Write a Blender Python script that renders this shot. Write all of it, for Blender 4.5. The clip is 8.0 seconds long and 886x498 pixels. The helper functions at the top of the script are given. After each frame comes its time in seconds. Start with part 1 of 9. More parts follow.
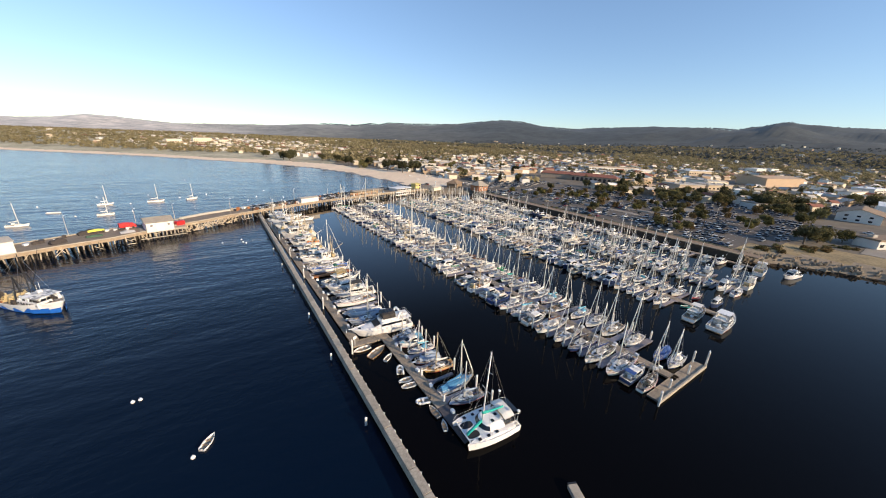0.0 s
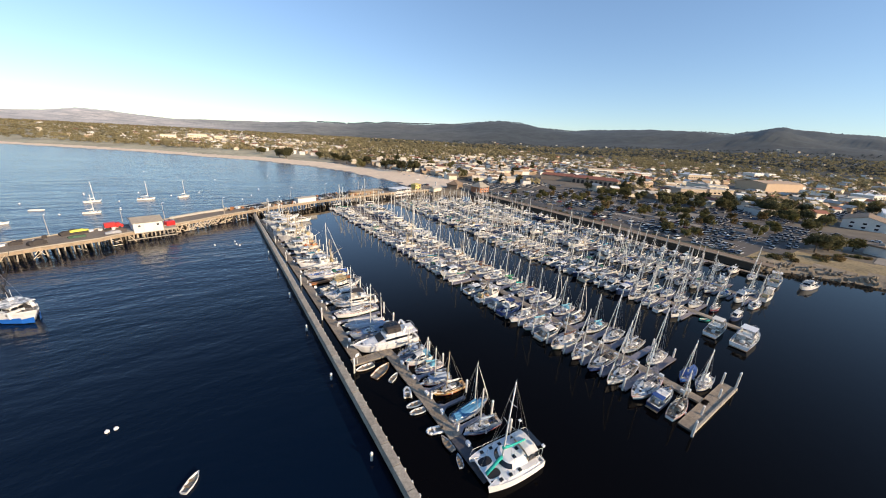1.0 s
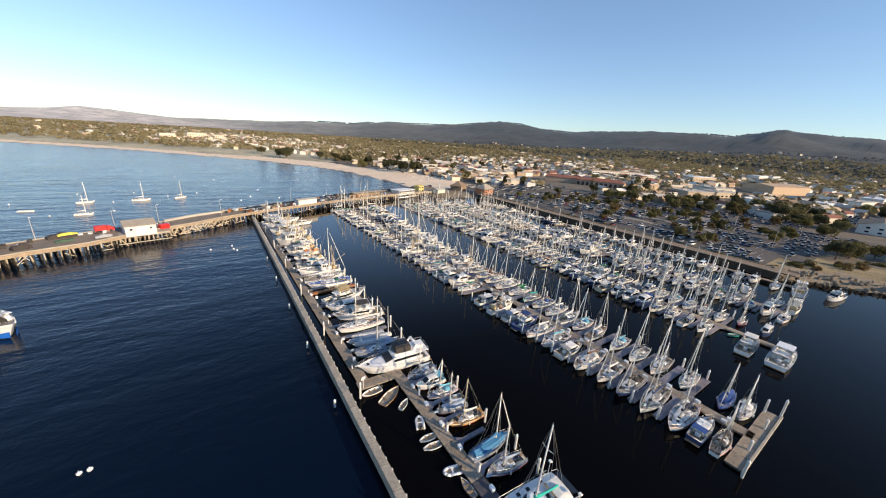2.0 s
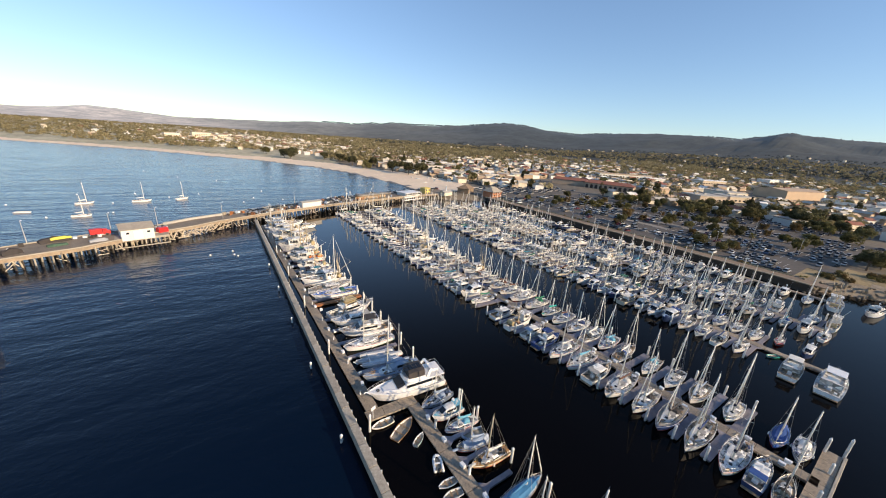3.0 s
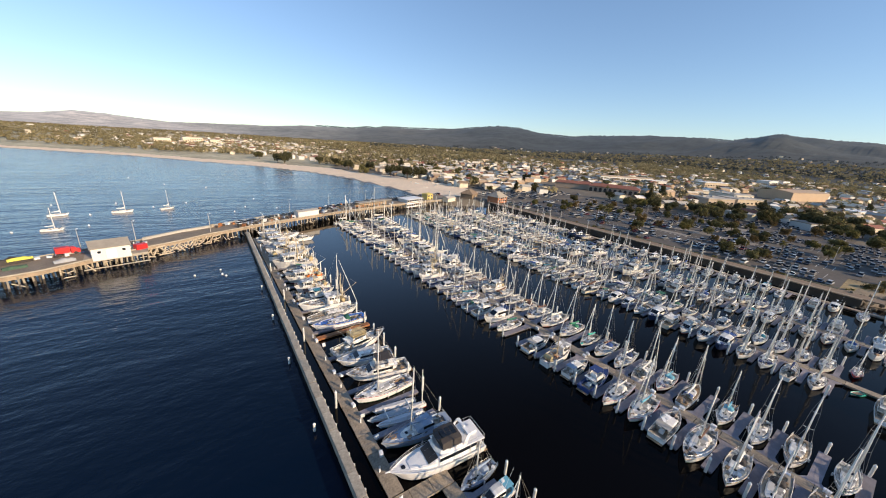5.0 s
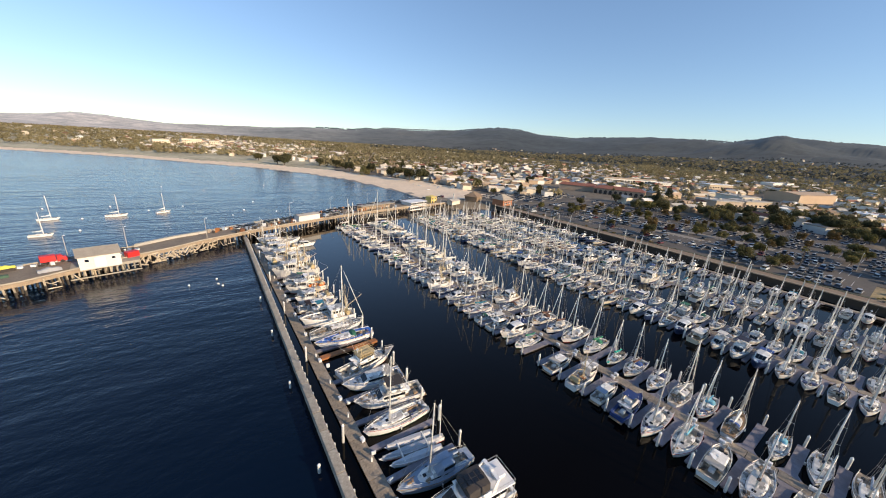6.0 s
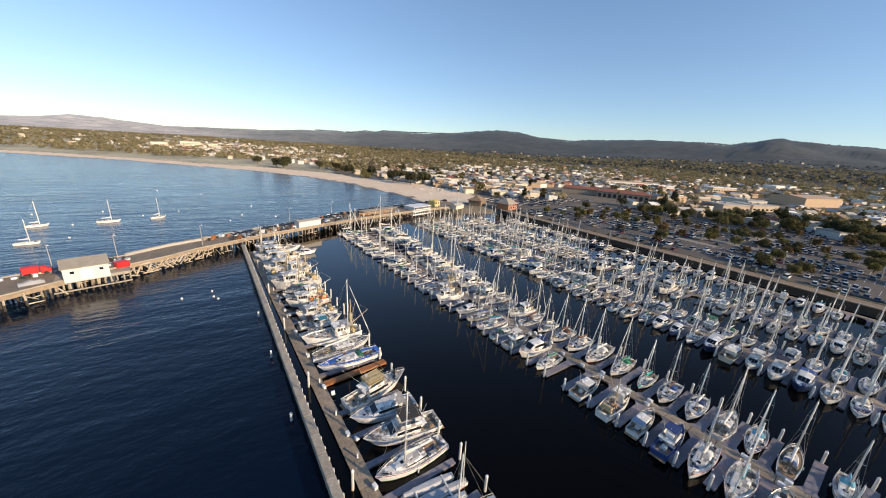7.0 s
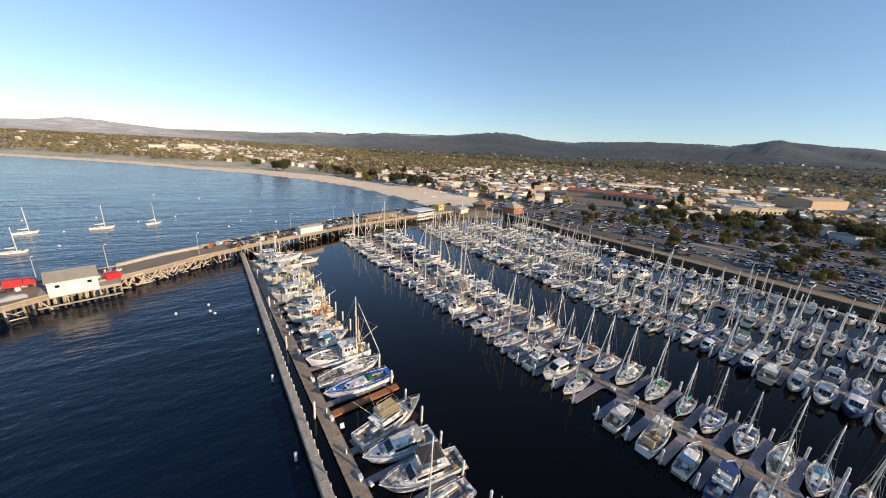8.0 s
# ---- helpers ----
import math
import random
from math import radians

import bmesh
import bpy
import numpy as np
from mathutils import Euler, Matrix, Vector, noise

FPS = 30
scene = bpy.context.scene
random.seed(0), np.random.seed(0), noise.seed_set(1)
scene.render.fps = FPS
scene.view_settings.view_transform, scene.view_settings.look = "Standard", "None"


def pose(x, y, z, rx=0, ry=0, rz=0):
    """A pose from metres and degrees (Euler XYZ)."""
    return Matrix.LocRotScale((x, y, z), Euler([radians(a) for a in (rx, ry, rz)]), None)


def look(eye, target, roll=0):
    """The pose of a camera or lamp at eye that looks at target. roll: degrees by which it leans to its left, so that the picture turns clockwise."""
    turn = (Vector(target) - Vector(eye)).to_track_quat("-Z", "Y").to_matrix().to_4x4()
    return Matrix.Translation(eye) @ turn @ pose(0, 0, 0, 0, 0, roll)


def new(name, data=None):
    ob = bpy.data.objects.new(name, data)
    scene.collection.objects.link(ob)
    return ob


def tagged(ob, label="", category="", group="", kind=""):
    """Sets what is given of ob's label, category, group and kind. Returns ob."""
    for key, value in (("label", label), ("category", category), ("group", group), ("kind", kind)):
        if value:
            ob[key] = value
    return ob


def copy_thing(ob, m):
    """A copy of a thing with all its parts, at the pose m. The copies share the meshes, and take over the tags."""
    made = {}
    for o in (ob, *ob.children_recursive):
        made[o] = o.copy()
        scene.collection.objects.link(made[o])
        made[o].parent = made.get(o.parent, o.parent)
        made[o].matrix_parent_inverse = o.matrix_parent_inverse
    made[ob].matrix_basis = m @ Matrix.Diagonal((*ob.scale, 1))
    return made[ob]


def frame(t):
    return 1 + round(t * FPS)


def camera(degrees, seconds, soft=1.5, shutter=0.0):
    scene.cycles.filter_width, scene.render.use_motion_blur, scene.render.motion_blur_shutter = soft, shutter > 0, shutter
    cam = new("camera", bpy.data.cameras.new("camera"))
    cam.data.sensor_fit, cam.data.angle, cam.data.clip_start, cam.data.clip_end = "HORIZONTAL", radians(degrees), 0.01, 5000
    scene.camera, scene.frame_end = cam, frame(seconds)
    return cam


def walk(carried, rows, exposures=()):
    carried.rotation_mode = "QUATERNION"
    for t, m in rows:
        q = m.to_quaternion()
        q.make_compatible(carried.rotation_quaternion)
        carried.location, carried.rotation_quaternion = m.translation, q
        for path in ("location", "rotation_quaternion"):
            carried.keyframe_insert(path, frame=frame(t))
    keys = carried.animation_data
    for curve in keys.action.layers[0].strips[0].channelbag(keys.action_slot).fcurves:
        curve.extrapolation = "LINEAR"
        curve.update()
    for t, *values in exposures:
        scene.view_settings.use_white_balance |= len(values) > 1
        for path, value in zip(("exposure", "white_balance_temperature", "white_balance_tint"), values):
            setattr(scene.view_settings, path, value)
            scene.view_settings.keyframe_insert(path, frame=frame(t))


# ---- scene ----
cam = camera(106.2, 8.0, soft=1.0)
PATH = [
    (0, (0.482, 0.397, 49.358), (1.541, 1.974, 48.73), 2.5),
    (0.5, (0.886, 4.22, 49.354), (1.951, 5.792, 48.725), 3.0),
    (1, (1.353, 8.101, 49.332), (2.432, 9.664, 48.704), 3.4),
    (1.5, (1.974, 12.023, 49.307), (3.059, 13.582, 48.68), 3.6),
    (3, (4.174, 24.094, 49.33), (5.241, 25.667, 48.709), 4.1),
    (3.5, (4.779, 28.205, 49.312), (5.861, 29.77, 48.696), 3.9),
    (4, (5.405, 32.368, 49.237), (6.498, 33.928, 48.626), 3.7),
    (4.5, (5.945, 36.463, 49.128), (7.038, 38.024, 48.522), 3.7),
    (6, (7.646, 48.564, 48.689), (8.741, 50.128, 48.095), 3.7),
    (6.5, (8.192, 52.605, 48.688), (9.3, 54.163, 48.1), 3.6),
    (7, (8.653, 56.657, 48.76), (9.755, 58.222, 48.18), 3.7),
    (7.5, (9.017, 60.739, 48.845), (10.108, 62.315, 48.272), 3.8),
    (8, (9.359, 64.797, 48.902), (10.466, 66.363, 48.334), 3.6),
]
walk(cam, [(t, look(eye, target, roll)) for t, eye, target, roll in PATH], [(0.0, 0.07), (3.5, 0.02), (6.0, -0.02), (8.0, -0.09)])

# ---- sky and sun: a low afternoon sun behind the right shoulder ----
SUN_AZ, SUN_EL = 156.0, 19.0
world = bpy.data.worlds.new("sky")
scene.world = world
world.use_nodes = True
wn, wl = world.node_tree.nodes, world.node_tree.links
sky = wn.new("ShaderNodeTexSky")
sky.sky_type, sky.sun_disc = "NISHITA", False
sky.sun_elevation, sky.sun_rotation = radians(SUN_EL), radians(SUN_AZ)
sky.air_density, sky.dust_density, sky.ozone_density = 1.0, 0.0, 0.35
wn["Background"].inputs["Strength"].default_value = 0.193
tint = wn.new("ShaderNodeVectorMath")
tint.operation = "MULTIPLY"
tint.inputs[1].default_value = (0.785, 0.985, 1.285)
soften = wn.new("ShaderNodeGamma")
soften.inputs["Gamma"].default_value = 0.78
wl.new(sky.outputs["Color"], soften.inputs["Color"])
wl.new(soften.outputs["Color"], tint.inputs[0])
wl.new(tint.outputs[0], wn["Background"].inputs["Color"])
lamp = bpy.data.lights.new("sun", "SUN")
lamp.energy, lamp.angle, lamp.color = 6.5, radians(0.5), (1.0, 0.775, 0.53)
sun = new("sun", lamp)
SUN_DIR = Vector((math.sin(radians(SUN_AZ)) * math.cos(radians(SUN_EL)), math.cos(radians(SUN_AZ)) * math.cos(radians(SUN_EL)), math.sin(radians(SUN_EL))))
sun.matrix_world = look((300, -200, 150), Vector((300, -200, 150)) - SUN_DIR)
scene.view_settings.exposure = 0.0

# ---- materials ----
def mat(name, rgb, rough=0.5, metal=0.0, scale=2.0, var=0.2, bump=0.0, rand=0.0, place="Object", palette=(), panels=0.0):
    """A surface with grain and stains at two scales; palette: colours picked object by object."""
    m = bpy.data.materials.new(name)
    m.use_nodes = True
    n, l = m.node_tree.nodes, m.node_tree.links
    p = n["Principled BSDF"]
    p.inputs["Metallic"].default_value = metal
    if place == "World":
        co = n.new("ShaderNodeNewGeometry").outputs["Position"]
    else:
        co = n.new("ShaderNodeTexCoord").outputs["Object"]
    fine, big = n.new("ShaderNodeTexNoise"), n.new("ShaderNodeTexNoise")
    fine.inputs["Scale"].default_value, big.inputs["Scale"].default_value = scale * 6, scale * 0.6
    fine.inputs["Detail"].default_value, big.inputs["Detail"].default_value = 4, 5
    for t in (fine, big):
        l.new(co, t.inputs["Vector"])
    info = n.new("ShaderNodeObjectInfo")
    if palette:
        ramp = n.new("ShaderNodeValToRGB")
        ramp.color_ramp.interpolation = "CONSTANT"
        els = ramp.color_ramp.elements
        while len(els) < len(palette):
            els.new(0.5)
        for i, c in enumerate(palette):
            els[i].position, els[i].color = i / len(palette), (*c, 1)
        l.new(info.outputs["Random"], ramp.inputs["Fac"])
        base = ramp.outputs["Color"]
    else:
        c = n.new("ShaderNodeRGB")
        c.outputs[0].default_value = (*rgb, 1)
        base = c.outputs[0]
    add = n.new("ShaderNodeMath")
    add.operation = "ADD"
    l.new(fine.outputs["Fac"], add.inputs[0])
    l.new(big.outputs["Fac"], add.inputs[1])
    ran = n.new("ShaderNodeMapRange")
    ran.inputs["From Min"].default_value, ran.inputs["From Max"].default_value = 0.6, 1.4
    ran.inputs["To Min"].default_value, ran.inputs["To Max"].default_value = 1 - var, 1 + var
    l.new(add.outputs[0], ran.inputs["Value"])
    val = ran.outputs["Result"]
    if rand:
        r2 = n.new("ShaderNodeMapRange")
        r2.inputs["To Min"].default_value, r2.inputs["To Max"].default_value = 1 - rand, 1 + rand
        l.new(info.outputs["Random"], r2.inputs["Value"])
        mul = n.new("ShaderNodeMath")
        mul.operation = "MULTIPLY"
        l.new(val, mul.inputs[0])
        l.new(r2.outputs["Result"], mul.inputs[1])
        val = mul.outputs[0]
    if panels:
        cell = n.new("ShaderNodeTexVoronoi")
        cell.distance = "CHEBYCHEV"
        cell.inputs["Scale"].default_value, cell.inputs["Randomness"].default_value = panels, 0.75
        l.new(co, cell.inputs["Vector"])
        grey = n.new("ShaderNodeRGBToBW")
        l.new(cell.outputs["Color"], grey.inputs[0])
        r3 = n.new("ShaderNodeMapRange")
        r3.inputs["From Min"].default_value, r3.inputs["From Max"].default_value = 0.2, 0.75
        r3.inputs["To Min"].default_value, r3.inputs["To Max"].default_value = 0.3, 1.22
        l.new(grey.outputs[0], r3.inputs["Value"])
        mul = n.new("ShaderNodeMath")
        mul.operation = "MULTIPLY"
        l.new(val, mul.inputs[0])
        l.new(r3.outputs["Result"], mul.inputs[1])
        val = mul.outputs[0]
    sc = n.new("ShaderNodeVectorMath")
    sc.operation = "SCALE"
    l.new(base, sc.inputs[0])
    l.new(val, sc.inputs["Scale"])
    l.new(sc.outputs[0], p.inputs["Base Color"])
    rr = n.new("ShaderNodeMapRange")
    rr.inputs["To Min"].default_value, rr.inputs["To Max"].default_value = max(0.02, rough - 0.12), min(1, rough + 0.12)
    l.new(big.outputs["Fac"], rr.inputs["Value"])
    l.new(rr.outputs["Result"], p.inputs["Roughness"])
    if bump:
        b = n.new("ShaderNodeBump")
        b.inputs["Strength"].default_value, b.inputs["Distance"].default_value = 0.7, bump
        l.new(fine.outputs["Fac"], b.inputs["Height"])
        l.new(b.outputs["Normal"], p.inputs["Normal"])
    return m


WHITES = ((0.8, 0.77, 0.71), (0.76, 0.74, 0.7), (0.8, 0.76, 0.67), (0.68, 0.65, 0.59))
M_HULL = mat("gelcoat_hull", (0.78, 0.77, 0.74), 0.3, scale=0.8, var=0.06,
             palette=WHITES + ((0.78, 0.75, 0.68), (0.72, 0.71, 0.68), (0.81, 0.79, 0.75), (0.03, 0.05, 0.12), (0.75, 0.72, 0.67), (0.6, 0.53, 0.4), (0.8, 0.78, 0.74), (0.55, 0.53, 0.5), (0.76, 0.73, 0.68)))
M_WHITE = mat("white_gelcoat", (0.78, 0.77, 0.75), 0.3, scale=0.8, var=0.06)
M_STRIPE = mat("boot_stripe_paint", (0.1, 0.1, 0.1), 0.4, var=0.1,
               palette=((0.04, 0.08, 0.25), (0.3, 0.04, 0.03), (0.03, 0.03, 0.04), (0.05, 0.2, 0.3), (0.04, 0.1, 0.05)))
M_FOUL = mat("antifouling_paint", (0.05, 0.05, 0.06), 0.8, var=0.3)
M_DECK = mat("non_skid_deck", (0.6, 0.58, 0.53), 0.65, scale=2, var=0.2, panels=1.7,
             palette=((0.6, 0.56, 0.49), (0.68, 0.65, 0.6), (0.5, 0.49, 0.46), (0.52, 0.46, 0.37), (0.58, 0.57, 0.54), (0.33, 0.26, 0.18), (0.64, 0.6, 0.53)))
M_CABIN = mat("cabin_gelcoat", (0.8, 0.77, 0.71), 0.35, scale=1.6, var=0.2, rand=0.1, panels=1.1)
M_SOLE = mat("cockpit_sole", (0.3, 0.26, 0.2), 0.6, scale=3, var=0.25)
M_TEAK = mat("weathered_teak", (0.3, 0.2, 0.11), 0.6, scale=3, var=0.3)
M_RUBRAIL = mat("rub_rail", (0.1, 0.08, 0.06), 0.6, var=0.2, palette=((0.12, 0.07, 0.04), (0.02, 0.04, 0.12), (0.25, 0.16, 0.08), (0.03, 0.03, 0.03), (0.3, 0.05, 0.04), (0.5, 0.48, 0.44)))
M_BENCH = mat("cockpit_cushion", (0.2, 0.2, 0.22), 0.7, var=0.2, palette=((0.5, 0.47, 0.4), (0.08, 0.1, 0.2), (0.3, 0.2, 0.12), (0.55, 0.54, 0.5), (0.1, 0.1, 0.1), (0.2, 0.18, 0.16)))
M_VARNISH = mat("varnished_planking", (0.38, 0.2, 0.07), 0.35, scale=2, var=0.25)
M_GLASS = mat("dark_glazing", (0.012, 0.015, 0.02), 0.08, var=0.1)
M_ALU = mat("mast_alloy", (0.72, 0.69, 0.62), 0.45, metal=0.1, scale=1, var=0.1, rand=0.15)
M_WOODMAST = mat("spar_varnish", (0.52, 0.42, 0.27), 0.4, var=0.15)
M_STEEL = mat("stainless_rail", (0.6, 0.59, 0.57), 0.5, metal=0.75, var=0.05)
M_WIRE = mat("rigging_wire", (0.35, 0.34, 0.32), 0.4, metal=0.6, var=0.05)
M_CANVAS = mat("boat_canvas", (0.1, 0.2, 0.4), 0.85, scale=4, var=0.15, bump=0.01,
               palette=((0.02, 0.04, 0.12), (0.05, 0.042, 0.04), (0.03, 0.2, 0.27), (0.6, 0.57, 0.5), (0.3, 0.22, 0.13), (0.03, 0.13, 0.08), (0.02, 0.025, 0.05), (0.66, 0.63, 0.57), (0.04, 0.09, 0.26), (0.46, 0.42, 0.35), (0.12, 0.06, 0.04)))
M_TEALBLUE = mat("faded_blue_canvas", (0.04, 0.17, 0.33), 0.8, scale=4, var=0.25, bump=0.01)
M_TEAL = mat("teal_canvas", (0.015, 0.36, 0.3), 0.8, scale=4, var=0.12, bump=0.01)
M_NAVY = mat("navy_canvas", (0.018, 0.045, 0.16), 0.75, scale=4, var=0.2, bump=0.01)
M_BLUECAN = mat("blue_canvas", (0.025, 0.075, 0.25), 0.8, scale=4, var=0.15, bump=0.01)
M_DARKCAN = mat("dark_canvas_and_shade", (0.05, 0.042, 0.038), 0.85, scale=4, var=0.2, bump=0.01)
M_SKYBLUE = mat("light_blue_canvas", (0.14, 0.38, 0.5), 0.8, scale=4, var=0.15, bump=0.01)
M_GREYBLUE = mat("grey_blue_paint_and_shade", (0.27, 0.33, 0.42), 0.5, scale=1.5, var=0.12)
M_BLUE = mat("bright_blue_paint", (0.02, 0.13, 0.5), 0.35, scale=1, var=0.12)
M_YELLOWHULL = mat("yellow_varnished_hull", (0.55, 0.36, 0.13), 0.4, scale=1.5, var=0.2)
M_NET = mat("trampoline_net", (0.02, 0.02, 0.025), 0.9, scale=8, var=0.3)
M_SAIL = mat("sailcloth", (0.72, 0.7, 0.64), 0.8, scale=3, var=0.08, rand=0.1)
M_RUBBER = mat("grey_tube_fabric", (0.42, 0.43, 0.45), 0.6, scale=3, var=0.12, rand=0.3)
M_BLACK = mat("black_plastic", (0.02, 0.02, 0.022), 0.45, var=0.15)
M_ORANGE = mat("orange_buoy_plastic", (0.7, 0.2, 0.03), 0.5, var=0.1)
M_BRASS = mat("straw_netting", (0.47, 0.37, 0.2), 0.7, scale=5, var=0.35, bump=0.03)
M_RUSTY = mat("rust_brown_timber", (0.33, 0.13, 0.045), 0.7, scale=2, var=0.3)
M_CONC = mat("weathered_concrete", (0.36, 0.315, 0.25), 0.85, scale=0.45, var=0.45, bump=0.02, rand=0.08)
# faint violet in this grey paints the skylit shade between boats
M_FINGER = mat("dark_grey_float_deck", (0.2, 0.185, 0.205), 0.8, scale=1.6, var=0.3, bump=0.015, rand=0.2)
M_DOCK = mat("grey_dock_planking", (0.3, 0.245, 0.18), 0.8, scale=0.5, var=0.5, bump=0.015, rand=0.15)
M_FLOAT = mat("dock_float_side", (0.07, 0.065, 0.06), 0.8, scale=1.5, var=0.35)
M_PILE = mat("white_sleeved_pile", (0.64, 0.62, 0.57), 0.6, scale=1.2, var=0.18, rand=0.12)
M_CAP = mat("white_cone_cap", (0.76, 0.75, 0.73), 0.45, var=0.05)
M_TIMBER = mat("weathered_wharf_timber", (0.34, 0.26, 0.175), 0.85, scale=1.3, var=0.35, bump=0.02, rand=0.2)
M_PALEPILE = mat("bleached_wharf_timber", (0.36, 0.3, 0.22), 0.85, scale=1.3, var=0.45, bump=0.02, rand=0.35)
# near-black for pile feet and quay; on inner piles it paints deck shade
M_DARKPILE = mat("dark_timber_and_deck_shade", (0.06, 0.048, 0.036), 0.9, scale=1.3, var=0.3)
M_PIER = mat("worn_wharf_deck", (0.23, 0.185, 0.135), 0.85, scale=0.4, var=0.3, bump=0.01)
M_TANRAIL = mat("pale_bull_rail", (0.36, 0.315, 0.25), 0.8, scale=1.0, var=0.25)
M_WALLW = mat("white_stucco", (0.72, 0.69, 0.63), 0.85, scale=0.5, var=0.12, bump=0.01, rand=0.12)
M_WALLS = mat("town_stucco", (0.6, 0.55, 0.45), 0.85, scale=0.3, var=0.12,
              palette=((0.62, 0.57, 0.47), (0.7, 0.67, 0.6), (0.52, 0.42, 0.3), (0.66, 0.6, 0.48), (0.72, 0.7, 0.66), (0.45, 0.36, 0.27), (0.6, 0.5, 0.36), (0.5, 0.5, 0.48)))
M_ROOFS = mat("town_roofing", (0.34, 0.29, 0.23), 0.85, scale=0.4, var=0.25, bump=0.02,
              palette=((0.28, 0.23, 0.18), (0.3, 0.2, 0.13), (0.46, 0.41, 0.34), (0.2, 0.18, 0.16), (0.62, 0.57, 0.48), (0.4, 0.36, 0.3), (0.28, 0.14, 0.09), (0.5, 0.44, 0.35)))
M_TILE = mat("red_clay_tile", (0.25, 0.1, 0.065), 0.8, scale=0.6, var=0.25, bump=0.03)
M_CREAM = mat("cream_stucco", (0.72, 0.62, 0.47), 0.85, scale=0.05, var=0.25, place="World")
# arcade walls: the dull tan carries their shade in the colour
M_TANWALL = mat("tan_stucco_with_shade", (0.4, 0.31, 0.23), 0.85, scale=0.3, var=0.15)
M_TANROOF = mat("tan_metal_wall", (0.47, 0.34, 0.225), 0.75, scale=0.2, var=0.1)
M_GREYROOF = mat("pale_grey_roof", (0.42, 0.39, 0.34), 0.8, scale=0.2, var=0.15)
M_BROWNROOF = mat("brown_shingle_roof", (0.24, 0.17, 0.11), 0.85, scale=0.6, var=0.25, bump=0.02)
M_TERRA = mat("orange_wall_boards", (0.4, 0.17, 0.08), 0.75, scale=0.5, var=0.15)
M_YELLOW = mat("yellow_paint", (0.6, 0.47, 0.15), 0.6, scale=0.6, var=0.12)
M_RED = mat("red_paint", (0.6, 0.02, 0.02), 0.45, scale=0.6, var=0.12)
M_ASPHALT = mat("car_park_asphalt", (0.1, 0.086, 0.073), 0.9, scale=0.12, var=0.3, place="World")
M_PALEPAVE = mat("pale_paving", (0.27, 0.24, 0.2), 0.9, scale=0.2, var=0.2, place="World")
M_LINE = mat("parking_line_paint", (0.6, 0.6, 0.57), 0.8, var=0.2)
M_SAND = mat("beach_sand", (0.8, 0.63, 0.45), 0.95, scale=0.06, var=0.14, bump=0.05, place="World")
M_WETSAND = mat("wet_sand", (0.22, 0.17, 0.12), 0.5, scale=0.06, var=0.14, place="World")
# scrub base lightened in place of haze over the north-west plain
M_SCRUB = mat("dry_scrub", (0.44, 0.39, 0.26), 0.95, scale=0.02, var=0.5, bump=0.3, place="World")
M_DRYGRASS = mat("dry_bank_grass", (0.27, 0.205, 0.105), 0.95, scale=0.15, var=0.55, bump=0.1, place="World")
M_URBAN = mat("town_ground", (0.15, 0.124, 0.09), 0.95, scale=0.03, var=0.45, bump=0.1, place="World")
M_FOREST = mat("forest_floor", (0.1, 0.1, 0.065), 0.95, scale=0.012, var=0.5, bump=1.0, place="World")


def painted_haze(m, rgb, near, far, most):
    """Haze painted onto the far backdrop of hills as emission, growing with the distance from the harbour."""
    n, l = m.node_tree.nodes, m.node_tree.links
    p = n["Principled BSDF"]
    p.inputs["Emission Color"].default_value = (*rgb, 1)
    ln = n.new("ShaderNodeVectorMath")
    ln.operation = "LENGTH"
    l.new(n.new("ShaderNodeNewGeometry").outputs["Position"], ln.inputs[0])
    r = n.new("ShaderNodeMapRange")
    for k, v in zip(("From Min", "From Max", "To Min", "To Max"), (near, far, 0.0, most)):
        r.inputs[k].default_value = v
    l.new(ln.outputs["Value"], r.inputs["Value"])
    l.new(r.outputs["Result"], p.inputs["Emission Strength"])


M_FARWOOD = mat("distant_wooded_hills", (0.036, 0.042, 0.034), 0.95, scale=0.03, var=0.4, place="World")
painted_haze(M_FARWOOD, (0.56, 0.66, 0.82), 1500, 4400, 0.13)


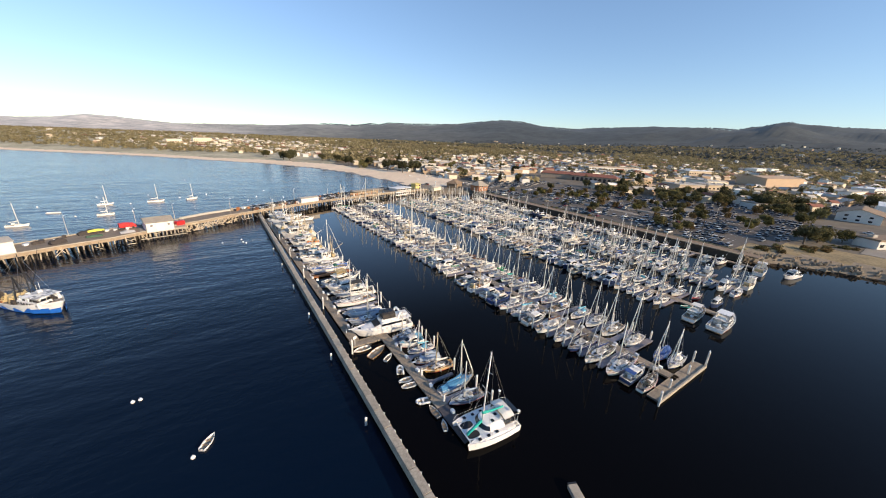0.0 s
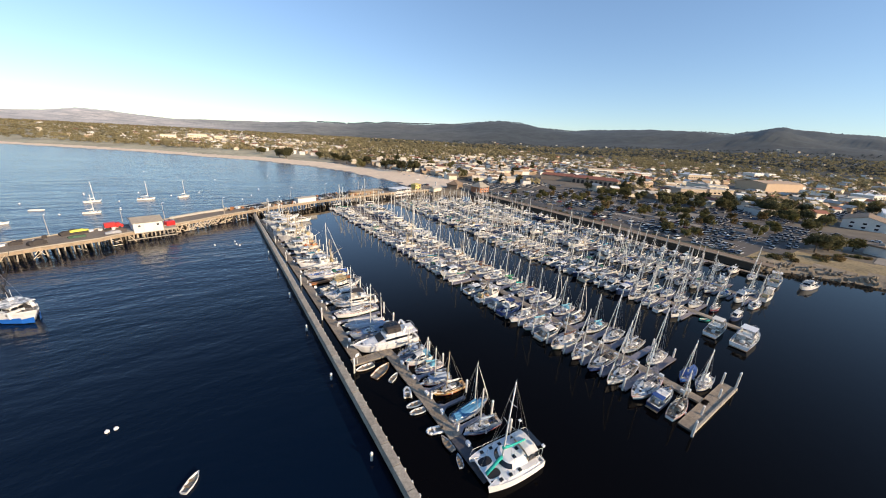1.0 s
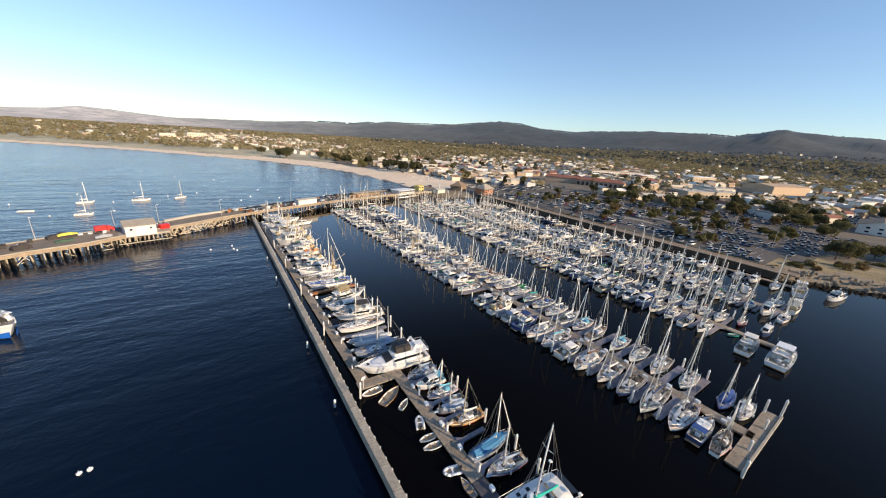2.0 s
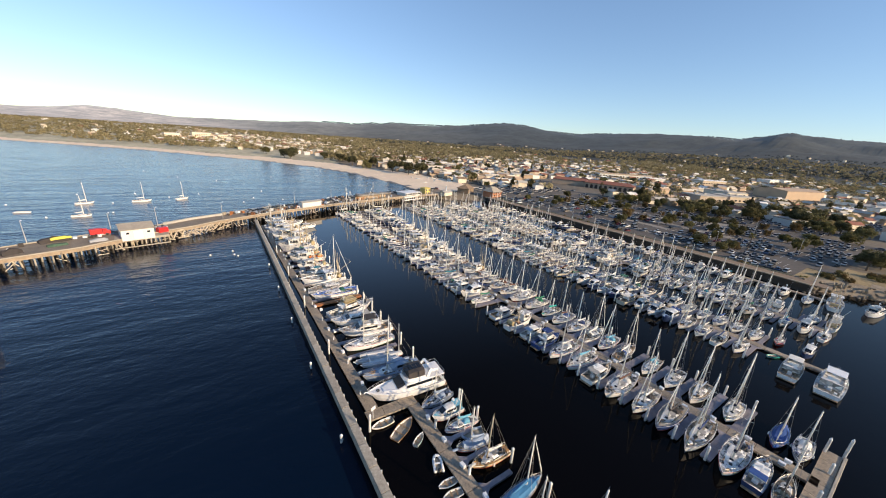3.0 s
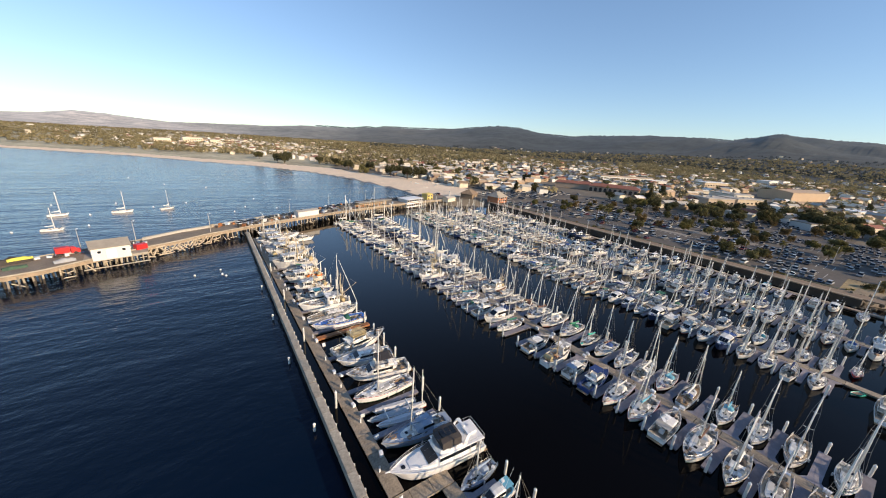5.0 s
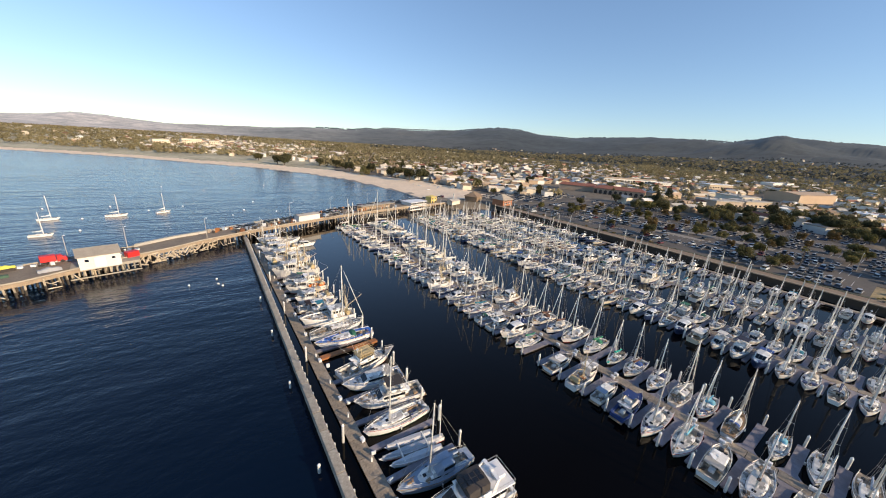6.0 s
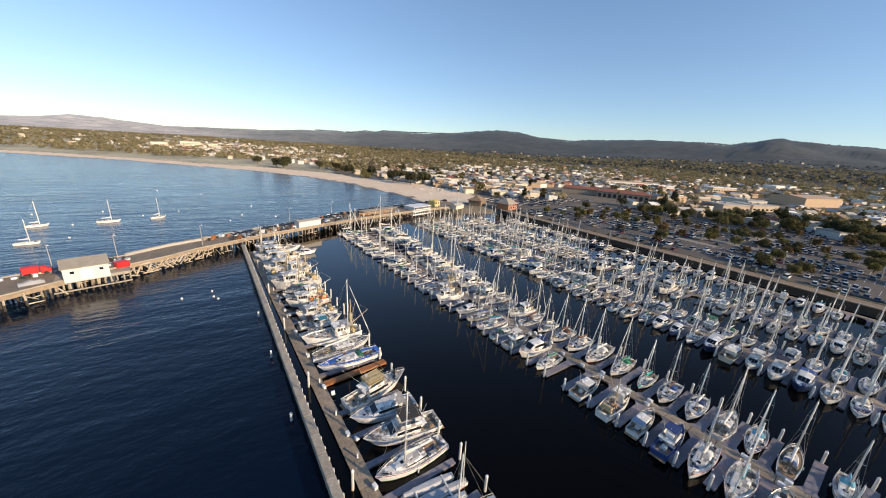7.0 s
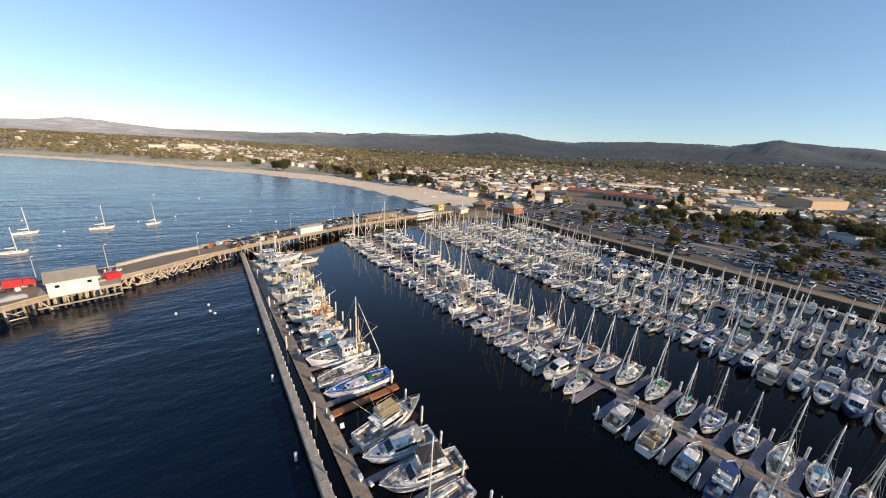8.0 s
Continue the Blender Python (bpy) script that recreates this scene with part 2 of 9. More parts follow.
def hill_material():
    """Far hills: dry grass to the north-west, scrub, then dark woods eastwards, with haze painted on as emission that
    grows with distance.
    """
    m = bpy.data.materials.new("far_hills")
    m.use_nodes = True
    n, l = m.node_tree.nodes, m.node_tree.links
    p = n["Principled BSDF"]
    p.inputs["Roughness"].default_value = 0.95
    pos = n.new("ShaderNodeNewGeometry").outputs["Position"]
    sep = n.new("ShaderNodeSeparateXYZ")
    l.new(pos, sep.inputs[0])
    az = n.new("ShaderNodeMath")
    az.operation = "ARCTAN2"
    l.new(sep.outputs["X"], az.inputs[0])
    l.new(sep.outputs["Y"], az.inputs[1])
    patch = n.new("ShaderNodeTexNoise")
    patch.inputs["Scale"].default_value, patch.inputs["Detail"].default_value = 0.0016, 7.0
    l.new(pos, patch.inputs["Vector"])
    mix = n.new("ShaderNodeMath")
    mix.operation = "MULTIPLY_ADD"
    l.new(patch.outputs["Fac"], mix.inputs[0])
    mix.inputs[1].default_value = 0.55
    l.new(az.outputs[0], mix.inputs[2])
    turn = n.new("ShaderNodeMapRange")
    for k, v in zip(("From Min", "From Max"), (0.05, 1.05)):
        turn.inputs[k].default_value = v
    l.new(mix.outputs[0], turn.inputs["Value"])

    def ramp(stops):
        r = n.new("ShaderNodeValToRGB")
        e = r.color_ramp.elements
        e[0].position, e[0].color = stops[0][0], (*stops[0][1], 1)
        e[1].position, e[1].color = stops[-1][0], (*stops[-1][1], 1)
        for q, c in stops[1:-1]:
            e.new(q).color = (*c, 1)
        l.new(turn.outputs["Result"], r.inputs["Fac"])
        return r.outputs["Color"]

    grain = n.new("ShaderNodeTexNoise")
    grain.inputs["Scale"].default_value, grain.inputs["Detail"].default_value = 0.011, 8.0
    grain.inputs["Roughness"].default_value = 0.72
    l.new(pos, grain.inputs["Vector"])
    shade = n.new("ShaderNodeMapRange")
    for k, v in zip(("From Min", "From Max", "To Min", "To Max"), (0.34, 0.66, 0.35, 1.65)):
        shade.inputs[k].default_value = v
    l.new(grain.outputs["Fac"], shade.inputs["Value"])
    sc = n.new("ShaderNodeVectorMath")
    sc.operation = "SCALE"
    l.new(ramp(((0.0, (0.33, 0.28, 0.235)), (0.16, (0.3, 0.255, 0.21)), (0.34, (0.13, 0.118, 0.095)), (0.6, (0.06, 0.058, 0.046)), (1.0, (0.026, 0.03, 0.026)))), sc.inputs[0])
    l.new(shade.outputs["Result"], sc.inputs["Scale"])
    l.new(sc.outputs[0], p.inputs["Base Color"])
    # haze colour put into the emission, paler towards the north-west
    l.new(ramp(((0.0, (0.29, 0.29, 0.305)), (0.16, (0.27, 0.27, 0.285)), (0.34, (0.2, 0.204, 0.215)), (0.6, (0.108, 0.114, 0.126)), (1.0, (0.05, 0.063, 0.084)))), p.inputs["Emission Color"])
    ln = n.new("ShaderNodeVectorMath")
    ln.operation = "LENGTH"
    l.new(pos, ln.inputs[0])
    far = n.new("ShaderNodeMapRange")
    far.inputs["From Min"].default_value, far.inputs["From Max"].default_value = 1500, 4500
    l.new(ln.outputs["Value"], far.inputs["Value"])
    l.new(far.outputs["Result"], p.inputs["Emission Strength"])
    return m


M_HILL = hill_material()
M_ROCK = mat("shore_rock", (0.23, 0.185, 0.13), 0.9, scale=0.8, var=0.35, bump=0.08, rand=0.3)
M_LEAF = mat("broad_foliage", (0.135, 0.122, 0.052), 0.75, scale=0.5, var=0.4, rand=0.35)
M_LEAFY = mat("olive_yellow_foliage", (0.165, 0.145, 0.05), 0.75, scale=0.5, var=0.4, rand=0.3)
M_LEAFR = mat("rusty_foliage", (0.165, 0.115, 0.05), 0.75, scale=0.5, var=0.4, rand=0.3)
M_PINE = mat("dark_conifer_foliage", (0.078, 0.075, 0.037), 0.8, scale=0.5, var=0.4, rand=0.3)
# woods base lightened too, standing in for haze over distant trees
M_WOODS = mat("far_woods_foliage", (0.27, 0.228, 0.124), 0.85, scale=0.03, var=0.7, place="World")


def let_through(m, share):
    """Leaves pass part of the light that falls on their far side."""
    n, l = m.node_tree.nodes, m.node_tree.links
    p, out = n["Principled BSDF"], n["Material Output"]
    p.inputs["Specular IOR Level"].default_value = 0.15
    thin, mix = n.new("ShaderNodeBsdfTranslucent"), n.new("ShaderNodeMixShader")
    l.new(p.inputs["Base Color"].links[0].from_socket, thin.inputs["Color"])
    mix.inputs["Fac"].default_value = share
    l.new(p.outputs["BSDF"], mix.inputs[1])
    l.new(thin.outputs["BSDF"], mix.inputs[2])
    l.new(mix.outputs["Shader"], out.inputs["Surface"])


M_BARK = mat("tree_bark", (0.12, 0.09, 0.065), 0.9, scale=1.5, var=0.3)
for leaves in (M_LEAF, M_LEAFY, M_LEAFR, M_PINE, M_WOODS):
    let_through(leaves, 0.35)
M_FARCAR = mat("mixed_car_paint", (0.22, 0.21, 0.2), 0.35, scale=0.22, var=0.9, place="World")
M_CAR = mat("car_paint", (0.5, 0.5, 0.5), 0.3, scale=0.5, var=0.04,
            palette=((0.5, 0.5, 0.5), (0.03, 0.03, 0.035), (0.2, 0.21, 0.22), (0.6, 0.6, 0.58), (0.1, 0.11, 0.13), (0.16, 0.03, 0.03), (0.05, 0.08, 0.15), (0.33, 0.33, 0.34), (0.05, 0.06, 0.06), (0.2, 0.17, 0.13), (0.12, 0.14, 0.17)))


def water_material():
    """Dark harbour water: ruffled on the open bay, nearly calm behind the seawall."""
    m = bpy.data.materials.new("harbour_water")
    m.use_nodes = True
    n, l = m.node_tree.nodes, m.node_tree.links
    p = n["Principled BSDF"]
    pos = n.new("ShaderNodeNewGeometry").outputs["Position"]
    sep = n.new("ShaderNodeSeparateXYZ")
    l.new(pos, sep.inputs[0])

    def ramp(sock, a, b, lo, hi):
        r = n.new("ShaderNodeMapRange")
        for k, v in zip(("From Min", "From Max", "To Min", "To Max"), (a, b, lo, hi)):
            r.inputs[k].default_value = v
        l.new(sock, r.inputs["Value"])
        return r.outputs["Result"]

    def op(kind, a, b):
        q = n.new("ShaderNodeMath")
        q.operation = kind
        for i, s in enumerate((a, b)):
            if isinstance(s, (int, float)):
                q.inputs[i].default_value = s
            else:
                l.new(s, q.inputs[i])
        return q.outputs[0]

    bay = op("MAXIMUM", ramp(sep.outputs["X"], 18.0, 17.0, 0.0, 1.0), ramp(sep.outputs["Y"], 240.0, 262.0, 0.0, 1.0))

    tone = n.new("ShaderNodeMix")
    tone.data_type = "RGBA"
    tone.inputs["A"].default_value, tone.inputs["B"].default_value = (0.0021, 0.0017, 0.0018, 1), (0.0011, 0.0056, 0.0165, 1)
    l.new(bay, tone.inputs["Factor"])
    l.new(tone.outputs["Result"], p.inputs["Base Color"])
    l.new(ramp(bay, 0.0, 1.0, 0.05, 0.14), p.inputs["Roughness"])

    # index graded northwards to dim near reflections and brighten far ones
    ior = n.new("ShaderNodeMix")
    l.new(ramp(sep.outputs["Y"], 70.0, 190.0, 1.145, 1.64), ior.inputs["A"])
    l.new(bay, ior.inputs["Factor"])
    l.new(ramp(sep.outputs["Y"], 75.0, 285.0, 1.22, 1.75), ior.inputs["B"])
    l.new(ior.outputs["Result"], p.inputs["IOR"])

    def waves(scale, stretch, turn, detail):
        mp = n.new("ShaderNodeMapping")
        mp.inputs["Rotation"].default_value = (0, 0, radians(turn))
        mp.inputs["Scale"].default_value = (scale, scale * stretch, scale)
        l.new(pos, mp.inputs["Vector"])
        t = n.new("ShaderNodeTexNoise")
        t.inputs["Scale"].default_value, t.inputs["Detail"].default_value = 1.0, detail
        l.new(mp.outputs[0], t.inputs["Vector"])
        return t.outputs["Fac"]

    swell = op("MULTIPLY", waves(0.03, 3.5, 18, 3), 1.2)
    chop = op("MULTIPLY", waves(0.26, 1.6, 24, 5), 0.5)
    ripple = op("MULTIPLY", waves(0.9, 1.2, 10, 3), 0.13)
    gusts = ramp(waves(0.012, 2.0, 20, 3), 0.35, 0.65, 0.75, 1.15)
    rough_sea = op("MULTIPLY", op("ADD", op("ADD", swell, chop), ripple), op("MULTIPLY", gusts, ramp(sep.outputs["Y"], 30.0, 210.0, 0.5, 1.0)))
    calm = op("ADD", op("MULTIPLY", waves(0.25, 1.3, 40, 3), 0.035), op("MULTIPLY", waves(1.1, 1.2, 15, 2), 0.008))
    height = op("ADD", op("MULTIPLY", rough_sea, bay), op("MULTIPLY", calm, op("SUBTRACT", 1.0, bay)))
    b = n.new("ShaderNodeBump")
    b.inputs["Strength"].default_value, b.inputs["Distance"].default_value = 1.0, 0.55
    l.new(height, b.inputs["Height"])
    l.new(b.outputs["Normal"], p.inputs["Normal"])
    return m


M_WATER = water_material()


# ---- mesh helpers ----
def part(name, bm, material, parent=None, label="", smooth=False):
    """Links a bmesh as one mesh object under a thing or a part."""
    me = bpy.data.meshes.new(name)
    bmesh.ops.recalc_face_normals(bm, faces=bm.faces[:])
    bm.to_mesh(me)
    bm.free()
    for m in material if isinstance(material, (list, tuple)) else (material,):
        me.materials.append(m)
    if smooth:
        me.polygons.foreach_set("use_smooth", [True] * len(me.polygons))
    ob = new(name, me)
    if parent is not None:
        ob.parent = parent
    if label:
        tagged(ob, label)
    return ob


def box(bm, x0, x1, y0, y1, z0, z1, mi=0, m=None):
    vs = [bm.verts.new((x, y, z)) for z in (z0, z1) for x, y in ((x0, y0), (x1, y0), (x1, y1), (x0, y1))]
    if m is not None:
        for v in vs:
            v.co = m @ v.co
    for f in ((3, 2, 1, 0), (4, 5, 6, 7), (0, 1, 5, 4), (1, 2, 6, 5), (2, 3, 7, 6), (3, 0, 4, 7)):
        bm.faces.new([vs[i] for i in f]).material_index = mi
    return vs


def rbox(bm, x0, x1, y0, y1, z0, z1, r=0.06):
    """A box with its edges rounded off."""
    vs = box(bm, x0, x1, y0, y1, z0, z1)
    edges = {e for v in vs for e in v.link_edges}
    bmesh.ops.bevel(bm, geom=list(edges), offset=r, segments=1, affect="EDGES")


def tube(bm, a, b, r0, r1=None, n=6, mi=0):
    a, b = Vector(a), Vector(b)
    r1 = r0 if r1 is None else r1
    d = (b - a).normalized()
    u = d.orthogonal().normalized()
    w = d.cross(u)
    rings = []
    for c, r in ((a, r0), (b, r1)):
        rings.append([bm.verts.new(c + r * (math.cos(2 * math.pi * i / n) * u + math.sin(2 * math.pi * i / n) * w)) for i in range(n)])
    for i in range(n):
        bm.faces.new((rings[0][i], rings[0][(i + 1) % n], rings[1][(i + 1) % n], rings[1][i])).material_index = mi
    bm.faces.new(rings[0][::-1]).material_index = mi
    bm.faces.new(rings[1]).material_index = mi


def pipe(bm, pts, r, n=5):
    """One bent tube through the points."""
    pts = [Vector(p) for p in pts]
    rings = []
    for i, p in enumerate(pts):
        d = (pts[min(i + 1, len(pts) - 1)] - pts[max(i - 1, 0)])
        d = d.normalized() if d.length > 1e-6 else Vector((1, 0, 0))
        up = Vector((0, 0, 1)) if abs(d.z) < 0.9 else Vector((1, 0, 0))
        u = d.cross(up).normalized()
        w = u.cross(d)
        rings.append([bm.verts.new(p + r * (math.cos(2 * math.pi * k / n) * u + math.sin(2 * math.pi * k / n) * w)) for k in range(n)])
    for a, b in zip(rings, rings[1:]):
        for k in range(n):
            bm.faces.new((a[k], a[(k + 1) % n], b[(k + 1) % n], b[k]))
    bm.faces.new(rings[0][::-1])
    bm.faces.new(rings[-1])


def loft(bm, rings, cap=True, closed=True, mi=0):
    vs = [[bm.verts.new(p) for p in ring] for ring in rings]
    k = len(vs[0])
    for a, b in zip(vs, vs[1:]):
        for i in range(k if closed else k - 1):
            bm.faces.new((a[i], a[(i + 1) % k], b[(i + 1) % k], b[i])).material_index = mi
    if cap and closed:
        bm.faces.new(vs[0][::-1]).material_index = mi
        bm.faces.new(vs[-1]).material_index = mi


def slab(bm, quad, t=0.03):
    """A thin plate on a quad, t thick along its normal."""
    q = [Vector(p) for p in quad]
    nrm = (q[1] - q[0]).cross(q[3] - q[0]).normalized() * t
    lo, hi = [bm.verts.new(p) for p in q], [bm.verts.new(p + nrm) for p in q]
    bm.faces.new(lo[::-1])
    bm.faces.new(hi)
    for i in range(4):
        bm.faces.new((lo[i], lo[(i + 1) % 4], hi[(i + 1) % 4], hi[i]))


def thing(name, label, category, group="", kind=""):
    return tagged(new(name), label, category, group, kind)


def B():
    return bmesh.new()

# ---- ground, water and shore ----
COAST = [(-4900, 3500), (-1500, 1700), (-700, 1290), (-400, 990), (-290, 902), (-200, 842), (-100, 775), (-14, 688), (61, 617), (114, 536), (147, 460), (160, 390), (168, 345),
         (160, 305), (152, 276), (170, 262), (203, 252), (203, 46), (214, 36), (227, 14), (236, -8), (262, -60), (330, -200), (700, -700), (4900, -4600)]
RIDGE = ((-60, 0.8), (-30, 0.35), (-17, 0.35), (-14.7, 0.55), (-12.2, 1.0), (-9.6, 0.96), (-6.8, 0.74), (-4, 0.55), (0, 0.66), (7, 0.82), (12, 1.3), (19.4, 1.3), (21.6, 1.74), (22.9, 1.62), (24.3, 1.94),
         (28, 2.02), (35, 2.18), (38.3, 2.62), (42.8, 3.02), (45.7, 2.9), (48.9, 2.32), (53.8, 2.08), (55.9, 2.28), (63.9, 2.58), (67, 2.44), (70.2, 2.6), (73, 2.48), (75.6, 2.84), (76.6, 3.18), (77.9, 3.3),
         (78.6, 3.08), (81.2, 2.8), (83.2, 2.62), (85.7, 2.4), (100, 2.8), (130, 2.5))


def coast_distance(px, py):
    """Metres inland of the coast line; negative on the water."""
    c = np.array(COAST, float)
    best = np.full(px.shape, 1e9)
    inside = np.zeros(px.shape, bool)
    ring = np.vstack([c, [(9000, -4600), (9000, 9000), (-4900, 9000)]])
    for i, (a, b) in enumerate(zip(ring, np.roll(ring, -1, axis=0))):
        if i < len(c) - 1:
            d = b - a
            t = np.clip(((px - a[0]) * d[0] + (py - a[1]) * d[1]) / (d @ d), 0, 1)
            best = np.minimum(best, np.hypot(px - a[0] - t * d[0], py - a[1] - t * d[1]))
        cross = (a[1] > py) != (b[1] > py)
        dy = b[1] - a[1] if b[1] != a[1] else 1e-9
        inside ^= cross & (px < (b[0] - a[0]) * (py - a[1]) / dy + a[0])
    return np.where(inside, best, -best)


def bumps(x, y):
    """Rolling relief from a few crossing waves."""
    out = np.zeros_like(x)
    for k, (fx, fy, ph) in enumerate(((1, 0.4, 0), (-0.5, 1.1, 2), (1.7, -1.3, 4), (2.9, 2.1, 1), (-4.1, 3.2, 5), (6.3, 4.4, 3), (-7.7, 9.1, 2.5), (13, 8, 0.7), (-17, 15, 4.2))):
        out += np.sin(x * fx / 330 + y * fy / 330 + ph) / (1 + 0.7 * k)
    return out / 2.6


def folds(x, y, r):
    """Uneven spurs and valleys of the hills."""
    out = np.zeros_like(x)
    flat, fx, fy = out.ravel(), x.ravel(), y.ravel()
    for i in np.nonzero(r.ravel() > 1500)[0]:
        flat[i] = noise.fractal(Vector((fx[i] / 800, fy[i] / 800, 0.3)), 0.9, 2.0, 5)
    return flat.reshape(x.shape)


def ground_height(x, y):
    x, y = np.asarray(x, float), np.asarray(y, float)
    d = coast_distance(x, y)
    beach = np.clip((y - 285) / 30, 0, 1)
    flat = np.where(d < 0, np.maximum(-4, d * 0.9), 3.6 * np.clip(d / 5, 0, 1))
    sand = np.where(d < 0, np.maximum(-4, d * 0.07), np.where(d < 45, d * 0.055, 2.5 + 1.1 * np.clip((d - 45) / 60, 0, 1)))
    low = flat * (1 - beach) + sand * beach
    r = np.hypot(x - 5, y - 30)
    az = np.degrees(np.arctan2(x - 5, y - 30))
    top = 49 + 4300 * np.tan(np.radians(np.interp(az, [a for a, _ in RIDGE], [e for _, e in RIDGE])))
    wave = bumps(x, y)
    rise = np.clip((r - 750) / 1100, 0, 1) ** 1.4 * (18 + 5 * wave)
    near = np.clip(np.interp(az, [-10, 10, 40, 75], [0.75, 0.62, 0.48, 0.36]), 0, 1)
    u = np.clip((r - 4300 * near) / (4300 * (1 - near)), 0, 1)
    hill = (u * u * (3 - 2 * u)) * (top - 22) * (1 + 0.5 * folds(x, y, r) * (1 - u ** 3))
    back = np.clip((r - 4350) / 500, 0, 1) * -60
    return low + np.where(d > 0, rise * np.clip(d / 300, 0, 1) + (hill + back) * np.clip(d / 600, 0, 1), 0)


def gz(x, y):
    return float(ground_height(np.array([x]), np.array([y]))[0])


def spread(lo, fine_lo, fine_hi, hi, step):
    left, right = [fine_lo], [fine_hi]
    s = step
    while left[-1] > lo:
        s *= 1.12
        left.append(left[-1] - s)
    s = step
    while right[-1] < hi:
        s *= 1.085
        right.append(min(right[-1] + min(s, 90), hi + 1))
    return np.array(left[::-1][:-1] + list(np.arange(fine_lo, fine_hi, step)) + right)


def build_ground():
    xs, ys = spread(-4700, -420, 330, 4700, 7), spread(-4500, -80, 1130, 4800, 8)
    gx, gy = np.meshgrid(xs, ys)
    h = ground_height(gx, gy)
    rr = np.hypot(gx - 5, gy - 30)
    h += np.where((rr > 2600) & (h > 40), np.random.default_rng(2).normal(size=h.shape) * 1.3, 0)
    nx, ny = len(xs), len(ys)
    verts = np.column_stack([gx.ravel(), gy.ravel(), h.ravel()])
    i = np.arange(nx * ny).reshape(ny, nx)
    faces = np.column_stack([i[:-1, :-1].ravel(), i[:-1, 1:].ravel(), i[1:, 1:].ravel(), i[1:, :-1].ravel()])
    cx, cy = verts[faces].mean(axis=1)[:, 0], verts[faces].mean(axis=1)[:, 1]
    d = coast_distance(cx, cy)
    r, az = np.hypot(cx - 5, cy - 30), np.degrees(np.arctan2(cx - 5, cy - 30))
    wob = 14 * bumps(cx * 6, cy * 6)
    mi = np.full(len(faces), 3)
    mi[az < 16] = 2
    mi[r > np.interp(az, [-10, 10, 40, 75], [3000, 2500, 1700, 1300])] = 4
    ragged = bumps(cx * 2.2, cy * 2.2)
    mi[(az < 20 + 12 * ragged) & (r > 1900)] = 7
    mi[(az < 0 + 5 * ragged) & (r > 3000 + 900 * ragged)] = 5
    mi[(d < np.interp(cy, [430, 560, 780, 1000], [66, 50, 34, 26]) + 0.6 * wob) & (cy > 285)] = 0
    mi[(d < 68 + 0.5 * wob) & (cy > 300) & (cy < 430) & (cx < 240)] = 0
    mi[(d < 4) & (cy > 285)] = 1
    mi[(d < 34) & (cy < 58)] = 8
    mi[(d < 9) & (cy < 60)] = 6
    mi[d < -3] = 1
    mi[(r > 1900) & (d > 500) & (mi != 5) & (mi != 7)] = 4
    far = (r > 1900) & (d > 500)
    for name, pick in (("ground", ~far), ("backdrop", far)):
        sub = bpy.data.meshes.new(name)
        used, inv = np.unique(faces[pick], return_inverse=True)
        sub.from_pydata(verts[used].tolist(), [], inv.reshape(-1, 4).tolist())
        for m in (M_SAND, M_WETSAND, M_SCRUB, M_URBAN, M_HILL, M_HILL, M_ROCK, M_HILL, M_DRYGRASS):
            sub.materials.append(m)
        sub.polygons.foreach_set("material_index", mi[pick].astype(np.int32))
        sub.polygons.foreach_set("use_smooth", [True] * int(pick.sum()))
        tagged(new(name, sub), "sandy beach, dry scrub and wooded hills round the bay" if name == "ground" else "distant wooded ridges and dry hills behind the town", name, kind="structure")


build_ground()
bm = B()
S = 4900
n = 24
grid = [[bm.verts.new((-S + 2 * S * i / n, -S + 2 * S * j / n, 0)) for i in range(n + 1)] for j in range(n + 1)]
for j in range(n):
    for i in range(n):
        bm.faces.new((grid[j][i], grid[j][i + 1], grid[j + 1][i + 1], grid[j + 1][i]))
tagged(part("water", bm, M_WATER), "dark blue harbour water, ruffled on the bay", "water", kind="structure")


# ---- concrete seawall ----
def wall_x(y):
    return 18.55 - (y - 30) * 0.0088


def build_seawall():
    wall = thing("seawall", "long weathered concrete breakwater wall standing in the harbour water", "seawall", kind="structure")
    bm = B()
    loft(bm, [[(wall_x(y) - 0.5, y, -3), (wall_x(y) + 0.5, y, -3), (wall_x(y) + 0.5, y, 1.9), (wall_x(y) - 0.5, y, 1.9)] for y in (2, 222)])
    part("wall_core", bm, M_CONC, wall)
    bm = B()
    vs = box(bm, -0.72, 0.66, -2.17, 2.17, 1.85, 2.4)
    bmesh.ops.bevel(bm, geom=[e for e in bm.edges], offset=0.05, segments=1, affect="EDGES")
    first = part("cap_slab", bm, M_CONC, wall)
    rng = random.Random(3)
    y = 4.2
    k = 0
    while y < 222:
        ob = first if k == 0 else new("cap_slab", first.data)
        ob.parent = wall
        ob.location = (wall_x(y) + rng.uniform(-0.03, 0.03), y, rng.uniform(-0.03, 0.03))
        ob.rotation_euler = (0, 0, radians(0.5 + rng.uniform(-0.3, 0.3)))
        y += 4.4
        k += 1
    # buttress piles down the harbour side
    bm = B()
    tube(bm, (0, 0, -3), (0, 0, 2.36), 0.19, 0.17, 8)
    first = part("buttress_pile", bm, M_PILE, wall)
    y, k = 3.0, 0
    while y < 221:
        ob = first if k == 0 else new("buttress_pile", first.data)
        ob.parent = wall
        ob.location = (wall_x(y) + 0.7, y, 0)
        y += 2.2
        k += 1


build_seawall()


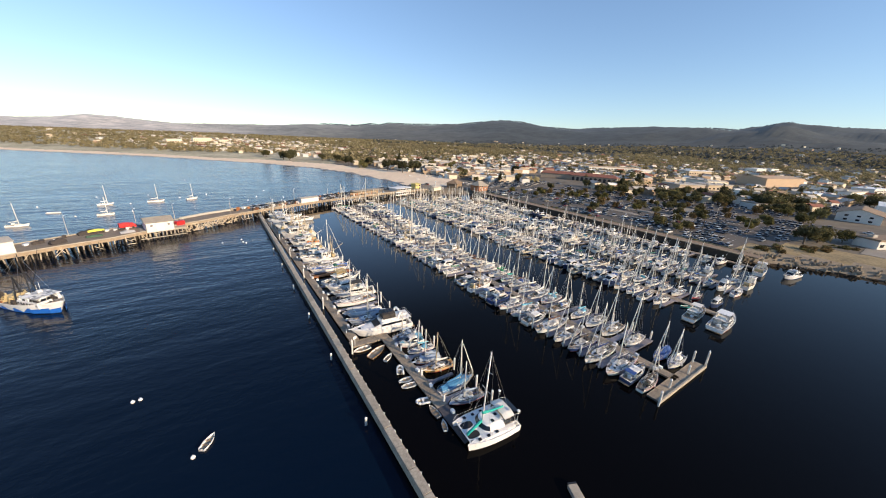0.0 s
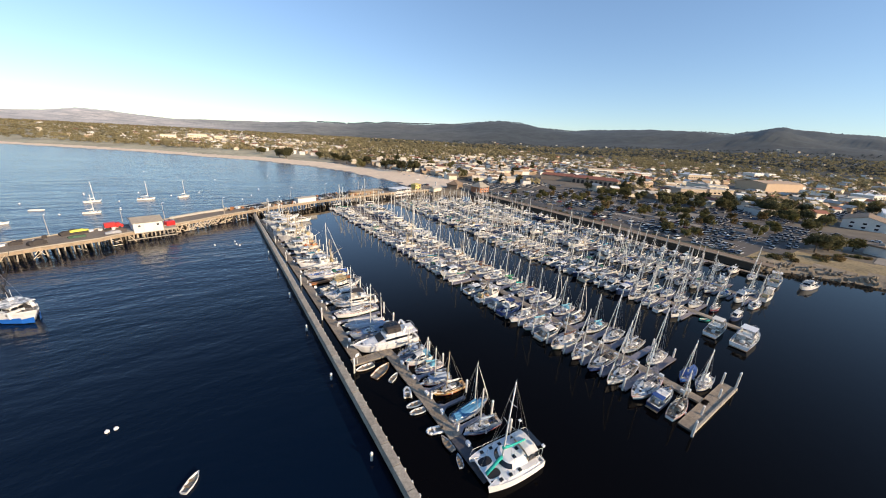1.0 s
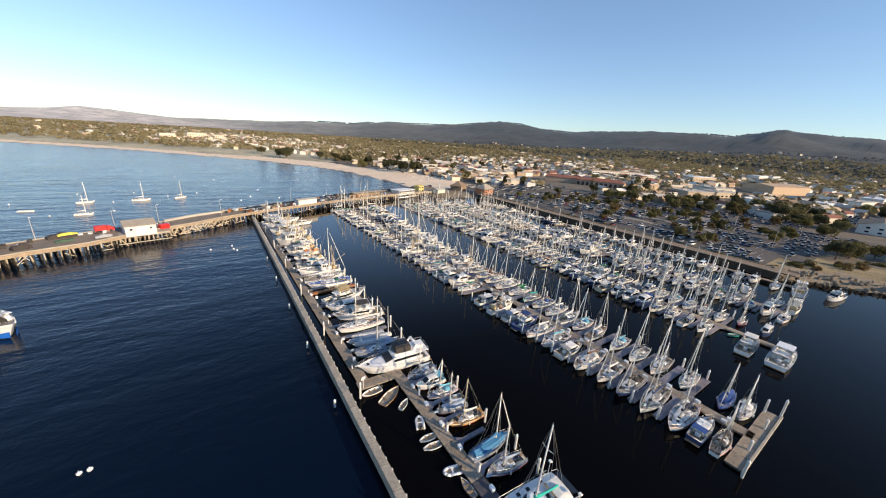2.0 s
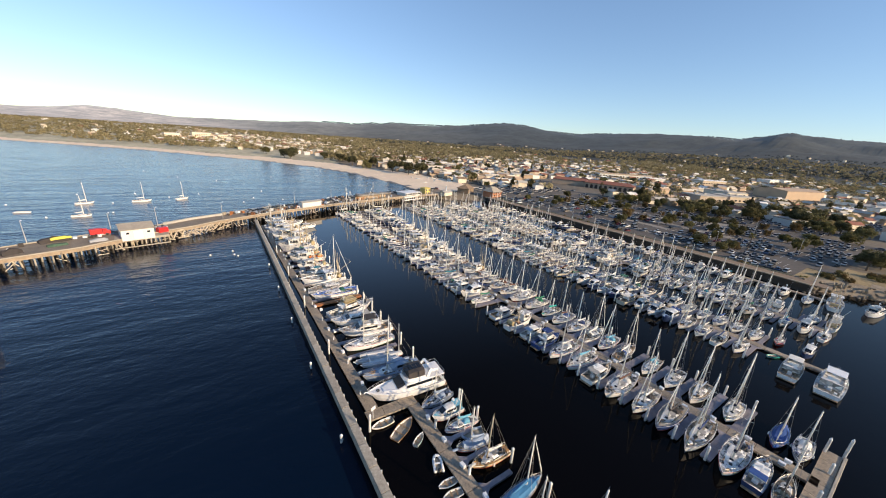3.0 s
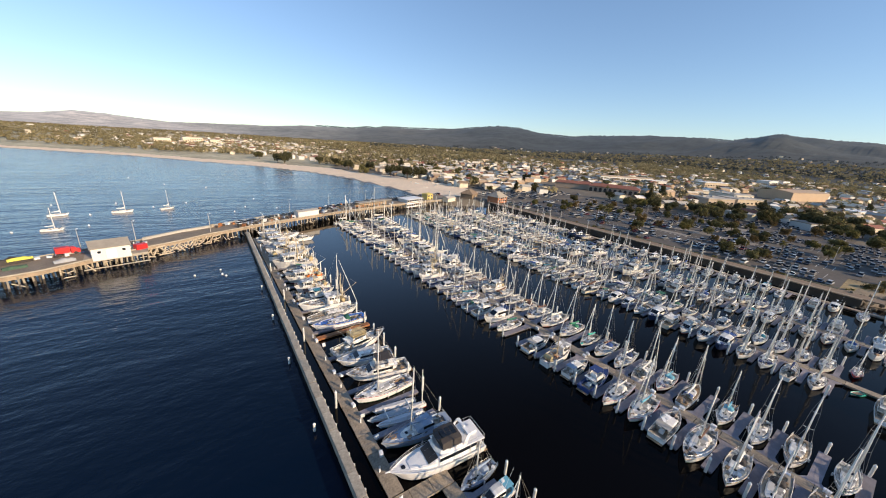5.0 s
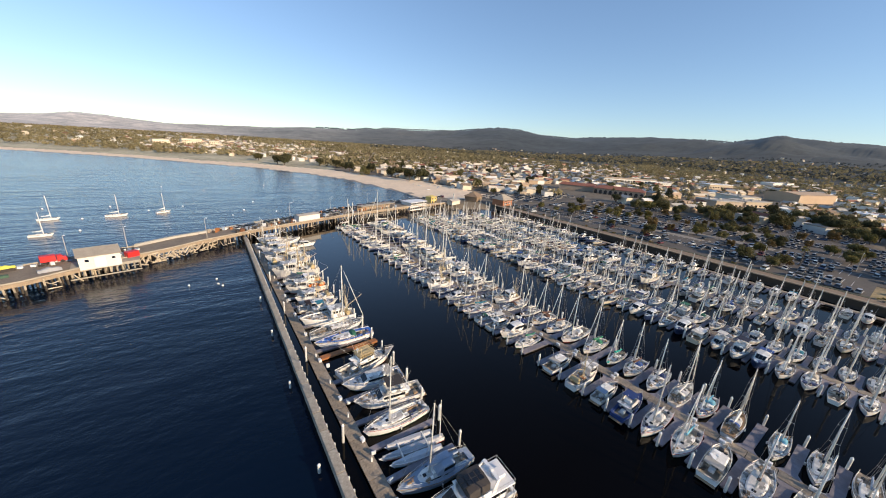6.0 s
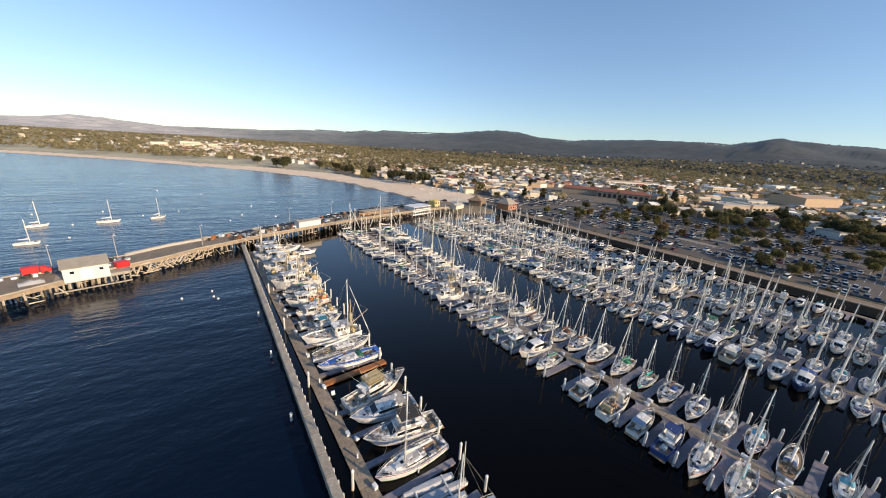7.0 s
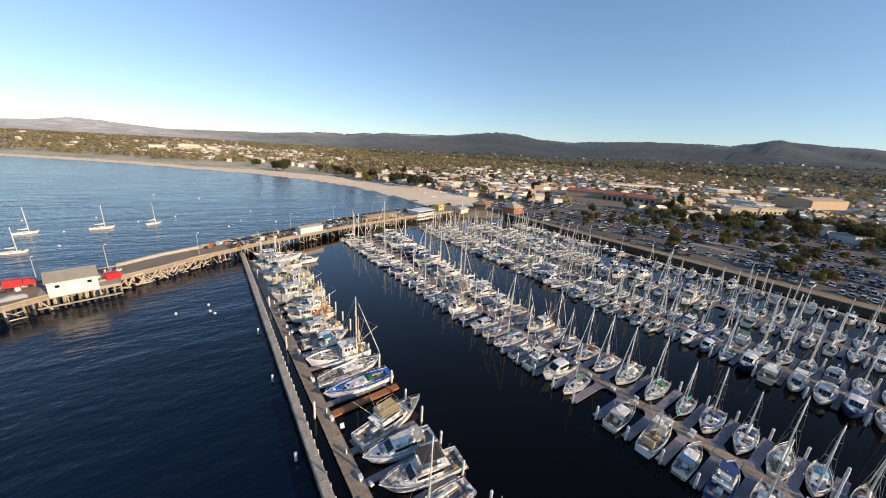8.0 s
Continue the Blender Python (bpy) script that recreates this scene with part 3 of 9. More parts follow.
# ---- piles with white sleeves ----
def make_pile(h, r, name, label, category, group):
    bm = B()
    tube(bm, (0, 0, -3), (0, 0, h), r, r, 10)
    ob = tagged(part(name, bm, M_PILE, smooth=False), label, category, group)
    bm = B()
    tube(bm, (0, 0, h), (0, 0, h + 0.32), r * 1.12, 0.04, 10)
    part("cap", bm, M_CAP, ob, "white conical cap")
    return ob


PILE = [make_pile(2.6, 0.22, "mooring_post", "white-sleeved mooring post with a conical cap", "post", "mooring posts"), 0]


def dock_pile(x, y, s=1.0):
    m = pose(x, y, 0) @ Matrix.Diagonal((1, 1, s, 1))
    if PILE[1] == 0:
        PILE[0].matrix_basis = pose(x, y, 0)
    else:
        copy_thing(PILE[0], m)
    PILE[1] += 1


marker = None
for y in (24.5, 46.1, 67.7, 89.2, 110.6, 132.5, 154):
    if marker is None:
        bm = B()
        tube(bm, (0, 0, -2), (0, 0, 1.5), 0.24, 0.24, 10)
        marker = tagged(part("marker_post", bm, M_PILE), "short white marker post standing beside the seawall", "marker post", "posts along the seawall")
        bm = B()
        tube(bm, (0, 0, 1.5), (0, 0, 1.72), 0.27, 0.1, 10)
        part("cap", bm, M_CAP, marker)
        marker.matrix_basis = pose(16.05, y, 0)
    else:
        copy_thing(marker, pose(16.2 - (y - 46) * 0.009, y, 0))


# ---- floating docks ----
def dock(name, label, x0, x1, y0, y1, step, top=None):
    """A floating walkway of panels from (x0, y0) to (x1, y1), 2.2 m wide."""
    d = thing(name, label, "dock", "floating docks")
    L = math.hypot(x1 - x0, y1 - y0)
    n = max(1, round(L / step))
    turn = math.degrees(math.atan2(y1 - y0, x1 - x0))
    s = L / n
    bm = B()
    box(bm, -s / 2 + 0.04, s / 2 - 0.04, -1.1, 1.1, 0.42, 0.58)
    box(bm, -s / 2 + 0.04, s / 2 - 0.04, -1.17, -1.1, 0.3, 0.63)
    box(bm, -s / 2 + 0.04, s / 2 - 0.04, 1.1, 1.17, 0.3, 0.63)
    box(bm, -s / 2 + 0.2, s / 2 - 0.2, -1.0, 1.0, -0.4, 0.42, 1)
    first = part("walkway_panel", bm, [top or M_DOCK, M_FLOAT], d)
    for i in range(n):
        ob = first if i == 0 else new("walkway_panel", first.data)
        ob.parent = d
        ob.matrix_basis = pose(x0 + (x1 - x0) * (i + 0.5) / n, y0 + (y1 - y0) * (i + 0.5) / n, 0, 0, 0, turn)
    return d


FINGER = {}


def finger(d, x, y, length, side, width=1.25):
    """A finger float from the walkway at x towards side (+1 east, -1 west), widening to gussets at its root."""
    key = (round(length, 1), width)
    if key not in FINGER:
        bm = B()
        w = width / 2
        ring = [(0, -w - 0.9), (1.3, -w), (length, -w), (length, w), (1.3, w), (0, w + 0.9)]
        loft(bm, [[(a, b, z) for a, b in ring] for z in (0.36, 0.56)])
        box(bm, 0.6, length - 0.2, -w * 0.85, w * 0.85, -0.4, 0.36, 1)
        FINGER[key] = part("finger_float", bm, [M_FINGER, M_FLOAT], d)
        ob = FINGER[key]
    else:
        ob = new("finger_float", FINGER[key].data)
        ob.parent = d
    ob.matrix_basis = pose(x, y, 0, 0, 0, 0 if side > 0 else 180)

# ---- boats: bow along +x, water line at z = 0 ----
def beam_at(s, bw, trans, fine, mid=0.42):
    if s < mid:
        return bw / 2 * (trans + (1 - trans) * math.sin(math.pi / 2 * s / mid))
    u = (s - mid) / (1 - mid)
    return max(0.035, bw / 2 * (1 - u ** fine))


def sheer_at(s, fs, fb):
    return fs + (fb - fs) * s ** 1.7 - 0.08 * math.sin(math.pi * s)


STATIONS = [0, 0.1, 0.2, 0.3, 0.42, 0.55, 0.67, 0.78, 0.87, 0.94, 0.98, 1.0]


def hull(parent, L, bw, fs, fb, trans=0.72, fine=2.2, rake=0.1, flare=0.12, draft=0.5, mats=None, name="hull", y0=0.0, rail=0.07, label=""):
    bm = B()
    rings = []
    for s in STATIONS:
        w, h = beam_at(s, bw, trans, fine), sheer_at(s, fs, fb)
        x = -L / 2 + L * s
        cut = rake * L * max(0.0, (s - 0.6) / 0.4) ** 2
        f = flare + 0.35 * max(0.0, s - 0.5)
        half = [(x - cut * 1.6, 0.0, -draft * (1 - 0.6 * s ** 3)), (x - cut * 1.25, w * (1 - f) * 0.72, -draft * 0.55), (x - cut, w * (1 - f), 0.06),
                (x - cut * 0.95, w * (1 - f * 0.93), 0.2), (x - cut * 0.5, w * (1 - f * 0.4), h * 0.58), (x, w, h), (x, w, h + rail), (x, max(0.01, w - 0.07), h + rail), (x, max(0.01, w - 0.07), h - 0.06)]
        rings.append([(a, y0 + b, c) for a, b, c in half[::-1]] + [(a, y0 - b, c) for a, b, c in half[1:]])
    vs = [[bm.verts.new(p) for p in r] for r in rings]
    k = len(vs[0])
    bands = [0, 0, 0, 0, 0, 2, 1, 1]
    bands = bands + bands[::-1]
    for a, b in zip(vs, vs[1:]):
        for i in range(k - 1):
            bm.faces.new((a[i], b[i], b[i + 1], a[i + 1])).material_index = bands[i]
    bm.faces.new([v for v in vs[0][3:-3]])
    bm.faces.new([v for v in vs[-1][3:-3]][::-1])
    return part(name, bm, mats or [M_HULL, M_FOUL, M_STRIPE], parent, label)


def deck_fittings(bm, seed, L, bw, fs, fb, trans, fine, well, depth, n):
    """Coils of line, vents, lockers, cushions and hatches bolted or lashed on a deck."""
    r = random.Random(seed)
    for _ in range(n):
        s = r.uniform(0.05, 0.9)
        w = beam_at(s, bw, trans, fine) - 0.15
        c = r.uniform(-0.85, 0.85)
        z = sheer_at(s, fs, fb) + 0.03
        if well[0] + 0.02 < s < well[1] - 0.02 and abs(c) < 0.5:
            z -= depth
        x, y = -L / 2 + L * s, c * w
        k = r.random()
        if k < 0.3:
            tube(bm, (x, y, z - 0.04), (x, y, z + 0.12), r.uniform(0.16, 0.3), None, 7, r.choice((2, 4, 5)))
        elif k < 0.85:
            a, d, h = r.uniform(0.15, 0.42), r.uniform(0.12, 0.3), r.uniform(0.1, 0.38)
            box(bm, -a, a, -d, d, -0.08, h, r.choice((2, 2, 3, 4, 4, 5)), pose(x, y, z, 0, 0, r.uniform(-25, 25)))
        else:
            tube(bm, (x - 0.9, y, z + 0.1), (x + 0.9, y * 0.9, z + 0.14), 0.07, None, 5, r.choice((3, 4, 5)))


def deck(parent, L, bw, fs, fb, trans=0.72, fine=2.2, well=(0.08, 0.34), wide=0.55, depth=0.45, material=None, y0=0.0, fittings=0):
    """The deck with its camber, and a cockpit well sunk in it."""
    bm = B()
    ss = sorted(set(STATIONS + list(well)))
    cols = (-1, -wide, 0, wide, 1)
    grid = []
    for s in ss:
        w, h = max(0.02, beam_at(s, bw, trans, fine) - 0.06), sheer_at(s, fs, fb)
        grid.append([bm.verts.new((-L / 2 + L * s, y0 + c * w, h - 0.02 + 0.07 * (1 - c * c) * (w / bw * 2))) for c in cols])
    for (a, sa), (b, sb) in zip(zip(grid, ss), zip(grid[1:], ss[1:])):
        for i in range(4):
            if i in (1, 2) and well[0] <= sa and sb <= well[1]:
                continue
            bm.faces.new((a[i], a[i + 1], b[i + 1], b[i]))
    inside = [(g, s) for g, s in zip(grid, ss) if well[0] <= s <= well[1]]
    if len(inside) > 1:
        low = [[bm.verts.new((v.co.x, y0 + (v.co.y - y0) * 0.94, v.co.z - depth)) for v in (g[1], g[2], g[3])] for g, _ in inside]
        for j in range(len(low) - 1):
            for i in range(2):
                bm.faces.new((low[j][i], low[j][i + 1], low[j + 1][i + 1], low[j + 1][i])).material_index = 1
            for top, bot in ((1, 0), (3, 2)):
                bm.faces.new((inside[j][0][top], inside[j + 1][0][top], low[j + 1][bot], low[j][bot]))
        for g, lo in ((inside[0][0], low[0]), (inside[-1][0], low[-1])):
            bm.faces.new((g[1], g[2], lo[1], lo[0]))
            bm.faces.new((g[2], g[3], lo[2], lo[1]))
    if fittings:
        deck_fittings(bm, int(L * 100 + bw * 1000), L, bw, fs, fb, trans, fine, well, depth, fittings)
    return part("deck", bm, [material or M_DECK, M_SOLE, M_BENCH, M_CAP, M_BLACK, M_TEAK], parent)


def house(bm, rows, y0=0.0):
    """A deckhouse or trunk: rows of (x, half width, floor z, roof z), rounded at the shoulders."""
    rings = []
    for x, w, a, b in rows:
        rings.append([(x, y0 - w, a), (x, y0 - w * 0.93, b - 0.12), (x, y0 - w * 0.78, b), (x, y0, b + 0.04), (x, y0 + w * 0.78, b), (x, y0 + w * 0.93, b - 0.12), (x, y0 + w, a)])
    loft(bm, rings)


def side_glass(parent, rows, lo=0.42, hi=0.82, name="window", y0=0.0, material=None, joined=False):
    """A dark strip of glazing on each side of a deckhouse, one mesh a side or, on plain boats, one in all."""
    bm = B()
    for sgn in (-1, 1):
        if not joined and sgn > 0:
            bm = B()
        rows = [r for r in rows]
        for (xa, wa, a0, a1), (xb, wb, b0, b1) in zip(rows, rows[1:]):
            def at(x, w, z0, z1, f):
                return (x, y0 + sgn * (w - 0.07 * w * f + 0.015), z0 + (z1 - 0.12 - z0) * f)
            q = [at(xa, wa, a0, a1, lo), at(xb, wb, b0, b1, lo), at(xb, wb, b0, b1, hi), at(xa, wa, a0, a1, hi)]
            slab(bm, q if sgn < 0 else q[::-1], 0.02)
        if not joined or sgn > 0:
            part(name, bm, material or M_GLASS, parent)


def rail(parent, L, bw, fs, fb, s0, s1, trans=0.72, fine=2.2, h=0.65, r=0.022, n=6, bow=True):
    bm = B()
    pts = {}
    for sgn in (-1, 1):
        line = []
        for i in range(n + 1):
            s = s0 + (s1 - s0) * i / n
            w, z = max(0.03, beam_at(s, bw, trans, fine) - 0.07), sheer_at(s, fs, fb)
            p = Vector((-L / 2 + L * s, sgn * w, z))
            line.append(p + Vector((0, 0, h)))
            tube(bm, p, p + Vector((0, 0, h)), r, r, 4)
        pipe(bm, line, r, 4)
        pipe(bm, [p - Vector((0, 0, h * 0.5)) for p in line], r * 0.7, 3)
        pts[sgn] = line
    if bow:
        pipe(bm, [pts[-1][-1], pts[-1][-1].lerp(pts[1][-1], 0.5) + Vector((0.2, 0, 0)), pts[1][-1]], r, 4)
    return part("guard_rail", bm, M_STEEL, parent)


def sail_rig(b, L, bw, fs, fb, mast_h, mx, boom, cover, full=True, mast_mat=None, jib=True, trans=0.72, base=1.3, lean=0.0):
    """Mast, spreaders, boom with its covered sail, furled jib and wires."""
    mast_mat = mast_mat or M_ALU
    top = Vector((mx - lean, 0, mast_h))
    bm = B()
    tube(bm, (mx, 0, base - 0.5), top, 0.15 if full else 0.17, 0.1 if full else 0.12, 7)
    tube(bm, top, top + Vector((0.25, 0, 0.12)), 0.02, 0.02, 3)
    tube(bm, top, top + Vector((0, 0, 0.5)), 0.015, 0.015, 3)
    if full:
        m = part("mast", bm, mast_mat, b, smooth=True)
        bm = B()
    tips = []
    for f, wd in ((0.45, 0.42), (0.72, 0.32)) if mast_h > 11.5 else ((0.55, 0.4),):
        c = Vector((mx - lean * f, 0, base + (mast_h - base) * f))
        for sgn in (-1, 1):
            tip = c + Vector((-0.15, sgn * wd * bw * 0.5, 0.08))
            tube(bm, c, tip, 0.04, 0.03, 4)
            tips.append((sgn, tip))
    if full:
        part("spreader", bm, mast_mat, m)
    else:
        part("mast", bm, mast_mat, b)
    bm = B()
    bz = base + 0.95
    tube(bm, (mx - 0.1, 0, bz), (mx - boom, 0, bz + 0.05), 0.07, 0.06, 6)
    bo = part("boom", bm, mast_mat, b)
    if cover is not None:
        bm = B()
        rows = []
        for i in range(7):
            f = i / 6
            x = mx + 0.12 - (boom + 0.05) * f
            r = 0.17 + 0.16 * (1 - f) ** 1.5
            z = bz + 0.1 + 0.5 * (1 - f) ** 3
            rows.append([(x, r * 0.75 * math.cos(a), z + r * (1.25 if math.sin(a) > 0 else 0.8) * math.sin(a)) for a in [2 * math.pi * k / 7 for k in range(7)]])
        loft(bm, rows)
        part("sail_cover", bm, cover, bo, smooth=True)
    bow = Vector((L / 2 - 0.1, 0, fb + 0.1))
    stern = Vector((-L / 2 + 0.1, 0, fs + 0.1))
    head = Vector((mx - lean, 0, mast_h * (1.0 if full else 0.92)))
    if jib:
        bm = B()
        a, c = bow + Vector((0, 0, 0.5)), bow.lerp(head, 0.9)
        tube(bm, a, a.lerp(c, 0.3), 0.06, 0.11, 6)
        tube(bm, a.lerp(c, 0.3), c, 0.11, 0.04, 6)
        part("furled_jib", bm, M_SAIL, b, smooth=True)
    bm = B()
    wr = 0.022
    tube(bm, bow, head, wr, wr, 3)
    tube(bm, stern, top, wr, wr, 3)
    for sgn in (-1, 1):
        chain = Vector((mx - 0.2, sgn * bw * 0.46, fs + 0.25))
        line = [chain] + [t for s, t in tips if s == sgn] + [top]
        pipe(bm, line, wr, 3)
        tube(bm, chain + Vector((0.3, 0, 0)), Vector((mx - lean * 0.5, 0, base + (mast_h - base) * 0.5)), wr, wr, 3)
    tube(bm, (mx - boom, 0, bz), top, wr * 0.7, wr * 0.7, 3)
    part("rigging", bm, M_WIRE, b)


def sloop(L=9.5, mast=13.0, seed=0, full=True, hull_mats=None, canvas=None, deck_mat=None, label="", dodger=None, mast_mat=None, jib=True, tent=None):
    rng = random.Random(seed)
    bw, fs, fb = L * rng.uniform(0.29, 0.33), L * 0.085 + 0.1, L * 0.125 + 0.12
    trans, fine = rng.uniform(0.5, 0.8), rng.uniform(1.9, 2.4)
    b = thing("sailboat", label or "white sailing sloop with a covered boom, moored in its slip", "sailboat", "moored boats")
    hull(b, L, bw, fs, fb, trans, fine, rake=rng.uniform(0.07, 0.12), mats=hull_mats)
    deck(b, L, bw, fs, fb, trans, fine, well=(0.07, 0.33), wide=0.56, material=deck_mat, fittings=0 if tent else 18)
    w = bw * 0.32
    z0 = sheer_at(0.4, fs, fb) - 0.05
    hh = rng.uniform(0.42, 0.6)
    xa, xb = -L * 0.5 + 0.34 * L, L * rng.uniform(0.2, 0.26)
    rows = [(xa, w, z0, z0 + hh + 0.1), (xa + (xb - xa) * 0.4, w * 1.02, z0, z0 + hh), (xa + (xb - xa) * 0.75, w * 0.88, z0 + 0.02, z0 + hh - 0.08), (xb, w * 0.5, z0 + 0.08, z0 + hh * 0.45)]
    bm = B()
    house(bm, rows)
    if not full:
        box(bm, xa - 0.04, xa + 0.8, -0.36, 0.36, z0 + hh - 0.1, z0 + hh + 0.17, 1)
        box(bm, xa - 0.07, xa - 0.02, -0.34, 0.34, z0 - 0.2, z0 + hh + 0.05, 2)
        box(bm, xb - 1.4, xb - 0.9, -0.27, 0.27, z0 + hh - 0.2, z0 + hh + 0.02, 2)
        box(bm, xb + 0.6, xb + 1.1, -0.24, 0.24, z0 + 0.05, z0 + 0.26, 2)
    cab = part("cabin_trunk", bm, [M_CABIN, M_SOLE, M_GLASS], b)
    side_glass(cab, rows[:3], 0.4, 0.85, joined=not full)
    if full:
        bm = B()
        line = []
        for sgn in (-1, 1):
            for st in STATIONS[::-sgn]:
                line.append((-L / 2 + L * st, sgn * (beam_at(st, bw, trans, fine) + 0.01), sheer_at(st, fs, fb) - 0.06))
        pipe(bm, line[12:] + line[:12], 0.055, 4)
        part("rub_rail", bm, M_RUBRAIL, b)
        bm = B()
        rbox(bm, xa - 0.05, xa + 0.75, -0.36, 0.36, z0 + hh + 0.04, z0 + hh + 0.16, 0.03)
        box(bm, xa - 0.06, xa + 0.02, -0.34, 0.34, z0 - 0.2, z0 + hh + 0.04)
        part("companionway", bm, M_SOLE, b, "dark companionway hatch")
        for sgn in (-1, 1):
            bm = B()
            rbox(bm, -L * 0.5 + 0.1 * L, -L * 0.5 + 0.31 * L, sgn * bw * 0.2 - 0.2, sgn * bw * 0.2 + 0.2, fs - 0.35, fs - 0.05, 0.03)
            part("cockpit_bench", bm, M_BENCH, b)
        bm = B()
        rbox(bm, xb - 0.9 - 0.5, xb - 0.9, -0.28, 0.28, z0 + hh - 0.15, z0 + hh + 0.0, 0.03)
        part("deck_hatch", bm, M_GLASS, b, "smoked acrylic hatch")
        bm = B()
        rbox(bm, xb + 0.7, xb + 1.2, -0.25, 0.25, z0 + 0.12, z0 + 0.24, 0.03)
        part("deck_hatch", bm, M_GLASS, b, "smoked acrylic hatch")
        rail(b, L, bw, fs, fb, 0.02, 0.97, trans, fine, n=8)
        bm = B()
        cx = -L * 0.5 + 0.16 * L
        tube(bm, (cx, 0, fs - 0.4), (cx, 0, fs + 0.45), 0.06, 0.05, 6)
        ring = [(cx - 0.08, 0.38 * math.cos(k * math.pi / 5), fs + 0.5 + 0.38 * math.sin(k * math.pi / 5)) for k in range(11)]
        pipe(bm, ring, 0.025, 4)
        part("steering_wheel", bm, M_STEEL, b)
        bm = B()
        for sgn in (-1, 1):
            tube(bm, (xa - 0.35, sgn * bw * 0.33, fs + 0.05), (xa - 0.35, sgn * bw * 0.33, fs + 0.3), 0.11, 0.08, 7)
        part("winch", bm, M_STEEL, b)
        if rng.random() < 0.6:
            bm = B()
            cx, cy, cz = xb + 1.7, rng.uniform(-0.3, 0.3), sheer_at(0.82, fs, fb)
            loft(bm, [[(cx + 1.1 * f - 0.5, cy + 0.32 * math.cos(t) * (1 - abs(f - 0.5)), cz + 0.28 * max(0, math.sin(t)) * (1 - abs(f - 0.5))) for t in [math.pi * k / 5 for k in range(6)]] for f in (0, 0.3, 0.7, 1)])
            part("sail_bag", bm, canvas or M_CANVAS, b, "bagged sail lashed on the foredeck")
    if dodger if dodger is not None else (rng.random() < (0.6 if full else 0.4)):
        bm = B()
        dx = xa - 0.1
        rows = []
        for x, z, ww in ((dx + 1.0, z0 + hh, w * 0.9), (dx + 0.55, z0 + hh + 0.5, w * 0.95), (dx - 0.3, z0 + hh + 0.62, w * 0.98)):
            rows.append([(x, ww * math.cos(a), (z0 + hh * 0.5) + (z - z0 - hh * 0.5) * math.sin(a) ** 0.6 if 0 < a < math.pi else z0 + hh * 0.5) for a in [math.pi * k / 6 for k in range(7)]])
        loft(bm, rows, cap=False, closed=False)
        part("spray_hood", bm, canvas or M_CANVAS, b)
    if full:
        for sgn in (-1, 1):
            bm = B()
            yy = sgn * (beam_at(0.5, bw, trans, fine) + 0.1)
            tube(bm, (0, yy, 0.25), (0, yy, 0.8), 0.12, 0.12, 6)
            part("fender", bm, M_CAP, b, "white vinyl fender")
    if mast:
        mx = L * rng.uniform(0.07, 0.12)
        sail_rig(b, L, bw, fs, fb, mast, mx, L * 0.4, canvas or (M_CANVAS if rng.random() < 0.85 else M_SAIL), full, mast_mat, jib and rng.random() < 0.75, trans, base=z0 + hh, lean=rng.uniform(0, 0.25))
    if tent is not None:
        bm = B()
        zt = fs + 1.9
        rows = []
        for s in (0.06, 0.3, 0.55, 0.8):
            ww = beam_at(s, bw, trans, fine) * 0.92
            zz = sheer_at(s, fs, fb) + 0.15
            rows.append([(-L / 2 + L * s, -ww, zz), (-L / 2 + L * s, -ww * 0.5, zz + 0.75), (-L / 2 + L * s, 0, zz + 1.1 - 0.5 * s), (-L / 2 + L * s, ww * 0.5, zz + 0.75), (-L / 2 + L * s, ww, zz)])
        loft(bm, rows)
        part("boom_tent", bm, tent, b, "canvas cover stretched over the cockpit and deck")
    return b


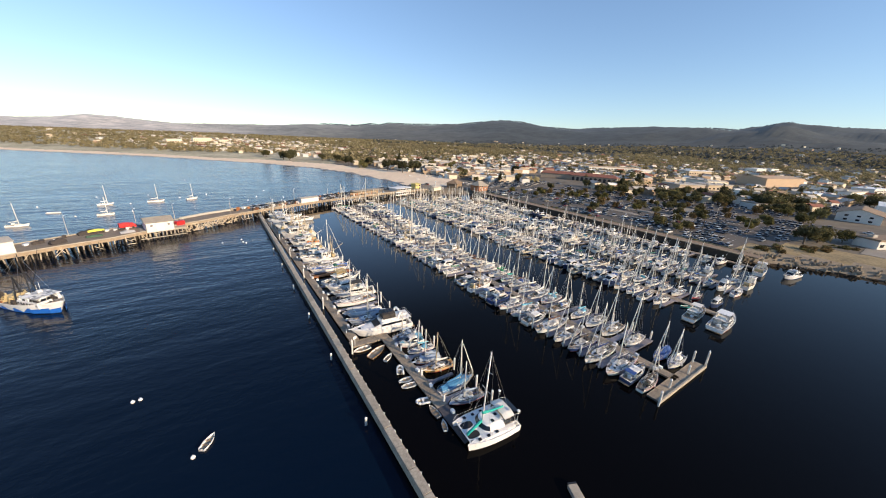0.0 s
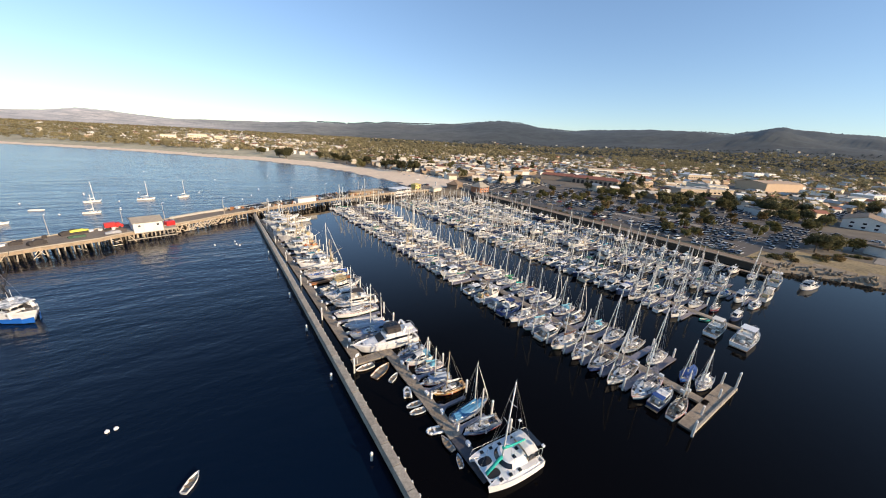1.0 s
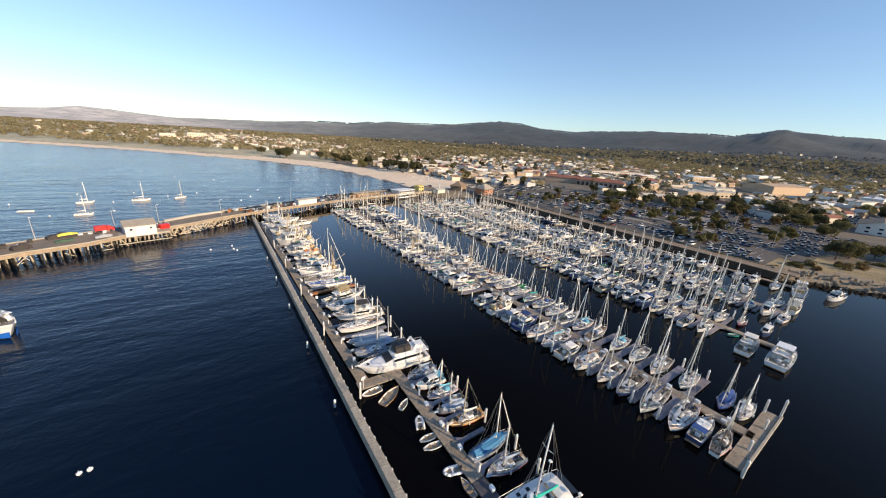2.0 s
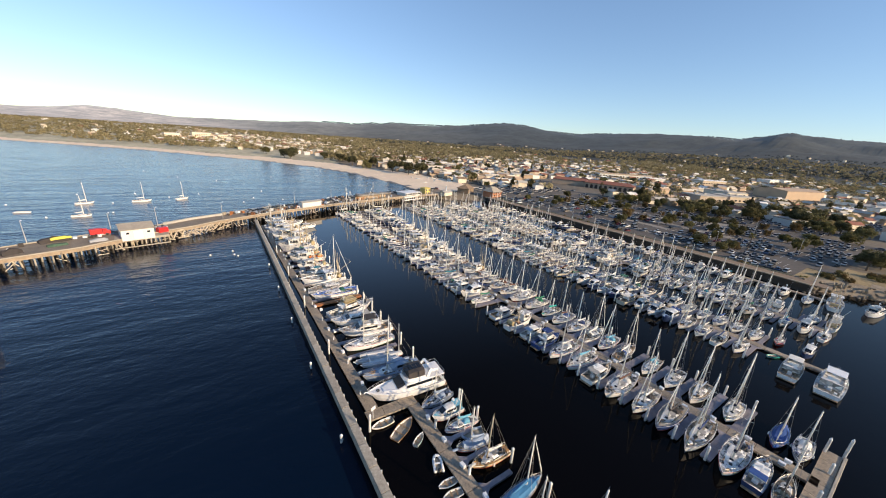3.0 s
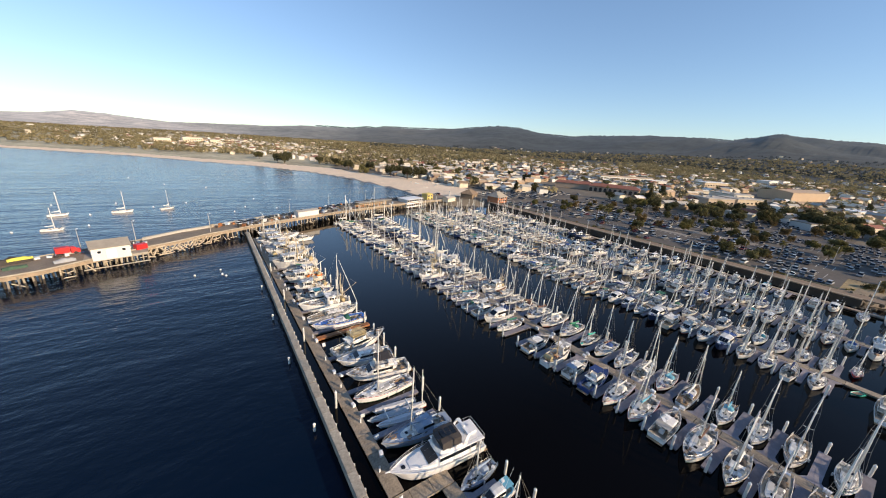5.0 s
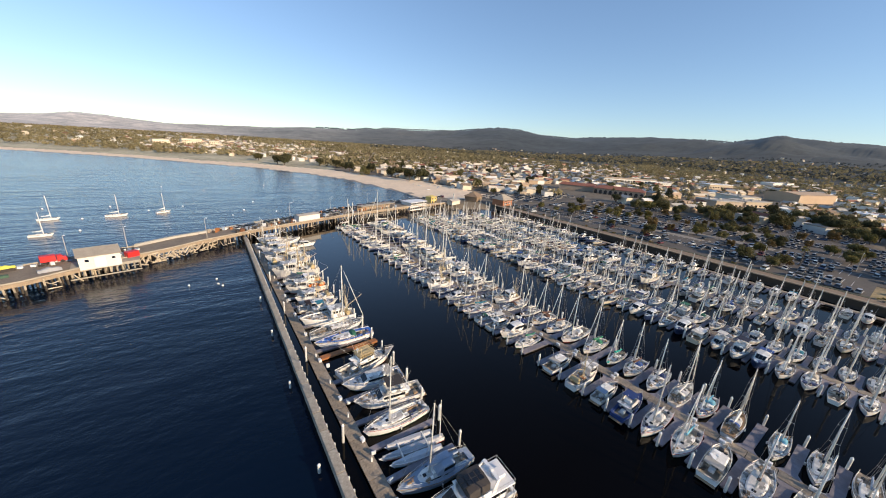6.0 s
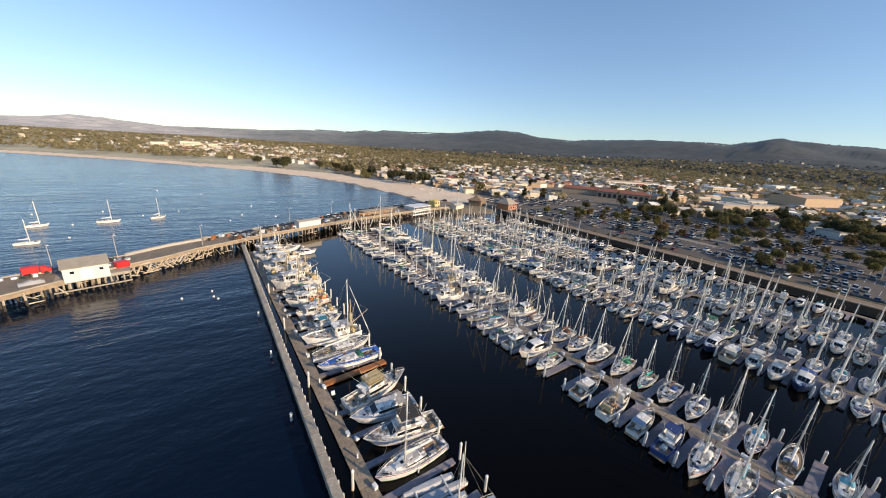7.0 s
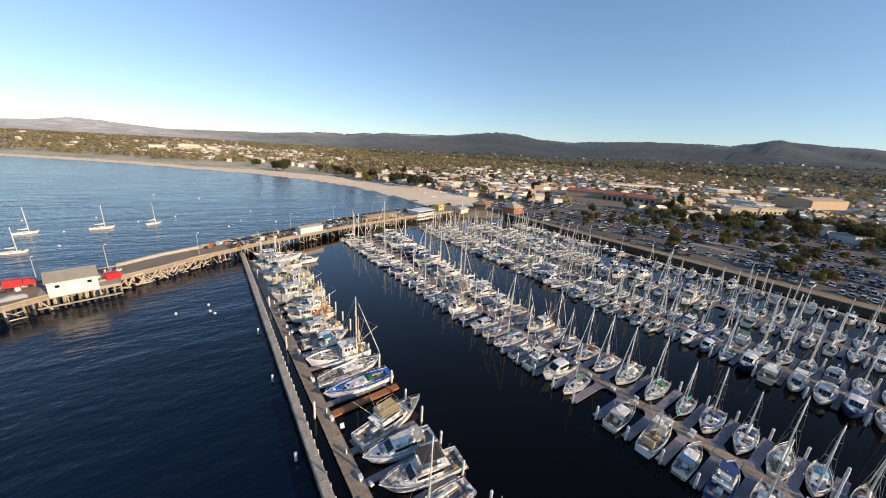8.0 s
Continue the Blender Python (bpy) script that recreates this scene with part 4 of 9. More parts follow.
def cruiser(L=10.0, seed=0, full=True, fly=True, canvas=None, hull_mats=None, deck_mat=None, label="", tower=False, top_mat=None):
    """A cabin motor boat with windscreen, flybridge or hard top, arch and bow rail."""
    rng = random.Random(seed)
    bw, fs, fb = L * rng.uniform(0.31, 0.35), 0.95 + L * 0.02, 1.25 + L * 0.06
    trans, fine = 0.9, 2.5
    b = thing("motor_boat", label or "white cabin motor boat with a bow rail", "motorboat", "moored boats")
    hull(b, L, bw, fs, fb, trans, fine, rake=0.13, flare=0.16, mats=hull_mats)
    deck(b, L, bw, fs, fb, trans, fine, well=(0.04, 0.3), wide=0.78, depth=0.6, material=deck_mat, fittings=15)
    w = bw * 0.39
    z0 = sheer_at(0.45, fs, fb) - 0.05
    xa, xb = -L / 2 + 0.3 * L, L * 0.13
    zt = z0 + 1.35
    rows = [(xa, w, z0, zt), (xa + (xb - xa) * 0.55, w, z0, zt), (xb - 0.3, w * 0.94, z0, zt - 0.1), (xb + 0.75, w * 0.82, z0, z0 + 0.45), (xb + L * 0.17, w * 0.45, z0 + 0.1, z0 + 0.3)]
    bm = B()
    house(bm, rows)
    cab = part("cabin", bm, M_CABIN, b)
    side_glass(cab, rows[:3], 0.5, 0.9, joined=not full)
    bm = B()
    a, c = rows[2], rows[3]
    for f0, f1 in ((-0.86, -0.31), (-0.27, 0.27), (0.31, 0.86)):
        slab(bm, [(c[0] - 0.06, f0 * c[1] * 0.9, c[3] + 0.12), (c[0] - 0.06, f1 * c[1] * 0.9, c[3] + 0.12), (a[0] + 0.12, f1 * a[1] * 0.85, a[3] - 0.05), (a[0] + 0.12, f0 * a[1] * 0.85, a[3] - 0.05)], 0.05)
    part("windscreen", bm, M_GLASS, cab)
    if fly:
        bm = B()
        rbox(bm, xa - 1.1, xb - 0.1, -w * 1.02, w * 1.02, zt + 0.02, zt + 0.12, 0.04)
        rows2 = [(xa - 0.2, w * 0.8, zt + 0.1, zt + 0.55), (xb - 1.2, w * 0.8, zt + 0.1, zt + 0.65), (xb - 0.5, w * 0.6, zt + 0.1, zt + 0.35)]
        for sgn in (-1, 1):
            slab(bm, [(xa - 0.2, sgn * w * 0.85, zt + 0.1), (xb - 0.8, sgn * w * 0.8, zt + 0.1), (xb - 1.0, sgn * w * 0.8, zt + 0.7), (xa - 0.2, sgn * w * 0.85, zt + 0.5)], 0.06)
        slab(bm, [(xb - 0.8, -w * 0.8, zt + 0.1), (xb - 0.8, w * 0.8, zt + 0.1), (xb - 1.05, w * 0.8, zt + 0.7), (xb - 1.05, -w * 0.8, zt + 0.7)], 0.06)
        fl = part("flybridge", bm, M_CABIN, b)
        bm = B()
        rbox(bm, xa + 0.2, xa + 0.75, -w * 0.5, w * 0.5, zt + 0.12, zt + 0.8, 0.06)
        part("helm_seat", bm, M_WHITE, fl)
        if full or rng.random() < 0.5:
            bm = B()
            rbox(bm, xa - 0.2, xb - 1.0, -w * 0.85, w * 0.85, zt + 1.75, zt + 1.83, 0.03)
            part("bimini_top", bm, canvas or M_CANVAS, fl)
            for x in (xa - 0.1, xb - 1.1):
                for sgn in (-1, 1):
                    bm = B()
                    tube(bm, (x, sgn * w * 0.8, zt + 0.2), (x, sgn * w * 0.8, zt + 1.76), 0.03, 0.03, 4)
                    part("bimini_pole", bm, M_STEEL, fl)
        zt += 1.8 if tower else 0.6
    else:
        bm = B()
        rbox(bm, xa - 1.5, xa + 0.05, -w * 0.97, w * 0.97, zt - 0.02, zt + 0.05, 0.03)
        for x in (xa - 1.4,):
            for sgn in (-1, 1):
                tube(bm, (x, sgn * w * 0.9, fs), (x, sgn * w * 0.9, zt), 0.035, 0.035, 4)
        part("cockpit_awning", bm, canvas or M_CANVAS, b)
    if full:
        rail(b, L, bw, fs, fb, 0.45, 0.98, trans, fine, h=0.6, n=5)
        bm = B()
        rbox(bm, -L / 2 - 0.55, -L / 2 + 0.05, -bw * 0.4, bw * 0.4, 0.2, 0.3, 0.03)
        part("swim_platform", bm, M_TEAK, b)
        bm = B()
        rbox(bm, -L * 0.3 + xb * 0, -L * 0.22, -0.4, 0.4, fs - 0.55, fs + 0.15, 0.05)
        part("engine_box", bm, M_WHITE, b)
    bm = B()
    tube(bm, (xa + 0.3, w * 0.7, zt - 0.3), (xa - 0.9, w * 0.9, zt + (3.6 if full else 2.6)), 0.025, 0.012, 4)
    part("aerial", bm, M_CAP, b, "white whip aerial")
    bm = B()
    tube(bm, (xa + 0.2, 0, zt - 0.5), (xa + 0.1, 0, zt + 1.5), 0.05, 0.03, 5)
    part("light_mast", bm, M_CAP, b)
    bm = B()
    tube(bm, (xa + 0.15, 0, zt + 0.9), (xa + 0.15, 0, zt + 1.1), 0.3, 0.25, 10)
    part("radar_dome", bm, M_CAP, b)
    if tower:
        bm = B()
        for x in (xa, xb - 1.0):
            for sgn in (-1, 1):
                tube(bm, (x, sgn * w * 0.85, zt - 1.7), (xa + 0.6 + (x - xa) * 0.4, sgn * w * 0.5, zt + 1.2), 0.05, 0.04, 5)
        for z, f in ((zt - 0.6, 0.8), (zt + 0.4, 0.62), (zt + 1.2, 0.5)):
            loop = [(xa + 0.1, -w * f, z), (xb - 1.0, -w * f, z), (xb - 1.0, w * f, z), (xa + 0.1, w * f, z), (xa + 0.1, -w * f, z)]
            pipe(bm, loop, 0.045, 4)
        rbox(bm, xa, xb - 0.9, -w * 0.8, w * 0.8, zt - 0.75, zt - 0.66, 0.03)
        part("tuna_tower", bm, top_mat or M_BRASS, b, "straw-coloured tubular fishing tower")
        for sgn in (-1, 1):
            bm = B()
            tube(bm, (xa, sgn * w, zt - 1.8), (xa - 3.2, sgn * (w + 1.6), zt + 2.0), 0.035, 0.015, 4)
            part("outrigger", bm, M_ALU, b)
    return b


def fishing_boat(L=13.0, seed=0, full=True, hull_mats=None, house_fwd=True, label="", boom_mat=None):
    rng = random.Random(seed)
    bw, fs, fb = L * rng.uniform(0.3, 0.34), 1.0 + L * 0.03, 1.5 + L * 0.085
    trans, fine = 0.78, 2.7
    b = thing("fishing_boat", label or "white commercial fishing boat with a wheelhouse and mast", "fishing boat", "moored boats")
    hull(b, L, bw, fs, fb, trans, fine, rake=0.1, flare=0.1, rail=0.3, draft=0.9, mats=hull_mats)
    deck(b, L, bw, fs, fb, trans, fine, well=(0.06, 0.3), wide=0.6, depth=0.3, material=M_SOLE if rng.random() < 0.4 else M_DECK, fittings=30)
    w = bw * 0.34
    z0 = sheer_at(0.55, fs, fb) - 0.1
    xa = L * 0.02 if house_fwd else -L * 0.28
    xb = xa + L * 0.25
    rows = [(xa, w, z0, z0 + 2.3), (xb - 0.4, w, z0, z0 + 2.3), (xb, w * 0.85, z0, z0 + 2.2)]
    bm = B()
    house(bm, rows)
    rbox(bm, xa - 0.4, xb + 0.35, -w * 1.08, w * 1.08, z0 + 2.28, z0 + 2.4, 0.04)
    wh = part("wheelhouse", bm, M_CABIN, b)
    n = 4
    for sgn in (-1, 1):
        for i in range(n):
            bm = B()
            xs0 = xa + 0.25 + (xb - xa - 0.6) * i / n
            xs1 = xs0 + (xb - xa - 0.6) / n * 0.72
            q = [(xs0, sgn * w * 0.985, z0 + 1.2), (xs1, sgn * w * 0.985, z0 + 1.2), (xs1, sgn * w * 0.955, z0 + 1.85), (xs0, sgn * w * 0.955, z0 + 1.85)]
            slab(bm, q if sgn < 0 else q[::-1], 0.03)
            part("window", bm, M_GLASS, wh)
            if not full:
                break
    bm = B()
    for f0, f1 in ((-0.85, -0.3), (-0.25, 0.25), (0.3, 0.85)):
        slab(bm, [(xb + 0.01, f0 * w * 0.85, z0 + 1.2), (xb + 0.01, f1 * w * 0.85, z0 + 1.2), (xb - 0.02, f1 * w * 0.8, z0 + 1.9), (xb - 0.02, f0 * w * 0.8, z0 + 1.9)], 0.03)
    part("windscreen", bm, M_GLASS, wh)
    mx = xa - 0.8
    H = L * 0.72
    bm = B()
    spar = boom_mat or (M_ALU if rng.random() < 0.6 else M_WOODMAST)
    tube(bm, (mx, 0, z0 - 0.3), (mx, 0, H), 0.14, 0.08, 7)
    for sgn in (-1, 1):
        tube(bm, (mx - 1.2, sgn * w * 0.9, z0 - 0.2), (mx, 0, H * 0.7), 0.06, 0.05, 5)
    part("mast", bm, spar, b)
    for sgn in (-1, 1):
        bm = B()
        tube(bm, (mx, 0, z0 + 1.5), (mx - 0.2, sgn * L * 0.2, H * 1.02), 0.07, 0.04, 5)
        part("trolling_pole", bm, spar, b)
    bm = B()
    tube(bm, (mx, 0, z0 + 1.6), (mx - L * 0.33, 0, H * 0.62), 0.09, 0.06, 6)
    part("cargo_boom", bm, spar, b)
    bm = B()
    for p in ((L / 2 - 0.2, 0, fb), (-L / 2 + 0.3, w, fs), (-L / 2 + 0.3, -w, fs), (mx - L * 0.33, 0, H * 0.62)):
        tube(bm, (mx, 0, H * 0.97), p, 0.025, 0.025, 3)
    part("rigging", bm, M_WIRE, b)
    bm = B()
    tube(bm, (-L * 0.36, -w * 0.8, fs + 0.75), (-L * 0.36, w * 0.8, fs + 0.75), 0.6, 0.6, 10)
    for sgn in (-1, 1):
        box(bm, -L * 0.36 - 0.3, -L * 0.36 + 0.3, sgn * w * 0.85 - 0.06, sgn * w * 0.85 + 0.06, fs - 0.35, fs + 1.0)
    part("net_drum", bm, M_BRASS, b, "net drum wound with straw-coloured net")
    if full:
        rail(b, L, bw, fs + 0.3, fb + 0.3, 0.55, 0.98, trans, fine, h=0.7, n=5, r=0.03)
        crate = M_RUSTY if rng.random() < 0.5 else M_CAP
        for i in range(5):
            bm = B()
            x, y = -L * 0.2 + rng.uniform(-1, 1.4), rng.uniform(-1, 1) * w * 0.8
            rbox(bm, x - 0.3, x + 0.3, y - 0.25, y + 0.25, fs - 0.3, fs + rng.uniform(0.2, 0.6), 0.03)
            part("fish_crate", bm, crate, b)
    return b


def skiff(L=3.0, seed=0, mats=None, label="", motor=False):
    """An open rowing dinghy with thwarts."""
    rng = random.Random(seed)
    bw, fs, fb = L * 0.42, 0.42, 0.55
    b = thing("dinghy", label or "small white open dinghy tied to the dock", "dinghy", "dinghies")
    hull(b, L, bw, fs, fb, 0.8, 2.2, rake=0.06, draft=0.15, rail=0.06, mats=mats or [M_WHITE, M_WHITE, M_WHITE])
    deck(b, L, bw, fs, fb, 0.8, 2.2, well=(0.0, 0.94), wide=0.95, depth=0.3, material=M_WHITE)
    for s in (0.28, 0.56):
        bm = B()
        w = beam_at(s, bw, 0.8, 2.2) - 0.05
        rbox(bm, -L / 2 + L * s - 0.12, -L / 2 + L * s + 0.12, -w, w, fs - 0.12, fs - 0.07, 0.01)
        part("thwart", bm, M_TEAK, b)
    if motor:
        outboard(b, -L / 2 - 0.1, fs + 0.1)
    return b


def outboard(b, x, z):
    bm = B()
    rbox(bm, x - 0.2, x + 0.18, -0.17, 0.17, z, z + 0.45, 0.06)
    box(bm, x - 0.08, x + 0.08, -0.06, 0.06, z - 0.8, z)
    part("outboard_motor", bm, M_BLACK, b)


def inflatable(L=3.0, label="", mat_tube=None, seed=0):
    b = thing("inflatable_boat", label or "grey inflatable tender with a black outboard", "inflatable boat", "dinghies")
    bm = B()
    w = L * 0.22
    pts = [(-L / 2, -w, 0.28), (L * 0.18, -w, 0.3), (L * 0.38, -w * 0.65, 0.36), (L * 0.48, 0, 0.42), (L * 0.38, w * 0.65, 0.36), (L * 0.18, w, 0.3), (-L / 2, w, 0.28)]
    for a, c in zip(pts, pts[1:]):
        tube(bm, a, c, 0.22, 0.22, 8)
    part("tube", bm, mat_tube or M_RUBBER, b, smooth=True)
    bm = B()
    box(bm, -L / 2 + 0.15, L * 0.36, -w, w, 0.1, 0.16)
    box(bm, -L / 2 + 0.1, -L / 2 + 0.16, -w, w, 0.1, 0.55)
    part("floor", bm, M_SOLE, b)
    bm = B()
    rbox(bm, -0.15, 0.15, -w, w, 0.34, 0.4, 0.01)
    part("seat", bm, M_CAP, b)
    outboard(b, -L / 2 + 0.05, 0.45)
    return b


def catamaran():
    b = thing("catamaran", "white cruising catamaran with teal sail cover and dark trampolines", "catamaran", "moored boats")
    L, sep = 10.9, 2.55
    for sgn, nm in ((-1, "hull"), (1, "hull")):
        hull(b, L, 1.75, 1.25, 1.5, 0.7, 2.6, rake=0.03, flare=0.05, mats=[M_WHITE, M_FOUL, M_WHITE], name=nm, y0=sgn * sep, rail=0.05)
        deck(b, L, 1.75, 1.25, 1.5, 0.7, 2.6, well=(0.02, 0.09), wide=0.7, depth=0.7, material=M_WHITE, y0=sgn * sep)
    bm = B()
    rings = [[(x, -sep - 0.5, z0), (x, sep + 0.5, z0), (x, sep + 0.5, z1), (x, -sep - 0.5, z1)] for x, z0, z1 in ((-4.7, 0.75, 1.15), (-4.2, 0.7, 1.42), (1.7, 0.7, 1.46), (2.2, 0.85, 1.4))]
    loft(bm, rings)
    part("bridge_deck", bm, M_WHITE, b)
    arc = [radians(-90 + 15 * k) for k in range(13)]

    def front(k, z, grow=0.0):
        return [(0.1 + (1.8 * k + grow) * math.cos(a), (2.2 * (0.4 + 0.6 * k) + grow) * math.sin(a), z) for a in arc]

    bm = B()
    loft(bm, [front(k, z) + [(-2.6, 2.2 * (0.4 + 0.6 * k), z), (-2.6, -2.2 * (0.4 + 0.6 * k), z)] for k, z in ((1.0, 1.4), (0.92, 1.7), (0.62, 2.35), (0.4, 2.52))])
    cab = part("saloon", bm, M_WHITE, b)
    bm = B()
    low, high = front(0.93, 1.66, 0.05)[1:-1], front(0.66, 2.26, 0.05)[1:-1]
    low2, high2 = front(0.93, 1.66, -0.02)[1:-1], front(0.66, 2.26, -0.02)[1:-1]
    loft(bm, [list(q) for q in zip(low, high, high2, low2)])
    part("windscreen", bm, M_GLASS, cab, "dark wrap-round saloon window")
    for x, y in ((-0.6, -1.0), (-0.6, 1.0), (-1.9, 0.0)):
        bm = B()
        rbox(bm, x - 0.3, x + 0.3, y - 0.3, y + 0.3, 2.44, 2.58, 0.03)
        part("deck_hatch", bm, M_GLASS, cab)
    for sgn in (-1, 1):
        for x in (-0.6, 1.2, 3.0):
            bm = B()
            rbox(bm, x - 0.28, x + 0.28, sgn * sep - 0.25, sgn * sep + 0.25, 1.4, 1.6, 0.03)
            part("deck_hatch", bm, M_GLASS, b)
        for x in (-4.3, -3.7, -3.1):
            bm = B()
            box(bm, x, x + 0.5, sgn * 2.2 - 0.02, sgn * 2.2 + 0.02, 1.9, 2.8)
            part("side_curtain_pane", bm, M_GLASS, b)
    bm = B()
    box(bm, -4.5, -2.65, -2.1, 2.1, 1.43, 1.5)
    part("cockpit_sole", bm, M_SOLE, b)
    bm = B()
    box(bm, -4.5, -4.0, -2.0, 2.0, 1.5, 1.95)
    part("cockpit_bench", bm, M_BENCH, b)
    bm = B()
    slab(bm, [(-5.9, -1.7, 3.0), (-5.9, 1.7, 3.0), (-4.8, 1.7, 3.25), (-4.8, -1.7, 3.25)][::-1], 0.05)
    part("solar_panel", bm, M_GLASS, b)
    # cross beam, bow nets with rounded ends
    bm = B()
    tube(bm, (4.7, -sep, 1.35), (4.7, sep, 1.35), 0.13, 0.13, 8)
    box(bm, 2.1, 4.7, -0.28, 0.28, 1.28, 1.4)
    part("cross_beam", bm, M_WHITE, b)
    for sgn in (-1, 1):
        bm = B()
        ring = [(3.4 + 1.18 * math.copysign(abs(math.cos(t)) ** 0.7, math.cos(t)), sgn * 1.1 + 0.74 * math.copysign(abs(math.sin(t)) ** 0.7, math.sin(t))) for t in [2 * math.pi * k / 18 for k in range(18)]]
        loft(bm, [[(x, y, z) for x, y in ring] for z in (1.3, 1.34)])
        part("trampoline", bm, M_NET, b, "dark mesh trampoline")
        bm = B()
        outer = [(3.4 + 1.35 * math.copysign(abs(math.cos(t)) ** 0.35, math.cos(t)), sgn * 1.1 + 0.9 * math.copysign(abs(math.sin(t)) ** 0.35, math.sin(t))) for t in [2 * math.pi * k / 18 for k in range(18)]]
        vs = [[bm.verts.new((x, y, z)) for x, y in r] for r, z in ((ring, 1.36), (outer, 1.36), (outer, 1.27), (ring, 1.27))]
        for p, q in zip(vs, vs[1:] + vs[:1]):
            for i in range(18):
                bm.faces.new((p[i], p[(i + 1) % 18], q[(i + 1) % 18], q[i]))
        part("net_frame", bm, M_WHITE, b)
    sail_rig(b, L, 6.2, 1.3, 1.5, 16.3, 0.9, 4.6, M_TEAL, True, M_CAP, False, base=2.5, lean=0.6)
    bm = B()
    rows = [[(x, -2.2, z - 0.35), (x, -1.2, z), (x, 1.2, z), (x, 2.2, z - 0.35), (x, 2.2, z - 0.4), (x, 1.2, z - 0.06), (x, -1.2, z - 0.06), (x, -2.2, z - 0.4)] for x, z in ((-2.4, 3.3), (-3.2, 3.45), (-4.6, 3.4))]
    loft(bm, rows)
    part("bimini_top", bm, M_SAIL, b)
    # covered jib lying along the near bow
    bm = B()
    loft(bm, [[(4.6 - 3.5 * f, 0.9 - 0.8 * f + 0.3 * math.cos(t), 1.65 + 0.75 * f + 0.22 * math.sin(t)) for t in [2 * math.pi * k / 6 for k in range(6)]] for f in (0, 0.5, 1)])
    part("jib_cover", bm, M_TEAL, b, "teal bag of the stowed headsail", smooth=True)
    bm = B()
    for y in (-2.2, -0.8, 0.8, 2.2):
        tube(bm, (-4.7, y, 1.3), (-4.7, y, 3.2), 0.04, 0.04, 5)
        tube(bm, (-4.7, y, 3.2), (-5.9, y, 2.9), 0.04, 0.04, 5)
    pipe(bm, [(-5.9, -2.2, 2.9), (-5.9, 2.2, 2.9)], 0.04, 5)
    pipe(bm, [(-4.9, -3.2, 2.1), (-4.9, 3.2, 2.1)], 0.03, 4)
    for sgn in (-1, 1):
        line = [(x, sgn * (sep + 0.7), 2.0) for x in (-4.8, -2.4, 0, 2.4, 4.4)]
        pipe(bm, line, 0.022, 4)
        for p in line:
            tube(bm, (p[0], p[1], 1.3), p, 0.022, 0.022, 4)
        pipe(bm, [(4.4, sgn * (sep + 0.7), 2.0), (5.3, sgn * sep, 2.1), (4.6, sgn * (sep - 0.5), 2.0)], 0.03, 4)
    part("guard_rail", bm, M_STEEL, b)
    for y in (-2.9, 2.6):
        bm = B()
        tube(bm, (-5.0, y, 1.3), (-5.0, y, 4.2), 0.035, 0.03, 5)
        rbox(bm, -5.25, -4.75, y - 0.25, y + 0.25, 4.1, 4.3, 0.05)
        part("aerial_post", bm, M_CAP, b)
    bm = B()
    rbox(bm, -4.3, -2.7, -1.9, 1.9, 1.42, 1.85, 0.05)
    part("cockpit_seat", bm, M_SOLE, b)
    return b


